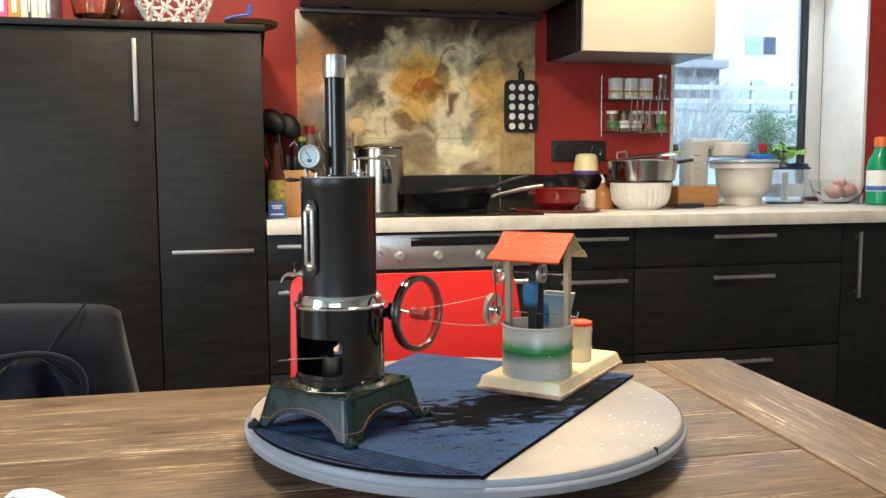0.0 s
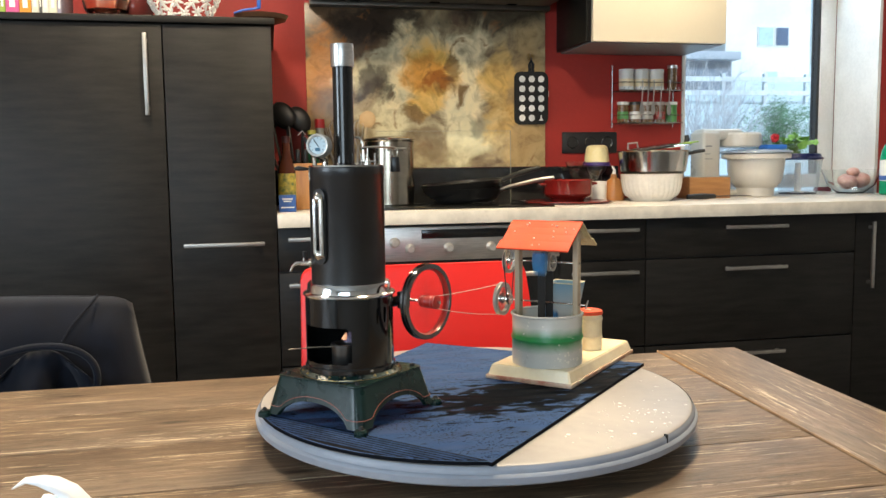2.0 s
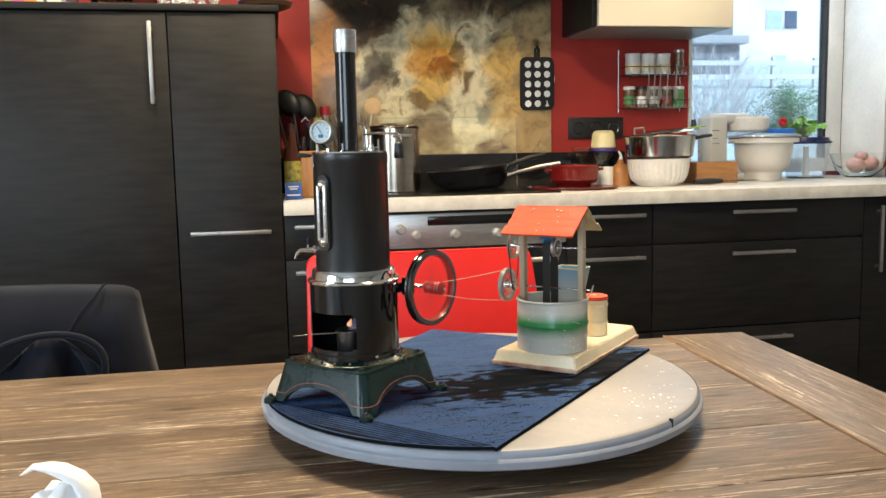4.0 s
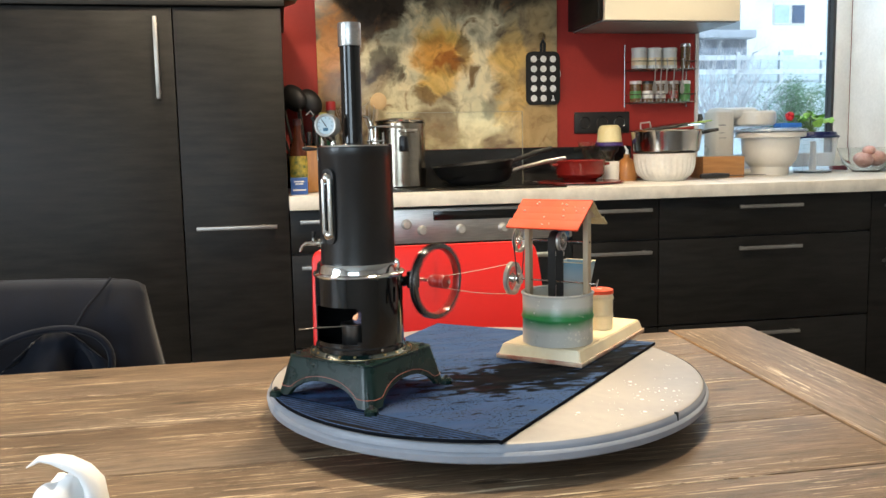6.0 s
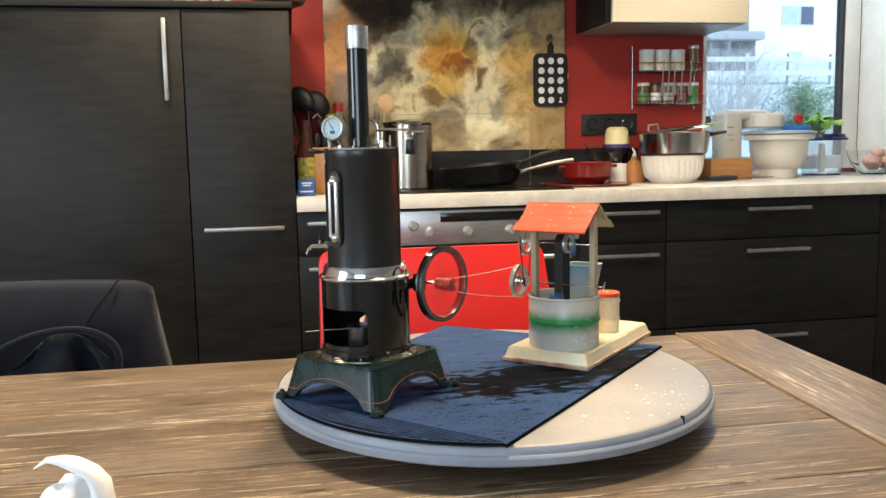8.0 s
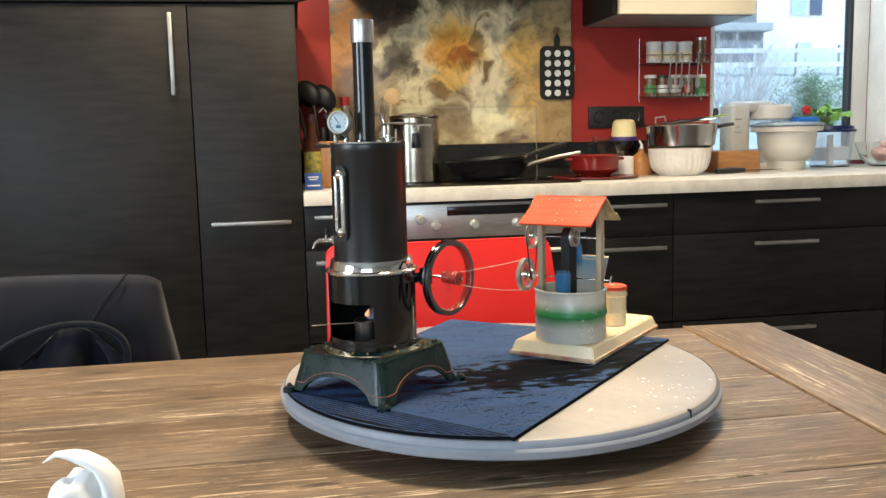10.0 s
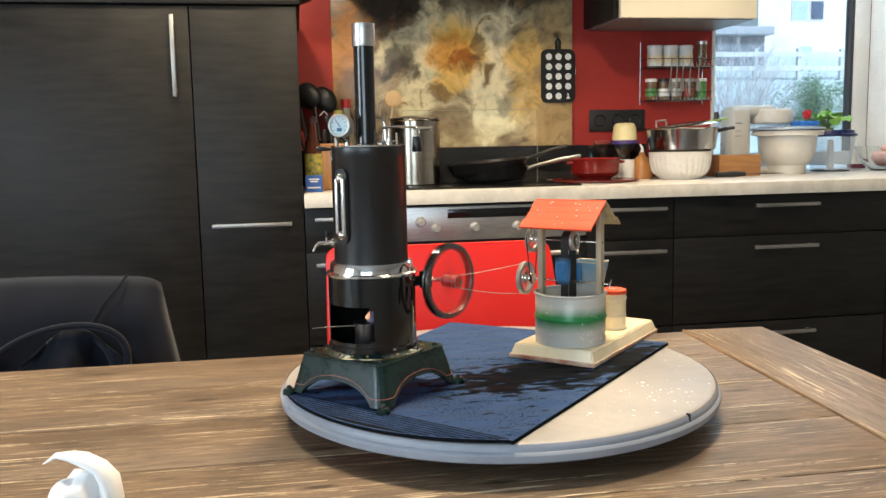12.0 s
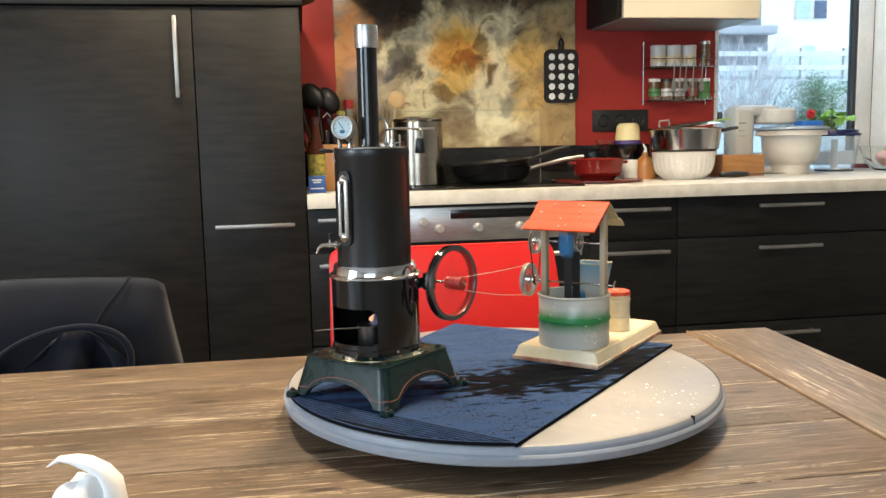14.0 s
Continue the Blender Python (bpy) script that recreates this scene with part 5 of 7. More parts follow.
def cooker_hood():
    h = thing("cooker_hood", pose(0, 0, 0), "wide dark cooker hood with filter panels underneath", "cooker hood")
    dark = mat("dark brown hood metal", (0.09, 0.08, 0.066), 0.4, 0.5)
    part("body", box(0.243, 1.135, 2.55, WALL - 0.0105, 1.668, 1.80, 0.003), dark, h)
    for i in range(3):
        x0 = 0.262 + i * 0.288
        part("filter", box(x0, x0 + 0.272, 2.58, 2.96, 1.6635, 1.6675, 0.001), mat("grease filter", (0.12, 0.108, 0.088), 0.42, 0.4, scale=300), h, "flat dark grease filter")
        part("latch", box(x0 + 0.12, x0 + 0.155, 2.935, 2.95, 1.660, 1.6634), gloss_black, h)
    part("back_rail", box(0.243, 1.135, 2.975, 3.018, 1.650, 1.6675, 0.002), dark, h, "dark rail along the wall")
    part("chimney", box(0.52, 0.86, 2.74, WALL - 0.002, 1.801, 2.449), dark, h)


cooker_hood()


def wall_cabinet():
    c = thing("wall_cabinet", pose(0, 0, 0), "wall cabinet with cream front and black side panels", "cabinet")
    part("body", box(1.196, 1.70, 2.72, WALL - 0.002, 1.508, 2.20), cabinet_core, c)
    part("side_panel", box(1.178, 1.195, 2.72, WALL - 0.002, 1.503, 2.20, 0.001), cabinet_wood, c, "black side panel")
    part("door", box(1.196, 1.700, 2.700, 2.719, 1.500, 2.20, 0.001), mat("cream cabinet front", (0.80, 0.72, 0.55), 0.35, other=(0.77, 0.69, 0.52), scale=2), c, "cream laminate door")
    part("light_rail", box(1.196, 1.70, 2.725, WALL - 0.003, 1.498, 1.5075), mat("grey underside", (0.17, 0.18, 0.19), 0.4), c, "grey cabinet underside")


wall_cabinet()


def oven_mitt():
    """Black pot holder with three by five white dots, hanging from a hook."""
    o = thing("pot_holder", pose(1.072, WALL - 0.012, 1.33), "black quilted pot holder with white dots on a hook", "pot holder")
    cloth = mat("black cotton", (0.012, 0.012, 0.012), 0.85, scale=60, bump=0.0006)
    outline = []
    w, h0, h1, r = 0.066, -0.100, 0.098, 0.022
    for cx, cz, a0 in ((w - r, h1 - r, 0), (-w + r, h1 - r, 90), (-w + r, h0 + r, 180), (w - r, h0 + r, 270)):
        for k in range(6):
            a = radians(a0 + 18 * k)
            outline.append((cx + r * math.cos(a), cz + r * math.sin(a)))
    bm = slab(outline, 0.0, 0.011, bevel=0.004)
    part("pad", moved(bm, pose(0, 0, 0, 90)), cloth, o)
    part("loop", tube([(-0.006, -0.006, 0.094), (-0.007, -0.006, 0.125), (0, -0.006, 0.140), (0.007, -0.006, 0.125), (0.006, -0.006, 0.094)], 0.006, 8), cloth, o)
    white = mat("white dots", (0.78, 0.78, 0.76), 0.8)
    for i in range(3):
        for j in range(5):
            if i == 2 and j == 4:
                continue
            part("dot", lathe([(0, 0.0006), (0.0120, 0.0006), (0.0125, 0)], 14, axis_pose(((i - 1) * 0.0375, -0.0112, 0.070 - j * 0.0365), (0, -1, 0))), white, o)
    part("printed_mark", moved(slab([(-0.008, -0.010), (0.008, -0.010), (0.002, 0.001), (0.003, 0.010), (-0.003, 0.010), (-0.002, 0.001)], 0.0112, 0.0117), pose(0.0375, 0, -0.076, 90)), white, o)
    part("tag", box(0.064, 0.069, -0.008, -0.006, 0.005, 0.025), white, o, "white tag")
    hook = thing("wall_hook", pose(1.071, WALL - 0.0105, 1.478), "small clear suction hook on the splashback", "hook")
    part("disc", lathe([(0, 0.004), (0.012, 0.003), (0.015, 0)], 20, axis_pose((0, 0, 0.008), (0, -1, 0))), glass("clear plastic", (0.9, 0.85, 0.75), 0.1), hook)
    part("prong", tube([(0, -0.003, 0), (0, -0.014, -0.006), (0, -0.016, 0.002)], 0.0018, 8), chrome, hook)


oven_mitt()


def socket_block():
    s = thing("socket_strip", pose(1.312, WALL - 0.0005, 1.160), "black triple wall socket", "socket")
    part("frame", box(-0.1125, 0.1125, -0.010, 0, -0.041, 0.041, 0.003), black_plastic, s)
    for i in range(3):
        x = (i - 1) * 0.071
        p = axis_pose((x, -0.0102, 0), (0, -1, 0))
        part("insert", lathe([(0.0195, -0.008), (0.0195, 0.0), (0.0215, 0.001), (0.0235, 0.0)], 32, p), gloss_black, s)
        part("well", lathe([(0, 0.0004), (0.0195, 0.0004)], 28, p), soot, s)
        for sx in (-0.0095, 0.0095):
            part("pin_hole", lathe([(0, 0.0009), (0.0026, 0.0009)], 10, axis_pose((x + sx, -0.0102, 0), (0, -1, 0))), black_plastic, s)


socket_block()


def jar(name, at, r, h, body, lid, label, lid_h=0.012, band=None, category="jar", neck=None):
    """A standing jar or tub: body, lid and perhaps a paper label."""
    j = thing(name, pose(*at), label, category)
    k = neck or r
    part("body", lathe([(0, 0.0005), (r * 0.93, 0.0005), (r, 0.004), (r, h * 0.82), (k, h * 0.9), (k, h), (0, h)], 28), body, j)
    if lid:
        part("lid", lathe([(0, h + lid_h), (k * 0.98, h + lid_h), (k * 1.06, h + lid_h - 0.002), (k * 1.06, h + 0.0003), (0, h + 0.0003)], 28), lid, j)
    if band:
        part("paper_label", lathe([(r + 0.0006, h * 0.2), (r + 0.0006, h * 0.62)], 28), band, j)
    return j


white_plastic = mat("white plastic", (0.74, 0.73, 0.70), 0.35, other=(0.68, 0.67, 0.63))
spice_glass = mat("spice behind glass", (0.20, 0.12, 0.06), 0.2, other=(0.10, 0.05, 0.02), scale=120)
spice_green = mat("green label", (0.10, 0.28, 0.08), 0.45, other=(0.06, 0.20, 0.05))
spice_red = mat("red label", (0.42, 0.04, 0.03), 0.45)
clear = glass("clear glass", (0.95, 0.97, 0.96), 0.02)


def spice_rack():
    x0, x1, zt, zm, zb, y = 1.405, 1.662, 1.456, 1.356, 1.232, WALL - 0.001
    r = thing("spice_rack", pose(0, 0, 0), "two-tier wire spice rack hanging on the red wall", "rack")
    wire = mat("dark chrome wire", (0.30, 0.29, 0.28), 0.25, 1.0)
    d = 0.085
    for x in (x0, x1):
        part("upright", tube([(x, y - 0.003, zb - 0.015), (x, y - 0.003, zt)], 0.0024, 8), wire, r)
    for z in (zm, zb):
        part("tier_frame", tube([(x0, y - 0.003, z), (x1, y - 0.003, z), (x1, y - d, z), (x0, y - d, z)], 0.002, 6, closed=True), wire, r)
        part("tier_rail", tube([(x0, y - 0.003, z + 0.03), (x0, y - d, z + 0.03), (x1, y - d, z + 0.03), (x1, y - 0.003, z + 0.03)], 0.0015, 6), wire, r)
        for k in range(1, 16):
            x = x0 + (x1 - x0) * k / 16
            part("wire", tube([(x, y - 0.003, z), (x, y - d, z), (x, y - d, z + 0.012)], 0.001, 5), wire, r)
    rows = []
    for i in range(3):
        rows.append(("spice_tin", 1.446 + i * 0.062, zm, 0.028, 0.068, white_plastic, white_plastic, "white spice tin on the rack", cream))
    rows.append(("spice_jar", 1.637, zm, 0.018, 0.085, spice_glass, steel, "slim glass spice jar on the rack", None))
    for i, (b, l, bd, lab) in enumerate(((spice_glass, white_plastic, spice_green, "spice jar with a green label and white lid"), (spice_glass, black_plastic, white_plastic, "spice jar with a pale label"), (spice_glass, white_plastic, white_plastic, "spice jar with a pale label"), (spice_glass, steel, spice_red, "spice jar with a red label"), (spice_green, white_plastic, spice_green, "green spice jar with a white lid"))):
        rows.append(("spice_jar", 1.433 + i * 0.0505, zb, 0.0215, 0.068, b, l, lab, bd))
    for n, x, z, rr, h, b, l, lab, bd in rows:
        tagged(jar(n, (x, y - 0.044, z + 0.002), rr, h, b, l, lab, band=bd), group="spice jars")
    # tools that hang from the front rail of the upper tier
    for x, kind in ((1.488, "tongs"), (1.512, "whisk"), (1.535, "ladle"), (1.565, "whisk"), (1.600, "ladle")):
        t = thing("kitchen_tool", pose(x, y - d - 0.006, zm + 0.022), "small steel kitchen tool hanging from the rack", kind)
        part("grip", tube([(0, 0, 0.012), (0.003, -0.002, 0.016), (0.004, -0.003, 0.0), (0.0, -0.003, -0.07)], 0.0022, 6), steel, t)
        if kind == "whisk":
            for a in range(5):
                ca, sa = math.cos(a * math.pi / 5), math.sin(a * math.pi / 5)
                part("loop", tube([(0, -0.003, -0.066)] + [(ca * 0.016 * math.sin(u), -0.003 + sa * 0.016 * math.sin(u), -0.100 - 0.034 * math.cos(math.pi - u) * -1) for u in [math.pi * k / 8 for k in range(1, 8)]] + [(0, -0.003, -0.134)], 0.0007, 5), steel, t)
        else:
            part("blade", moved(slab([(-0.003, 0), (0.003, 0), (0.009, -0.028), (0.008, -0.044), (0.0, -0.052), (-0.008, -0.044), (-0.009, -0.028)], -0.001, 0.001), pose(0, -0.003, -0.066, 90)), steel, t)


spice_rack()

# ---- pots and jars on the worktop ----
HOB = TOP + 0.0065


def stock_pot():
    p = thing("stock_pot", pose(0.486, 2.75, HOB), "tall steel stock pot with lid on the hob", "pot")
    s = mat("pot steel", (0.37, 0.33, 0.27), 0.20, 1.0, other=(0.30, 0.27, 0.22), scale=6, stretch=(1, 1, 8))
    part("body", lathe([(0, 0.0), (0.080, 0.0), (0.083, 0.004), (0.083, 0.212), (0.086, 0.216), (0.0845, 0.219), (0.081, 0.214), (0.081, 0.02), (0, 0.02)], 64), s, p)
    part("lid", lathe([(0.086, 0.2195), (0.0865, 0.223), (0.070, 0.229), (0.02, 0.233), (0, 0.233)], 64), mat("lid steel", (0.50, 0.48, 0.45), 0.2, 1.0), p)
    for s2 in (-1, 1):
        a = radians(98 + (180 if s2 < 0 else 0))
        c, sn = math.cos(a), math.sin(a)
        pts = [(0.083 * c - sn * 0.028, 0.083 * sn + c * 0.028, 0.185), (0.108 * c - sn * 0.024, 0.108 * sn + c * 0.024, 0.188), (0.108 * c + sn * 0.024, 0.108 * sn - c * 0.024, 0.188), (0.083 * c + sn * 0.028, 0.083 * sn - c * 0.028, 0.185)]
        part("handle", tube(pts, 0.0045, 8), steel, p)


def frying_pan(at, r, h, tilt, label, handle_way, handle_mat, length, thick=1.0):
    p = thing("frying_pan", pose(*at, 0, tilt), label, "pan", "pans on the hob")
    body = mat("black non-stick coating", (0.012, 0.0115, 0.011), 0.35, scale=40)
    part("body", lathe([(0, 0.0), (r * 0.70, 0.0), (r * 0.80, 0.004), (r * 0.90, h * 0.36), (r, h - 0.002), (r + 0.002, h), (r - 0.002, h), (r * 0.86, h * 0.36), (r * 0.70, 0.008), (0, 0.005)], 64), body, p)
    a = radians(handle_way)
    d = Vector((math.cos(a), math.sin(a), 0))
    part("handle", tube([d * (r - 0.004) + Vector((0, 0, h * 0.7)), d * (r + 0.03) + Vector((0, 0, h * 0.9)), d * (r + length * 0.6) + Vector((0, 0, h + 0.010)), d * (r + length) + Vector((0, 0, h + 0.018))], [0.007 * thick, 0.006 * thick, 0.008 * thick, 0.007 * thick], 10), handle_mat, p)


def casserole():
    b = thing("round_tray", pose(1.120, 2.735, TOP + 0.0003), "red-brown round tray on the worktop", "tray")
    part("plate", lathe([(0, 0.0), (0.13, 0.0), (0.152, 0.005), (0.152, 0.009), (0.13, 0.005), (0, 0.005)], 64), mat("red-brown lacquer", (0.16, 0.022, 0.016), 0.2), b)
    p = thing("casserole", pose(1.135, 2.785, TOP + 0.0055), "dark red enamel casserole on a tray", "casserole")
    red = mat("dark red enamel", (0.20, 0.014, 0.011), 0.16, other=(0.15, 0.01, 0.008), scale=15)
    part("body", lathe([(0, 0.0), (0.058, 0.0), (0.062, 0.008), (0.078, 0.016), (0.086, 0.026), (0.0885, 0.070), (0.091, 0.074), (0.089, 0.077), (0.085, 0.073), (0.083, 0.03), (0, 0.02)], 64), red, p)
    for s in (-1, 1):
        part("handle", tube([(s * 0.087, -0.02, 0.060), (s * 0.103, -0.013, 0.062), (s * 0.103, 0.013, 0.062), (s * 0.087, 0.02, 0.060)], 0.005, 8), red, p)


def bowls():
    w = thing("ribbed_bowl", pose(1.462, 2.79, TOP + 0.0005), "white ribbed porcelain bowl on the worktop", "bowl")
    bm = bmesh.new()
    n, rings = 192, []
    for r, z in ((0.072, 0.0), (0.076, 0.003), (0.078, 0.007), (0.092, 0.018), (0.101, 0.032), (0.106, 0.050), (0.109, 0.070), (0.111, 0.090), (0.113, 0.097), (0.110, 0.098), (0.104, 0.06), (0.090, 0.025), (0.05, 0.012)):
        ribbed = 0.0018 if 0.01 < z < 0.08 and r > 0.088 else 0
        rings.append([bm.verts.new(((r + ribbed * math.cos(32 * (2 * math.pi * i / n) + z * 40)) * math.cos(2 * math.pi * i / n), (r + ribbed * math.cos(32 * (2 * math.pi * i / n) + z * 40)) * math.sin(2 * math.pi * i / n), z)) for i in range(n)])
    for a, b in zip(rings, rings[1:]):
        for i in range(n):
            bm.faces.new((a[i], a[(i + 1) % n], b[(i + 1) % n], b[i]))
    bm.faces.new(rings[0])
    bm.faces.new(rings[-1])
    part("body", bm, mat("white porcelain", (0.78, 0.75, 0.69), 0.18), w)
    s = thing("steel_saucepan", pose(1.472, 2.80, TOP + 0.0995), "steel saucepan stacked on the ribbed bowl", "saucepan")
    st = mat("saucepan steel", (0.58, 0.55, 0.51), 0.15, 1.0, other=(0.45, 0.43, 0.40), scale=5)
    part("body", lathe([(0, 0.0), (0.100, 0.0), (0.118, 0.008), (0.128, 0.078), (0.133, 0.082), (0.131, 0.084), (0.125, 0.078), (0.112, 0.012), (0, 0.008)], 64), st, s)
    part("handle", tube([(0.120, -0.03, 0.070), (0.150, -0.04, 0.078), (0.180, -0.05, 0.082)], [0.006, 0.007, 0.006], 8), black_plastic, s)
    l = thing("pan_lid", pose(1.482, 2.80, TOP + 0.190, 0, -6), "steel pan lid lying on the saucepan", "lid")
    part("disc", lathe([(0.130, 0.0), (0.132, 0.003), (0.128, 0.006), (0.09, 0.012), (0.03, 0.015), (0, 0.015), (0, 0.012), (0.09, 0.009)], 64), st, l)
    part("knob", tube([(-0.10, 0.02, 0.008), (-0.098, 0.02, 0.030), (-0.062, 0.02, 0.030), (-0.060, 0.02, 0.010)], 0.0035, 8), steel, l)
    part("grip", tube([(0.125, 0.01, 0.004), (0.134, 0.01, 0.020), (0.132, 0.01, 0.036)], [0.008, 0.010, 0.008], 10), black_plastic, l, "black lid grip")
    g = thing("salad_server", pose(1.565, 2.73, TOP + 0.192, 0, -6, 20), "green salad server lying on the lid", "server")
    part("blade", moved(slab([(-0.05, -0.010), (0.05, -0.018), (0.062, 0), (0.05, 0.018), (-0.05, 0.010)], 0, 0.004, bevel=0.001), pose(0, 0, 0.014)), mat("green plastic", (0.28, 0.42, 0.05), 0.35), g)


def wooden_box():
    b = thing("wooden_box", pose(1.732, 2.90, TOP + 0.0005), "small open orange-brown wooden box", "box")
    wd = mat("orange pine", (0.42, 0.20, 0.07), 0.5, other=(0.33, 0.15, 0.05), scale=10, stretch=(1, 8, 8))
    for n, args in (("side", (-0.085, 0.085, -0.05, -0.042, 0.006, 0.080)), ("side", (-0.085, 0.085, 0.042, 0.05, 0.006, 0.080)), ("end", (-0.085, -0.077, -0.0415, 0.0415, 0.006, 0.080)), ("end", (0.077, 0.085, -0.0415, 0.0415, 0.006, 0.080)), ("bottom", (-0.085, 0.085, -0.05, 0.05, 0.0, 0.0055))):
        part(n, box(*args, 0.001), wd, b)
    p = thing("black_palette", pose(1.64, 2.74, TOP + 0.0005), "flat black kitchen knife lying on the worktop", "knife")
    part("blade", slab([(0.04, -0.012), (0.18, -0.016), (0.20, 0.0), (0.18, 0.012), (0.04, 0.010)], 0.012, 0.014), black_plastic, p)
    part("grip", tube([(-0.06, 0, 0.012), (0.0, 0, 0.013), (0.05, -0.001, 0.013)], [0.009, 0.0115, 0.008], 10), black_plastic, p)


def stand_mixer():
    m = thing("stand_mixer", pose(1.960, 3.08, TOP + 0.0005), "white stand mixer with a lidded bowl", "mixer")
    w = mat("off-white appliance plastic", (0.66, 0.63, 0.57), 0.3, other=(0.60, 0.57, 0.51), scale=6)
    part("foot", box(-0.16, 0.02, -0.06, 0.10, 0.0, 0.026, 0.012, segs=3), w, m)
    col = part("column", box(-0.165, -0.085, -0.055, 0.055, 0.02, 0.262, 0.014, segs=3), w, m)
    part("arm", box(-0.16, 0.02, -0.05, 0.05, 0.228, 0.272, 0.018, segs=3), w, m)
    part("motor_head", lathe([(0, 0.197), (0.080, 0.197), (0.086, 0.203), (0.086, 0.248), (0.080, 0.256), (0, 0.258)], 48, pose(0.022, -0.01, 0)), w, m)
    bowl = part("bowl", lathe([(0, 0.0), (0.073, 0.0), (0.074, 0.034), (0.080, 0.037), (0.100, 0.060), (0.109, 0.10), (0.112, 0.148), (0.134, 0.150), (0.135, 0.168), (0.128, 0.171), (0, 0.171)], 64, pose(0.058, -0.075, 0)), w, m, "off-white mixing bowl")
    part("bowl_lid", lathe([(0, 0.186), (0.10, 0.186), (0.140, 0.180), (0.142, 0.172), (0, 0.1712)], 64, pose(0.058, -0.075, 0)), mat("smoky blue lid plastic", (0.30, 0.37, 0.46), 0.2), bowl, "blue-grey lid")
    for k, (w0, z) in enumerate(((0.030, 0.200), (0.024, 0.170), (0.032, 0.150))):
        part("lettering_bar", box(-0.155, -0.155 + w0, -0.0562, -0.0552, z, z + (0.004 if k == 0 else 0.0022)), mat("grey print", (0.20, 0.20, 0.21), 0.5), col)
    part("dial", lathe([(0, 0.012), (0.020, 0.010), (0.022, 0)], 24, axis_pose((-0.10, -0.062, 0.013), (0, -1, 0)) @ Matrix.Scale(0.5, 4)), black_plastic, m)
    b = thing("blue_scraper", pose(2.080, 2.985, TOP + 0.1875), "blue plastic scraper on the mixer lid", "scraper")
    part("blade", box(-0.045, 0.045, -0.03, 0.03, 0.0, 0.018, 0.003), mat("bright blue plastic", (0.03, 0.16, 0.55), 0.3), b)


def measuring_jug():
    j = thing("chopper_jug", pose(2.282, 3.11, TOP + 0.0005), "clear plastic chopper jug with dark blue lid", "jug")
    cl = mat("clear blueish plastic", (0.76, 0.86, 0.98), 0.12, Alpha=0.18)
    part("body", lathe([(0, 0.0), (0.072, 0.0), (0.078, 0.006), (0.096, 0.140), (0.098, 0.142), (0.0955, 0.142), (0.0755, 0.008), (0, 0.004)], 48), cl, j)
    part("spindle", lathe([(0.030, 0.005), (0.014, 0.012), (0.012, 0.13), (0, 0.13)], 24), white_plastic, j)
    part("lid", lathe([(0, 0.143), (0.098, 0.143), (0.101, 0.147), (0.101, 0.152), (0.092, 0.155), (0.088, 0.168), (0.070, 0.170), (0.064, 0.158), (0, 0.156)], 48), mat("dark blue plastic", (0.012, 0.018, 0.085), 0.3), j, "dark blue lid")
    part("foot_ring", lathe([(0.066, -0.0), (0.074, 0.0), (0.074, 0.005), (0.066, 0.005)], 40, close=True), black_plastic, j)
    for k in range(7):
        part("scale_mark", box(-0.085, -0.070 if k % 2 else -0.062, -0.055, -0.0545, 0.03 + k * 0.014, 0.0315 + k * 0.014), black_plastic, j)


def pot_plant():
    p = thing("flowering_plant", pose(2.262, 3.11, TOP + 0.157), "small green leafy plant with one red flower", "plant")
    leaf = mat("fresh green leaf", (0.26, 0.48, 0.09), 0.45, other=(0.16, 0.36, 0.06), scale=60, Subsurface_Weight=0.1)
    stem = mat("plant stem", (0.14, 0.22, 0.06), 0.5)
    part("pot", lathe([(0, 0), (0.022, 0), (0.027, 0.022), (0.024, 0.022), (0, 0.018)], 24), stem, p)
    rnd = random.Random(11)
    for k in range(26):
        a, r = rnd.uniform(0, 6.28), rnd.uniform(0.015, 0.085)
        z = rnd.uniform(0.040, 0.068) + 0.35 * (0.085 - r)
        tip = Vector((r * math.cos(a), r * math.sin(a) * 0.8, z))
        part("stalk", tube([(0, 0, 0.015), tip * 0.5 + Vector((0, 0, 0.02)), tip], 0.0014, 5), stem, p)
        bm = bmesh.new()
        s = rnd.uniform(0.012, 0.021)
        mid = bm.verts.new((0, 0, -0.002))
        ring = [bm.verts.new((s * math.cos(q) * (1 + 0.12 * math.sin(5 * q)), s * 0.85 * math.sin(q) * (1 + 0.12 * math.sin(5 * q)), 0.004 * math.cos(2 * q))) for q in [2 * math.pi * i / 14 for i in range(14)]]
        for i in range(14):
            bm.faces.new((mid, ring[i], ring[(i + 1) % 14]))
        m = Matrix.Translation(tip) @ pose(0, 0, 0, rnd.uniform(-50, 50) + 25, rnd.uniform(-40, 40), rnd.uniform(0, 360))
        part("leaf", moved(bm, m), leaf, p)
    fl = mat("red petals", (0.60, 0.02, 0.03), 0.5)
    c = Vector((-0.108, -0.02, 0.078))
    part("flower_stalk", tube([(0, 0, 0.02), (-0.05, -0.01, 0.055), c], 0.0014, 5), stem, p)
    for k in range(9):
        a = 2 * math.pi * k / 9
        part("petal", ball(c + Vector((0.011 * math.cos(a), -0.004 - 0.004 * (k % 2), 0.010 * math.sin(a))), 0.010, u=8, v=6, squash=(1, 0.5, 1)), fl, p)


def glass_bowl(at, r, h, label):
    b = thing("glass_bowl", pose(*at), label, "bowl")
    part("body", lathe([(0, 0.0), (r * 0.45, 0.0), (r * 0.5, 0.004), (r * 0.8, h * 0.35), (r, h), (r * 0.975, h), (r * 0.77, h * 0.38), (r * 0.45, 0.008), (0, 0.006)], 48), clear, b)
    return b


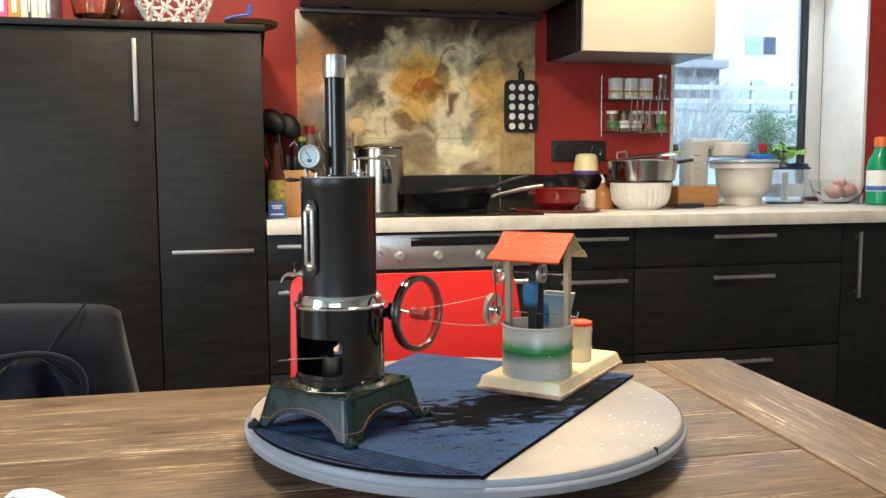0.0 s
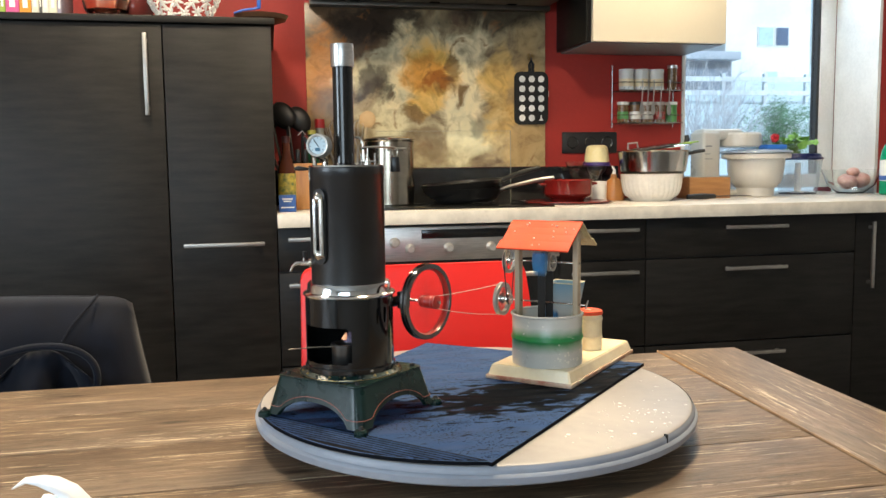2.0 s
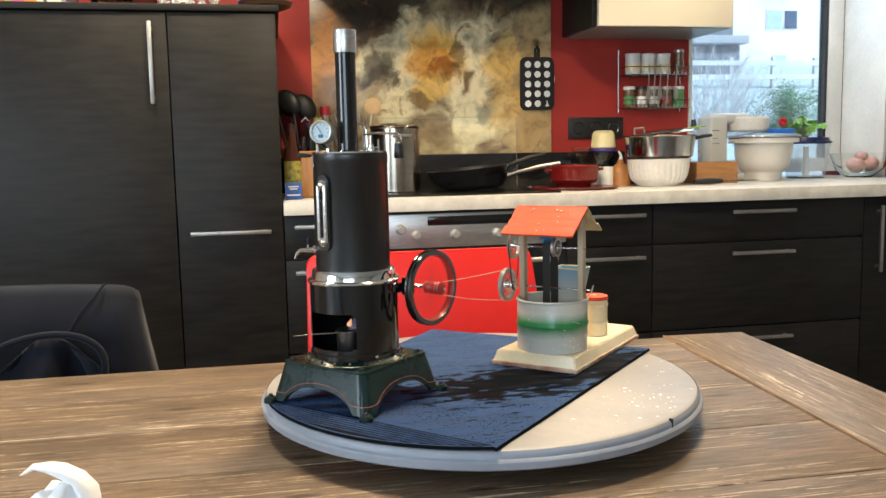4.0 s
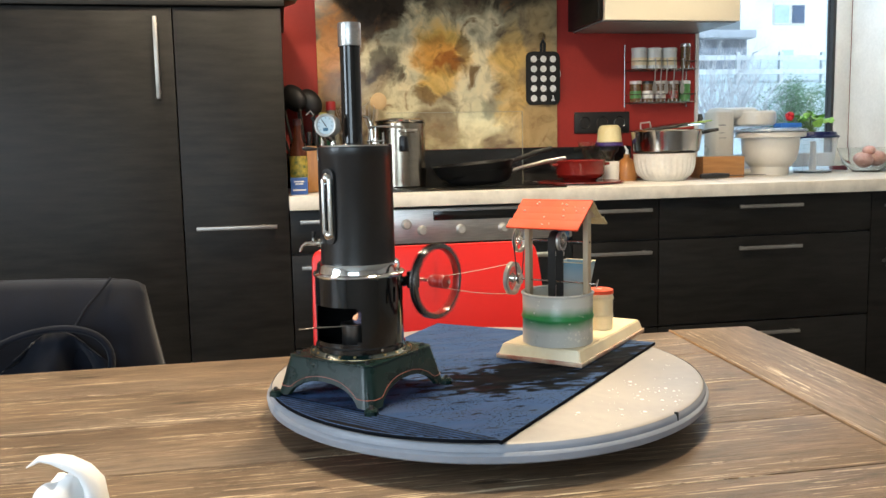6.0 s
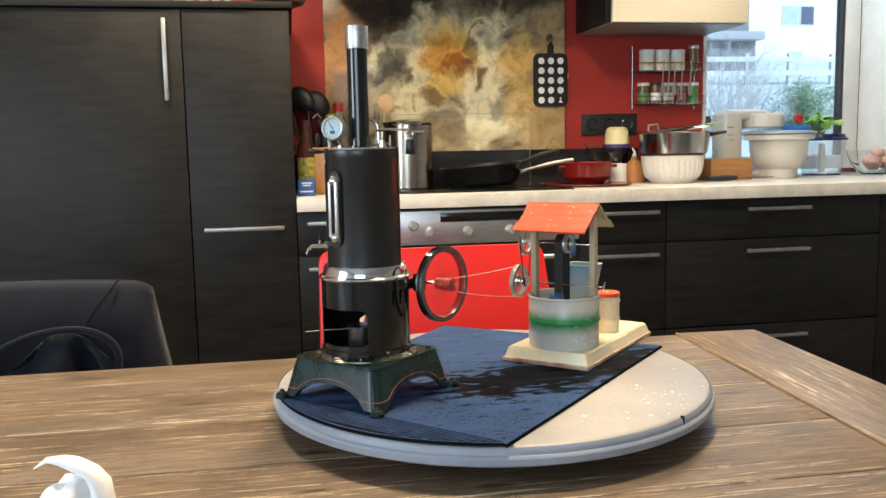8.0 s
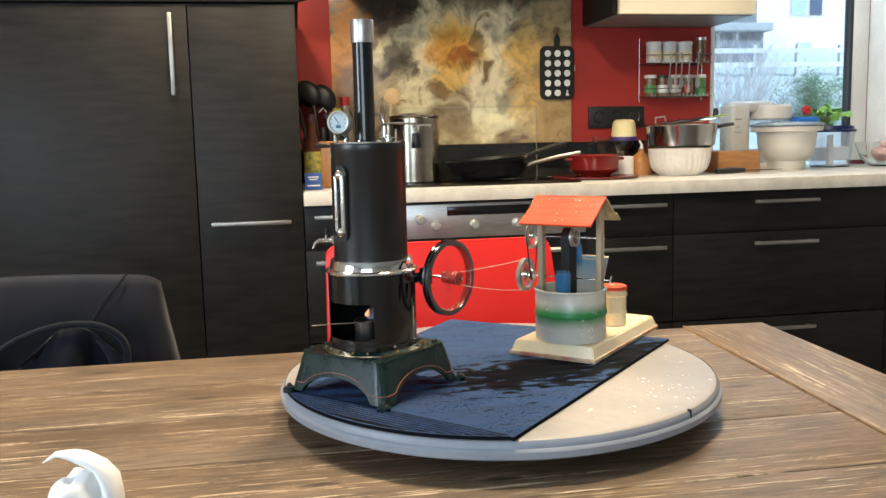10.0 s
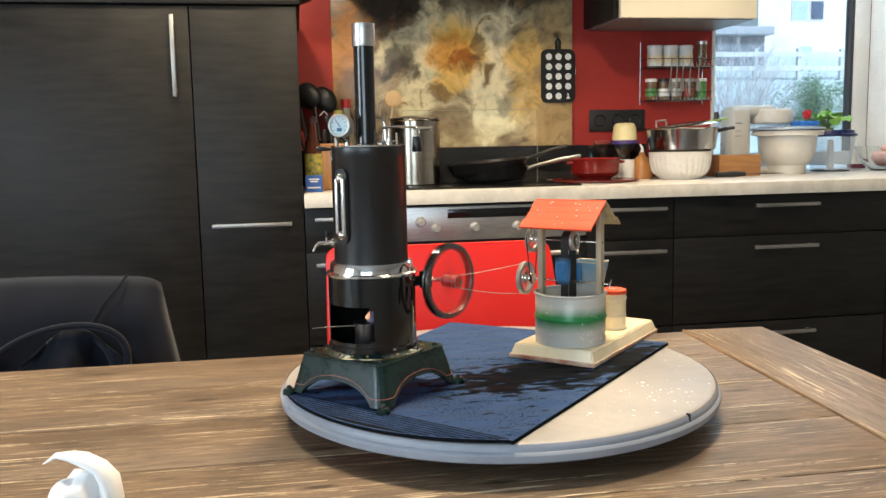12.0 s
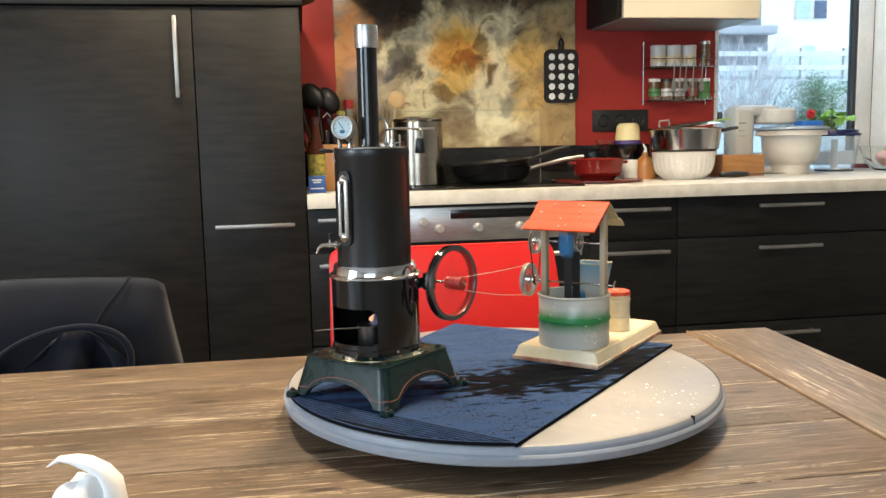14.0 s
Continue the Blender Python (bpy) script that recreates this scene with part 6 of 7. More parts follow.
def egg_bowl():
    b = glass_bowl((2.50, 3.06, TOP + 0.0005), 0.118, 0.100, "glass bowl with onions and a potato")
    skin = mat("pinkish onion skin", (0.52, 0.26, 0.24), 0.4, other=(0.62, 0.38, 0.33), scale=40)
    for k, (x, y, z, r) in enumerate(((-0.028, -0.02, 0.048, 0.036), (0.038, -0.01, 0.054, 0.040), (0.002, 0.035, 0.052, 0.034), (0.0, -0.012, 0.088, 0.026))):
        o = thing("onion", pose(2.50 + x, 3.06 + y, TOP + z), "pinkish onion in a glass bowl", "onion", "onions")
        part("bulb", ball((0, 0, 0), r, u=20, v=12, squash=(1, 1, 0.82)), skin, o)


def cleaner_bottle():
    b = thing("cleaner_bottle", pose(2.535, 2.85, TOP + 0.0005), "green plastic bottle with orange cap and white label", "bottle")
    part("body", lathe([(0, 0.0), (0.047, 0.0), (0.052, 0.006), (0.052, 0.150), (0.047, 0.178), (0.030, 0.210), (0.024, 0.228), (0.024, 0.232), (0, 0.232)], 40), mat("green plastic bottle", (0.0, 0.27, 0.12), 0.25), b)
    part("cap", lathe([(0.027, 0.2325), (0.028, 0.238), (0.027, 0.268), (0.020, 0.272), (0, 0.272)], 32), mat("orange cap plastic", (0.78, 0.16, 0.03), 0.35), b, "orange cap")
    part("paper_label", lathe([(0.0526, 0.055), (0.0526, 0.138)], 40), mat("white label", (0.78, 0.78, 0.76), 0.5), b, "white label")
    part("label_stripe", lathe([(0.0530, 0.058), (0.0530, 0.076)], 40), mat("blue label stripe", (0.04, 0.12, 0.42), 0.5), b)


stock_pot()
frying_pan((0.756, 2.765, HOB + 0.004), 0.126, 0.048, -2.5, "black frying pan standing on the hob", 2, steel, 0.20)
frying_pan((0.745, 2.775, HOB + 0.024), 0.142, 0.050, -5, "second black frying pan lying tilted in the first", 10, black_plastic, 0.17, 1.25)
casserole()
bowls()
wooden_box()
stand_mixer()
measuring_jug()
pot_plant()
egg_bowl()
cleaner_bottle()
jar("salt_jar", (1.284, 2.86, TOP + 0.0005), 0.030, 0.072, white_plastic, None, "small white pot on the worktop")
tub_dark = thing("coffee_grinder", pose(1.305, 2.93, TOP + 0.0005), "yellow and purple tub on a dark stand", "grinder")
part("stand", lathe([(0, 0), (0.040, 0), (0.042, 0.004), (0.020, 0.030), (0.018, 0.095), (0.034, 0.112), (0.036, 0.127), (0, 0.128)], 32), black_plastic, tub_dark)
part("purple_band", lathe([(0, 0.1285), (0.049, 0.1285), (0.051, 0.131), (0.049, 0.142), (0, 0.143)], 32), mat("purple plastic", (0.07, 0.04, 0.20), 0.35), tub_dark)
part("cap", lathe([(0.047, 0.1435), (0.0465, 0.150), (0.042, 0.192), (0.036, 0.203), (0.028, 0.207), (0, 0.208)], 32), mat("pale yellow plastic", (0.72, 0.60, 0.28), 0.35, other=(0.80, 0.72, 0.45), scale=12), tub_dark, "pale yellow cap")
mill = thing("cork_cone", pose(1.347, 2.865, TOP + 0.0005), "orange-brown conical bottle with a pale spout", "bottle")
part("body", lathe([(0, 0), (0.038, 0), (0.039, 0.006), (0.038, 0.05), (0.028, 0.072), (0.012, 0.085), (0.010, 0.098), (0, 0.098)], 32), mat("amber glaze", (0.38, 0.16, 0.045), 0.3), mill)
part("spout", tube([(0, 0, 0.097), (0.002, 0, 0.112), (-0.008, 0, 0.128)], [0.008, 0.005, 0.003], 8), white_plastic, mill)
glass_bowl((1.258, 2.925, TOP + 0.062), 0.065, 0.052, "glass bowl on a stack behind the casserole")
glass_bowl((1.216, 2.925, TOP + 0.115), 0.038, 0.032, "small glass dish on a glass bowl")
stack = thing("food_tin", pose(1.245, 2.925, TOP + 0.0005), "low dark tin under the glass bowls", "tin")
part("body", lathe([(0, 0), (0.055, 0), (0.055, 0.060), (0, 0.061)], 32), steel, stack)


def left_corner():
    """Bottles, knife block and cooking spoons between the tall cabinet and the hob."""
    k = thing("knife_block", pose(0.212, 2.72, TOP + 0.0005), "orange wooden knife block on the worktop", "knife block")
    wd = mat("orange beech", (0.55, 0.27, 0.09), 0.42, other=(0.45, 0.21, 0.07), scale=9, stretch=(6, 6, 1))
    part("block", box(-0.052, 0.052, -0.06, 0.06, 0.0, 0.150, 0.006), wd, k)
    for i in range(4):
        part("knife_grip", box(-0.040 + i * 0.025, -0.026 + i * 0.025, -0.012, 0.012, 0.1505, 0.196, 0.004), black_plastic, k)
    b = thing("salt_packet", pose(0.137, 2.565, TOP + 0.0005), "small blue cardboard packet", "packet")
    part("box", box(-0.026, 0.026, -0.018, 0.018, 0, 0.052, 0.001), mat("blue card", (0.03, 0.10, 0.35), 0.5), b)
    for z, w in ((0.038, 0.016), (0.031, 0.012), (0.012, 0.020)):
        part("lettering_bar", box(-w, w, -0.0188, -0.0181, z, z + 0.004), white_plastic, b)
    o = thing("oil_bottle", pose(0.140, 2.66, TOP + 0.0005), "brown sauce bottle with a yellow label", "bottle")
    part("body", lathe([(0, 0), (0.026, 0), (0.028, 0.004), (0.028, 0.13), (0.014, 0.178), (0.012, 0.215), (0, 0.215)], 32), mat("brown bottle glass", (0.09, 0.025, 0.012), 0.1), o)
    part("cap", lathe([(0.0135, 0.2155), (0.0135, 0.236), (0, 0.237)], 24), mat("dark cap", (0.05, 0.01, 0.01), 0.4), o)
    part("paper_label", lathe([(0.0285, 0.035), (0.0285, 0.118)], 32), mat("yellow printed label", (0.50, 0.38, 0.06), 0.5, other=(0.10, 0.14, 0.05), scale=70), o, "yellow printed label")
    g = thing("green_bottle", pose(0.232, 2.83, TOP + 0.0005), "green glass bottle with a yellow cap", "bottle")
    part("body", lathe([(0, 0), (0.028, 0), (0.029, 0.004), (0.029, 0.16), (0.013, 0.205), (0.012, 0.248), (0, 0.248)], 32), mat("green bottle glass", (0.02, 0.10, 0.05), 0.08), g)
    part("cap", lathe([(0.0145, 0.2485), (0.0145, 0.262), (0, 0.263)], 24), mat("yellow cap", (0.55, 0.50, 0.10), 0.4), g)
    r = thing("sauce_bottle", pose(0.262, 2.88, TOP + 0.0005), "clear bottle with a red cap", "bottle")
    part("body", lathe([(0, 0), (0.026, 0), (0.027, 0.004), (0.027, 0.19), (0.015, 0.235), (0.014, 0.272), (0, 0.272)], 32), mat("pale bottle glass", (0.30, 0.28, 0.22), 0.1), r)
    part("cap", lathe([(0.017, 0.2725), (0.017, 0.302), (0, 0.303)], 24), mat("red cap", (0.45, 0.02, 0.02), 0.4), r)
    c = thing("utensil_crock", pose(0.172, 2.885, TOP + 0.0005), "dark crock full of black cooking spoons", "crock")
    part("pot", lathe([(0, 0), (0.050, 0), (0.055, 0.01), (0.055, 0.16), (0.050, 0.16), (0.048, 0.02), (0, 0.012)], 40), gloss_black, c)
    for x, y, lean, turn, big in ((-0.015, -0.02, -20, 15, 1.12), (0.010, -0.015, -7, -15, 1.18), (0.020, 0.01, 3, 0, 1.10), (-0.02, 0.012, -14, -30, 1.20), (0.0, 0.02, -4, 10, 1.15)):
        u = thing("cooking_spoon", pose(0.172 + x, 2.885 + y, TOP + 0.02, -4, lean, turn), "black plastic cooking spoon in a crock", "spoon", "cooking spoons")
        part("shaft", tube([(0, 0, 0.0), (0, 0, 0.225 * big)], 0.005, 8), black_plastic, u)
        part("head", moved(ball((0, 0, 0), 0.050, u=16, v=10, squash=(0.72, 0.34, 1.0)), pose(-0.012, 0, 0.258 * big, 0, -34)), black_plastic, u)
    c = thing("utensil_jar", pose(0.385, 2.915, TOP + 0.0005), "grey jar with wooden spoons and whisks", "jar")
    part("pot", lathe([(0, 0), (0.045, 0), (0.048, 0.008), (0.048, 0.15), (0.043, 0.15), (0.042, 0.02), (0, 0.012)], 40), steel, c)
    u = thing("wooden_spoon", pose(0.392, 2.91, TOP + 0.02, -3, 8, -8), "pale round wooden spoon in a jar", "spoon", "cooking spoons")
    part("shaft", tube([(0, 0, 0), (0, 0, 0.26)], 0.005, 8), bare_wood, u)
    part("head", ball((0, 0, 0.287), 0.031, u=18, v=10, squash=(0.95, 0.2, 1.0)), mat("pale spoon wood", (0.56, 0.38, 0.19), 0.55), u)
    for x, lean in ((-0.03, -22), (-0.018, -13), (0.012, 2)):
        u = thing("wire_whisk", pose(0.385 + x * 0.6, 2.92, TOP + 0.02, -2, lean, 0), "steel wire whisk in a jar", "whisk", "cooking spoons")
        part("shaft", tube([(0, 0, 0), (0, 0, 0.19)], 0.005, 8), steel, u)
        for a in range(4):
            ca, sa = math.cos(a * math.pi / 4), math.sin(a * math.pi / 4)
            part("wire_loop", tube([(s * ca * w, s * sa * w, z) for s, w, z in ((1, 0.004, 0.19), (1, 0.022, 0.235), (1, 0.024, 0.265), (1, 0.0, 0.285), (-1, 0.024, 0.265), (-1, 0.022, 0.235), (-1, 0.004, 0.19))], 0.0009, 5), steel, u)


left_corner()


# ---- on top of the tall cabinets ----
SHELF = 1.5145


def shelf_things():
    x = -0.70
    rnd = random.Random(21)
    covers = ((0.42, 0.05, 0.04), (0.55, 0.20, 0.02), (0.30, 0.42, 0.06), (0.62, 0.10, 0.28), (0.70, 0.28, 0.02), (0.64, 0.62, 0.52), (0.08, 0.08, 0.08), (0.70, 0.68, 0.60), (0.66, 0.64, 0.50), (0.30, 0.28, 0.36))
    widths = (0.03, 0.026, 0.016, 0.036, 0.032, 0.02, 0.008, 0.018, 0.022, 0.012)
    for c, w in zip(covers, widths):
        h = rnd.uniform(0.20, 0.25)
        b = thing("book", pose(x, 2.60, SHELF), "upright book on top of the cabinet", "book", "books on the cabinet")
        part("cover", box(0, w - 0.001, -0.08, 0.08, 0.0, h, 0.002), mat("book cover", c, 0.5, scale=20), b)
        part("pages", box(0.002, w - 0.003, -0.077, 0.0815, 0.003, h + 0.0006), white_plastic, b)
        part("spine_label", box(w * 0.3, w * 0.7, -0.0812, -0.0802, h * 0.1, h * 0.35), white_plastic, b)
        x += w
    v = thing("glass_vase", pose(-0.372, 2.60, SHELF), "round amber glass vase on the cabinet", "vase")
    part("body", lathe([(0, 0.0), (0.035, 0.0), (0.062, 0.03), (0.070, 0.07), (0.055, 0.12), (0.040, 0.15), (0.037, 0.15), (0.052, 0.12), (0.066, 0.07), (0.058, 0.032), (0, 0.006)], 48), glass("pale amber glass", (0.95, 0.82, 0.62), 0.03), v)
    v = thing("dark_vase", pose(-0.300, 2.66, SHELF), "dark red glass ball vase", "vase")
    part("body", lathe([(0, 0.0), (0.03, 0.0), (0.052, 0.03), (0.058, 0.06), (0.04, 0.11), (0, 0.12)], 40), mat("dark red glass", (0.10, 0.018, 0.015), 0.1), v)
    # white openwork basket of petal shapes
    b = thing("openwork_basket", pose(-0.152, 2.60, SHELF), "white metal basket cut as flower petals", "basket")
    wm = mat("white lacquered metal", (0.80, 0.79, 0.76), 0.35)
    rnd = random.Random(4)

    def wall_point(a, z):
        r = 0.068 + 0.048 * math.sin(min(1.0, z / 0.12) * math.pi * 0.5)
        return Vector((r * math.cos(a), r * math.sin(a), z + 0.003))

    part("base_ring", tube([wall_point(2 * math.pi * k / 40, 0.0) for k in range(40)], 0.003, 6, closed=True), wm, b)
    part("top_ring", tube([wall_point(2 * math.pi * k / 40, 0.125) for k in range(40)], 0.003, 6, closed=True), wm, b)
    for row in range(4):
        for k in range(13):
            a0, z0 = 2 * math.pi * (k + 0.5 * (row % 2)) / 13, 0.014 + row * 0.032
            for q in range(5):
                t = 2 * math.pi * q / 5 + rnd.uniform(-0.3, 0.3)
                pts = [wall_point(a0 + s * math.cos(t) * 0.21, max(0, z0 + s * math.sin(t) * 0.021)) for s in (0.12, 0.55, 1.0)]
                part("petal", tube(pts, [0.0022, 0.0044, 0.0016], 6), wm, b)
    d = thing("wooden_dish", pose(0.075, 2.60, SHELF), "shallow brown wooden dish overhanging the cabinet", "dish")
    part("bowl", lathe([(0, 0.0), (0.035, 0.0), (0.075, 0.014), (0.082, 0.027), (0.078, 0.027), (0.03, 0.006), (0, 0.005)], 40), mat("dark brown wood", (0.07, 0.032, 0.014), 0.4, scale=15), d)
    r = thing("blue_ribbon", pose(0.055, 2.56, SHELF + 0.029), "blue twisted ribbon in the dish", "ribbon")
    part("band", tube([(-0.06, 0, -0.002), (-0.03, 0, 0.008), (0.0, 0.0, 0.012), (0.014, 0, 0.016), (0.016, 0, 0.045)], [0.003, 0.004, 0.004, 0.007, 0.006], 8), mat("blue ribbon cloth", (0.02, 0.10, 0.45), 0.5), r)


shelf_things()


# ---- chairs and cloth at the table ----
def red_chair():
    c = thing("red_chair", pose(0.352, 1.455, 0), "dining chair with a bright red smooth backrest", "chair", "dining chairs")
    red = mat("bright red lacquer", (0.72, 0.022, 0.018), 0.35, other=(0.68, 0.02, 0.016), scale=3, fine=60)
    steel_leg = mat("chair steel", (0.45, 0.45, 0.44), 0.3, 1.0)
    outline = []
    for cx, cz, a0, r in ((0.183, 0.872, 0, 0.022), (-0.198, 0.872, 90, 0.022)):
        for k in range(7):
            a = radians(a0 + 15 * k)
            outline.append((cx + r * math.cos(a), cz + r * math.sin(a)))
    outline += [(-0.226, 0.58), (-0.20, 0.50), (0.22, 0.50), (0.245, 0.58)]
    bm = slab(outline, -0.008, 0.008, bevel=0.004)
    moved(bm, pose(0, 0, 0, 90))
    for v in bm.verts:
        v.co.y += 0.10 * (v.co.z - 0.60) - 0.045
    part("backrest", bm, red, c)
    part("seat", box(-0.21, 0.21, -0.40, 0.02, 0.440, 0.462, 0.008), red, c)
    for x in (-0.18, 0.18):
        part("front_leg", tube([(x, -0.37, 0.44), (x, -0.39, 0.002)], 0.011, 10), steel_leg, c)
        part("back_leg", tube([(x, -0.028, 0.62), (x, -0.01, 0.44), (x, 0.04, 0.002)], 0.011, 10), steel_leg, c)


def draped_chair():
    c = thing("wooden_chair", pose(-0.400, 1.50, 0), "dark chair with a jacket over its back", "chair", "dining chairs")
    wd = mat("dark chair wood", (0.03, 0.02, 0.014), 0.45)
    part("seat", box(-0.21, 0.21, -0.42, 0.0, 0.43, 0.46, 0.006), wd, c)
    for x in (-0.19, 0.19):
        part("front_leg", box(x - 0.018, x + 0.018, -0.41, -0.374, 0.0, 0.43, 0.003), wd, c)
        part("back_leg", box(x - 0.018, x + 0.018, -0.03, 0.004, 0.0, 0.80, 0.003), wd, c)
    part("top_rail", box(-0.205, 0.205, -0.028, -0.002, 0.72, 0.80, 0.006), wd, c)
    # jacket: a folded cloth shell that hangs over the back
    j = thing("jacket", pose(-0.400, 1.485, 0), "dark blue-grey fleece jacket hung over a chair", "jacket")
    cloth = mat("dark blue-grey fleece", (0.0046, 0.0062, 0.0122), 0.9, other=(0.0030, 0.0040, 0.0082), scale=25, fine=400, bump=0.0012, Specular_IOR_Level=0.2, Sheen_Weight=0.12)

    def panel(front):
        bm = bmesh.new()
        nu, nv = 44, 26
        rows = []
        for jv in range(nv + 1):
            v = jv / nv
            row = []
            for iu in range(nu + 1):
                u = iu / nu * 2 - 1
                half = 0.231 + 0.085 * v ** 1.1
                z = 0.856 - 0.44 * v - 0.010 * u * u - (0.010 * ((abs(u) - 0.86) / 0.14) ** 2 if abs(u) > 0.86 else 0) * (1 - v)
                fold = 0.010 * v * math.sin(7.5 * u + 2.0 * v) + 0.016 * v * math.sin(3.1 * u - 1.0) + 0.005 * noise.noise(Vector((u * 4, v * 5, 3)))
                y = (-0.048 - 0.030 * v if front else 0.038 + 0.03 * v) + (fold if front else -fold)
                y += (0.040 if front else -0.036) * max(0.0, 1 - v * 5) ** 2
                y *= 1 - 0.92 * (max(0.0, abs(u) - 0.80) / 0.20) ** 2
                row.append(bm.verts.new((half * u, y, z)))
            rows.append(row)
        for a, b in zip(rows, rows[1:]):
            for i in range(nu):
                bm.faces.new((a[i], a[i + 1], b[i + 1], b[i]))
        return bm

    for f in (True, False):
        ob = part("front_cloth" if f else "back_cloth", panel(f), cloth, j)
        so = ob.modifiers.new("thickness", "SOLIDIFY")
        so.thickness, so.offset = 0.004, 0
    # rolled arm hole seam, the shoulder seam and the sleeve pushed in below them
    seam = []
    for k in range(25):
        a = radians(186 - 186 * k / 24)
        z = 0.676 + 0.105 * math.sin(a) ** 0.8 if math.sin(a) > 0 else 0.676 + 0.105 * math.sin(a)
        seam.append((0.055 + (0.118 if math.cos(a) > 0 else 0.125) * math.cos(a) + 0.045 * max(0.0, math.sin(a)), -0.076 - 0.006 * math.sin(a), z))
    part("arm_seam", tube(seam, 0.0062, 10), cloth, j)
    part("shoulder_seam", tube([(0.122, -0.066, 0.779), (0.140, -0.056, 0.81), (0.165, -0.040, 0.840), (0.176, -0.014, 0.855)], 0.0026, 6), cloth, j)
    sl = bmesh.new()
    rows = []
    for k in range(21):
        v = k / 20
        row = []
        for i in range(41):
            u = i / 40 * 2 - 1
            wide = 0.150 * (0.42 + 0.58 * min(1.0, v * 2.4) ** 0.6)
            # one deep hollow between two soft ridges
            hollow = math.exp(-((u - 0.42 + 0.30 * v) / 0.20) ** 2) * min(1.0, v * 4)
            ridge = math.exp(-((u - 0.05 + 0.42 * v) / 0.22) ** 2) + 0.7 * math.exp(-((u - 0.80 + 0.1 * v) / 0.18) ** 2)
            y = -0.070 - 0.036 * ridge * min(1.0, v * 3) + 0.045 * hollow + 0.004 * noise.noise(Vector((u * 5, v * 6, 1)))
            row.append(sl.verts.new((0.062 + wide * u + 0.03 * (1 - v), y, 0.775 - 0.36 * v - 0.05 * u * u * (1 - v))))
        rows.append(row)
    for a, b in zip(rows, rows[1:]):
        for i in range(40):
            sl.faces.new((a[i], a[i + 1], b[i + 1], b[i]))
    ob = part("sleeve", sl, cloth, j, "pushed-in hanging sleeve")
    so = ob.modifiers.new("thickness", "SOLIDIFY")
    so.thickness, so.offset = 0.004, 0


red_chair()
draped_chair()


def paper_towel():
    """A crumpled white paper towel with one corner curling up."""
    p = thing("paper_towel", pose(-0.110, 0.650, TABLE + 0.0008), "crumpled white paper towel on the table", "paper towel")
    paper = mat("white tissue paper", (0.92, 0.92, 0.91), 0.8, other=(0.88, 0.88, 0.87), scale=60, bump=0.001)
    bm = bmesh.new()
    n, m = 28, 14
    rows = []
    for j in range(m + 1):
        f = j / m
        ring = []
        for i in range(n):
            a = 2 * math.pi * i / n
            r = (0.031 + 0.004 * math.sin(3 * a + 1) + 0.003 * math.sin(5 * a)) * math.cos(f * math.pi / 2) ** 0.6
            z = 0.043 * math.sin(f * math.pi / 2)
            d = 0.006 * noise.noise(Vector((math.cos(a) * 1.2, math.sin(a) * 1.2, f * 1.5)))
            ring.append(bm.verts.new(((r + d) * math.cos(a) * 0.9 - 0.006, (r + d) * math.sin(a), max(0.0, z + (d if j else 0)))))
        rows.append(ring)
    for a, b in zip(rows, rows[1:]):
        for i in range(n):
            bm.faces.new((a[i], a[(i + 1) % n], b[(i + 1) % n], b[i]))
    bm.faces.new(rows[0])
    for v in bm.verts:
        v.co += Vector((noise.noise(v.co * 60), noise.noise(v.co * 60 + Vector((5, 0, 0))), 0)) * 0.006
        v.co.z = max(0.0, v.co.z + 0.005 * noise.noise(v.co * 75 + Vector((0, 7, 0))))
    part("crumple", bm, paper, p)
    # the corner that curls over
    path = [(-0.033, 0, 0.056), (-0.023, 0, 0.0605), (-0.011, 0, 0.061), (0.002, 0, 0.056), (0.013, 0, 0.048), (0.019, 0, 0.037), (0.022, 0, 0.021), (0.021, 0, 0.004)]
    bm = tube(path, [0.0008, 0.0026, 0.0040, 0.0056, 0.0066, 0.0078, 0.0090, 0.0090], 20)
    for v in bm.verts:
        v.co.y *= 1.9
        v.co.x += 0.0040 * noise.noise(v.co * 110)
        v.co.z = max(0.0, v.co.z + 0.0022 * noise.noise(v.co * 70 + Vector((3, 0, 0))))
    part("curl", bm, paper, p)


paper_towel()

# ---- ceiling lamps and the garden window ----
for lx, ly, _ in LAMP_PLACES:
    c = thing("ceiling_lamp", pose(lx, ly, 2.45), "round white ceiling lamp", "lamp", "ceiling lamps")
    part("housing", lathe([(0.165, 0.0), (0.165, -0.055), (0.150, -0.062), (0.150, -0.002)], 40, close=True), white_plastic, c)
    part("diffuser", lathe([(0, -0.088), (0.148, -0.088), (0.149, -0.080), (0, -0.080)], 40), glow("lamp diffuser", (1.0, 0.82, 0.60), 2.0), c)
w = thing("window_2", pose(0, 0, 0), "white framed garden window", "window", kind="structure")
bm = box(-1.9, -1.84, -2.58, -2.51, 0.80, 2.15)
box(-0.16, -0.1, -2.58, -2.51, 0.80, 2.15, bm=bm)
box(-1.84, -0.16, -2.58, -2.51, 0.80, 0.86, bm=bm)
box(-1.84, -0.16, -2.58, -2.51, 2.09, 2.15, bm=bm)
box(-1.03, -0.97, -2.58, -2.51, 0.86, 2.09, bm=bm)
part("window_frame", bm, white_plastic, w)
w = thing("window_3", pose(0, 0, 0), "white framed terrace window", "window", kind="structure")
bm = box(-2.39, -2.31, -0.60, -0.54, 0.82, 2.18)
box(-2.39, -2.31, 0.34, 0.40, 0.82, 2.18, bm=bm)
box(-2.39, -2.31, -0.54, 0.34, 0.82, 0.88, bm=bm)
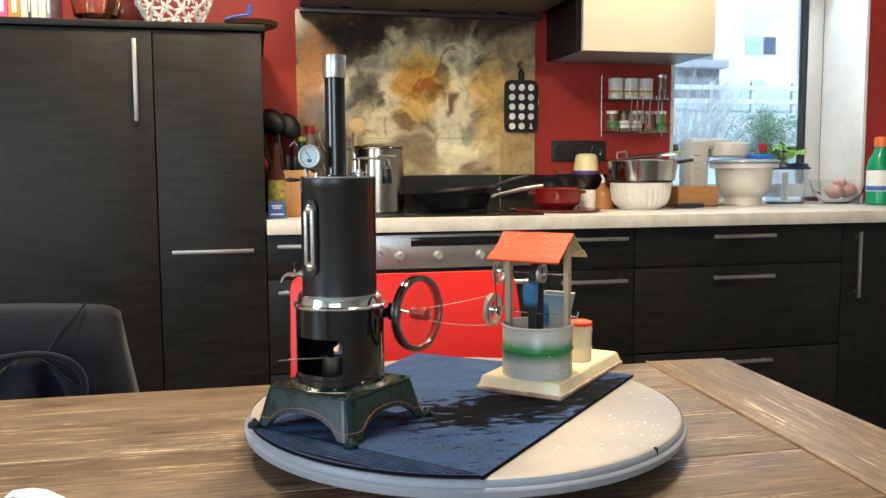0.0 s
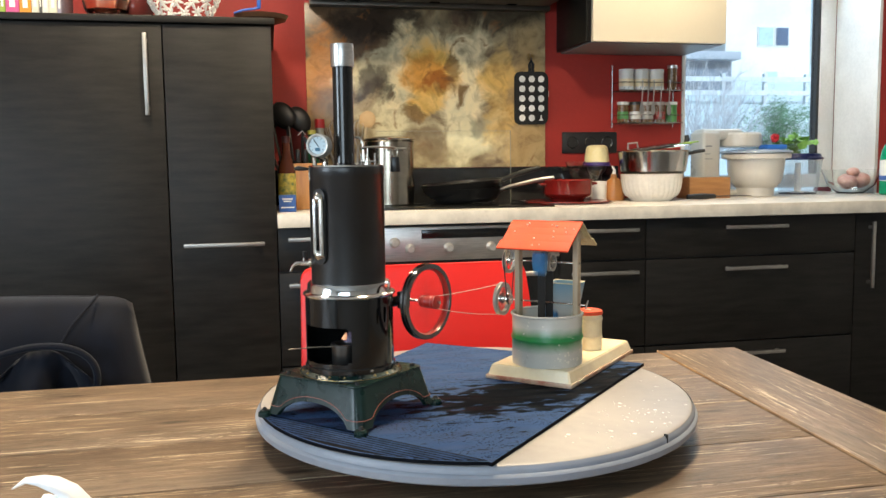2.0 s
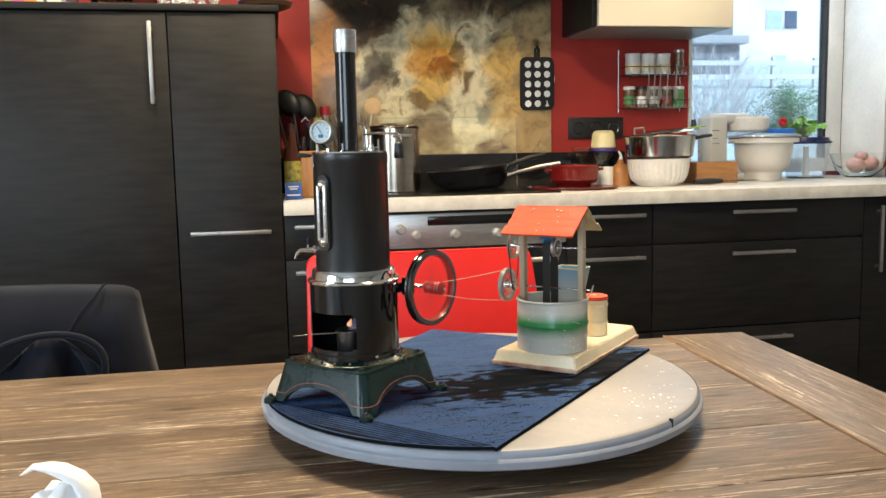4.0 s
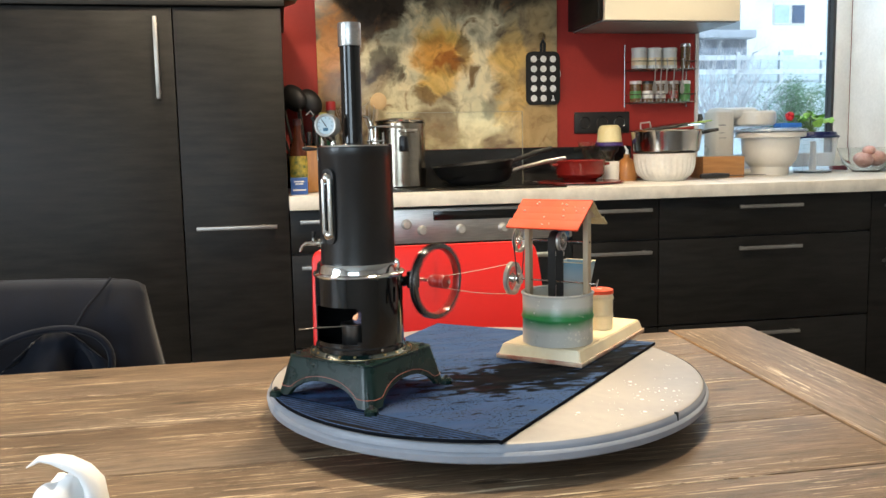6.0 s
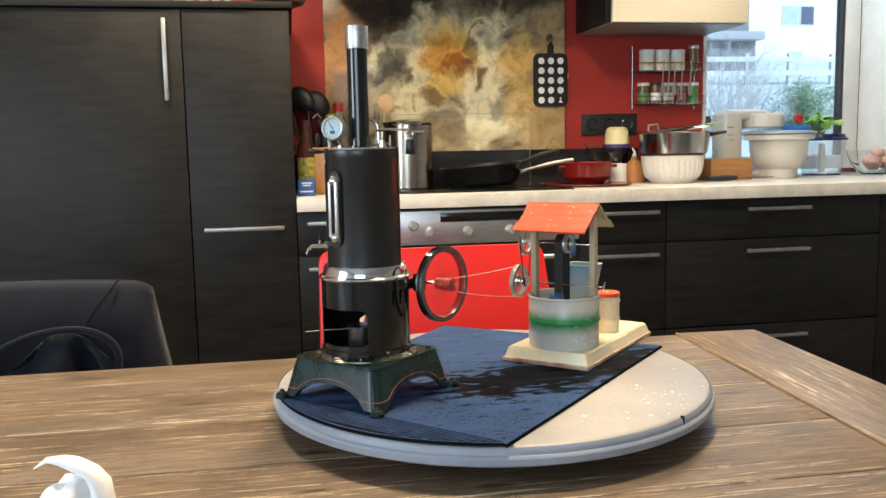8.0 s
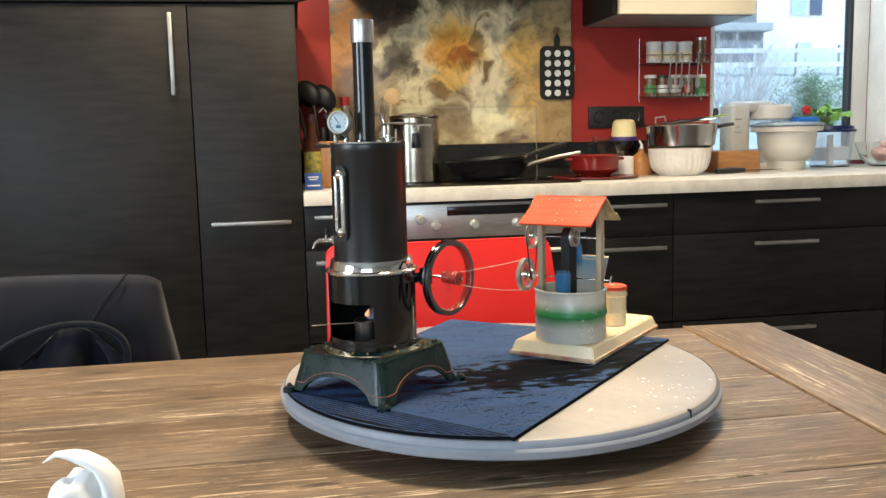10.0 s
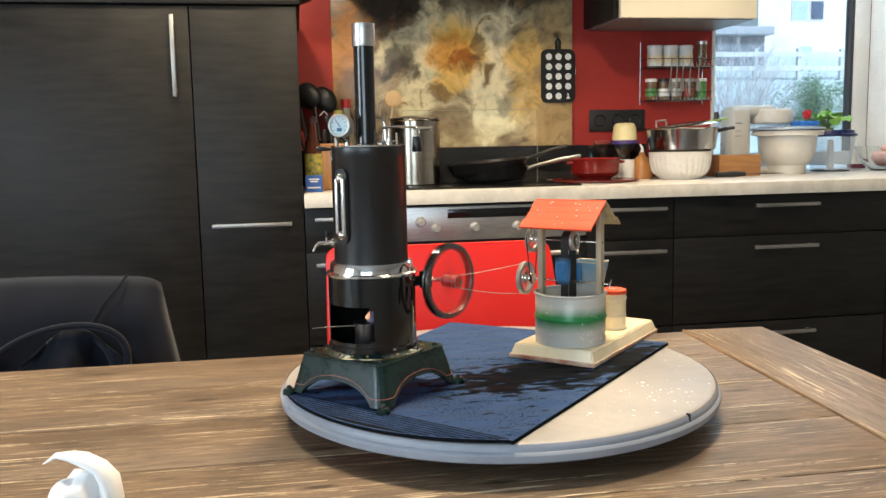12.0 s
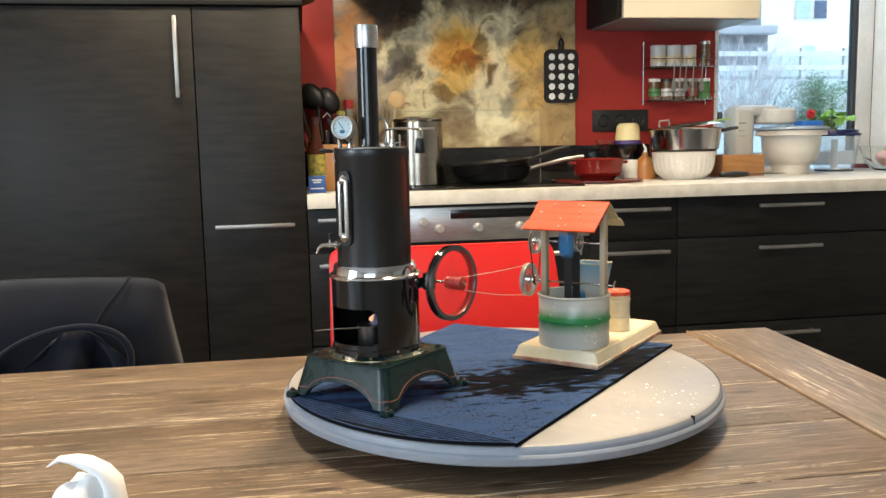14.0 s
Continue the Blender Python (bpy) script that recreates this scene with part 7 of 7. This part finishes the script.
box(-2.39, -2.31, -0.54, 0.34, 2.12, 2.18, bm=bm)
part("window_frame", bm, white_plastic, w)

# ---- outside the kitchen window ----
# the bright bluish haze outdoors is mixed into the lawn's colour
grass_mat = mat("haze-bleached grass", (0.58, 0.69, 0.68), 0.9, other=(0.70, 0.78, 0.78), scale=0.4, fine=6)
bm = bmesh.new()
gn = 40
grid = [[bm.verts.new((-90 + 260 * i / gn, 3.6 + 400 * (j / gn) ** 2, -0.4 + 0.18 * min(40.0, 400 * (j / gn) ** 2) + 0.10 * noise.noise(Vector((i * 0.4, j * 0.4, 0))))) for i in range(gn + 1)] for j in range(gn + 1)]
for a, b in zip(grid, grid[1:]):
    for i in range(gn):
        bm.faces.new((a[i], a[i + 1], b[i + 1], b[i]))
tagged(link_mesh("ground", bm, grass_mat), "winter lawn in haze-bleached colour rising behind the house", "ground", kind="structure")


def far_house():
    h = thing("white_house", pose(18.0, 28.0, 3.9), "white plastered house across the garden", "house")
    plaster = mat("white house plaster", (0.82, 0.82, 0.80), 0.8, scale=0.6, fine=12)
    part("wall", box(-1.75, 1.65, 0, 6, -1.0, 6.0), plaster, h)
    bm = slab([(-0.5, 0), (6.5, 0), (3.0, 2.6)], -2.1, 2.1)
    part("roof", moved(bm, pose(0, 0, 6.01, 90, 0, 90)), mat("brown roof tiles", (0.16, 0.09, 0.07), 0.8, scale=2), h)
    dark = mat("dark window glass", (0.06, 0.11, 0.20), 0.1)
    pale = mat("drawn pale blind", (0.45, 0.60, 0.64), 0.6)
    for x, z, w, t, glassy in ((-0.16, 1.68, 0.33, 0.36, pale), (0.49, 1.68, 0.29, 0.36, dark), (0.10, 0.32, 0.28, 0.15, pale)):
        wdw = part("window", box(x - w, x + w, -0.03, 0.05, z - t, z + t), white_plastic, h)
        part("pane", box(x - w + 0.05, x + w - 0.05, -0.05, -0.031, z - t + 0.05, z + t - 0.05), glassy, wdw)


far_house()


def garage():
    g = thing("garage", pose(13.2, 24.0, 0), "low grey garage with a flat dark roof", "garage")
    part("wall", box(-3.2, 0.98, 0, 4, 1.6, 4.18), mat("grey garage plaster", (0.20, 0.22, 0.26), 0.8, scale=1.5), g)
    part("roof", box(-3.5, 1.10, -0.35, 4.3, 4.185, 4.42, 0.02), mat("grey roof felt", (0.42, 0.45, 0.50), 0.8, scale=2), g)
    part("door", box(-2.6, -0.1, -0.04, -0.002, 1.7, 3.75, 0.01), mat("dark garage door", (0.10, 0.11, 0.13), 0.5), g)


garage()


def shrub(at, size, seed, leafy, label):
    """A bush of forking twigs, with small leaves where it is green."""
    s = thing("shrub", pose(*at), label, "shrub", "garden shrubs")
    rnd = random.Random(seed)
    # twigs coloured paler than bark, to carry the outdoor glare
    twig = mat("haze-bleached grey twigs", (0.60, 0.60, 0.62), 0.8)
    bm = bmesh.new()
    tips = []
    for _ in range(40):
        a, e = rnd.uniform(0, 6.28), rnd.uniform(0.5, 1.45)
        p, d, r = Vector((0, 0, 0)), Vector((math.cos(a) * math.cos(e), math.sin(a) * math.cos(e), math.sin(e))), 0.010 * size
        for _ in range(5):
            q = p + d * size * 0.2
            tube([p, q], [r, r * 0.7], 5, bm, ends=False)
            for _ in range(3):
                f = (d + Vector((rnd.uniform(-1, 1), rnd.uniform(-1, 1), rnd.uniform(-0.3, 0.9)))).normalized()
                tip = q + f * size * rnd.uniform(0.10, 0.24)
                tube([q, tip], [r * 0.5, r * 0.2], 4, bm, ends=False)
                tips.append(tip)
            p, r = q, r * 0.7
            d = (d + Vector((rnd.uniform(-0.4, 0.4), rnd.uniform(-0.4, 0.4), rnd.uniform(-0.1, 0.3)))).normalized()
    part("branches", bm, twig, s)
    bm = bmesh.new()
    for t in tips:
        for _ in range(14 if leafy else 0):
            c = t + Vector((rnd.gauss(0, 0.11), rnd.gauss(0, 0.11), rnd.gauss(0, 0.11))) * size * 0.6
            u = Vector((rnd.gauss(0, 1), rnd.gauss(0, 1), rnd.gauss(0, 1))).normalized()
            w = u.orthogonal().normalized()
            k = 0.016 + 0.008 * size
            bm.faces.new([bm.verts.new(c + u * k), bm.verts.new(c + w * k * 0.5), bm.verts.new(c - u * k), bm.verts.new(c - w * k * 0.5)])
    part("foliage", bm, mat("shrub leaves", (0.16, 0.30, 0.16) if leafy else (0.45, 0.42, 0.38), 0.7, jitter=0.3), s)["kind"] = "stuff"


shrub((6.9, 12.6, 0.75), 1.9, 1, False, "bare grey garden shrub outside the window")
shrub((7.7, 13.4, 0.95), 1.5, 2, False, "bare grey garden shrub outside the window")
shrub((8.6, 13.0, 0.95), 0.95, 3, True, "low green garden shrub outside the window")
fence = thing("garden_fence", pose(0, 0, 0), "pale wooden rail fence across the lawn", "fence")
# rails likewise take the washed-out haze in their colour
fence_wood = mat("haze-bleached rails", (0.64, 0.68, 0.70), 0.8)
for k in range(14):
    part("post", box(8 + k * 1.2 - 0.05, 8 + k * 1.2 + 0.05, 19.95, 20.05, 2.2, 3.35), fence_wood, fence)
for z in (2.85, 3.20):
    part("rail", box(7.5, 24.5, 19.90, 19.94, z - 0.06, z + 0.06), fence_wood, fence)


# ---- what moves ----
# seconds at which a bucket passes the same mark on its way up
PASSES = ((-0.013, 0), (1.405, 3), (5.26, 11), (6.763, 14), (12.516, 26), (13.897, 29), (14.36, 30))
CHAIN_HALF = (AXLE_UP - CHAIN_LOW) + math.pi * CHAIN_R
CHAIN_MARK = 0.920 - MAT_TOP - CHAIN_LOW


def chain_pose(p):
    """The pose of a bucket p metres along the chain, in the well's space."""
    h, arc = AXLE_UP - CHAIN_LOW, math.pi * CHAIN_R
    turns, p = divmod(p, 2 * CHAIN_HALF)
    if p < h:
        x, z, a = -CHAIN_R, CHAIN_LOW + p, 0.0
    elif p < h + arc:
        a = (p - h) / CHAIN_R
        x, z = -CHAIN_R * math.cos(a), AXLE_UP + CHAIN_R * math.sin(a)
    elif p < 2 * h + arc:
        x, z, a = CHAIN_R, AXLE_UP - (p - h - arc), math.pi
    else:
        a = math.pi + (p - 2 * h - arc) / CHAIN_R
        x, z = -CHAIN_R * math.cos(a), CHAIN_LOW + CHAIN_R * math.sin(a)
    return pose(x, 0.002, z, 0, math.degrees(a), 0)


def motions():
    times = [k / FPS for k in range(14 * FPS + 1)]
    count = lambda t: float(np.interp(t, [a for a, _ in PASSES], [b for _, b in PASSES]))
    for k, bucket in enumerate(buckets):
        walk(bucket, [(t, chain_pose(CHAIN_MARK + (count(t) + k) * CHAIN_HALF)) for t in times])
    walk(upper_axle, [(t, pose(0, 0, AXLE_UP, 0, math.degrees(count(t) * CHAIN_HALF / CHAIN_R), 0)) for t in times])
    walk(lower_axle, [(t, pose(0, 0, AXLE_LOW, 0, 66.0 * t * FPS, 0)) for t in times])
    home = axis_pose(Vector(WHEEL_AT) - Vector((EX, EY, MAT_TOP)), WHEEL_WAY)
    for k, lick in enumerate(flames):
        at = lick.location.copy()
        rnd = random.Random(40 + k)
        walk(lick, [(t / 5, pose(*at, rnd.uniform(-9, 9), rnd.uniform(-9, 9), rnd.uniform(-35, 35))) for t in range(71)])
    walk(wheel, [(t, home @ pose(0, 0, 0, 0, 0, 82.0 * t * FPS)) for t in times])


motions()
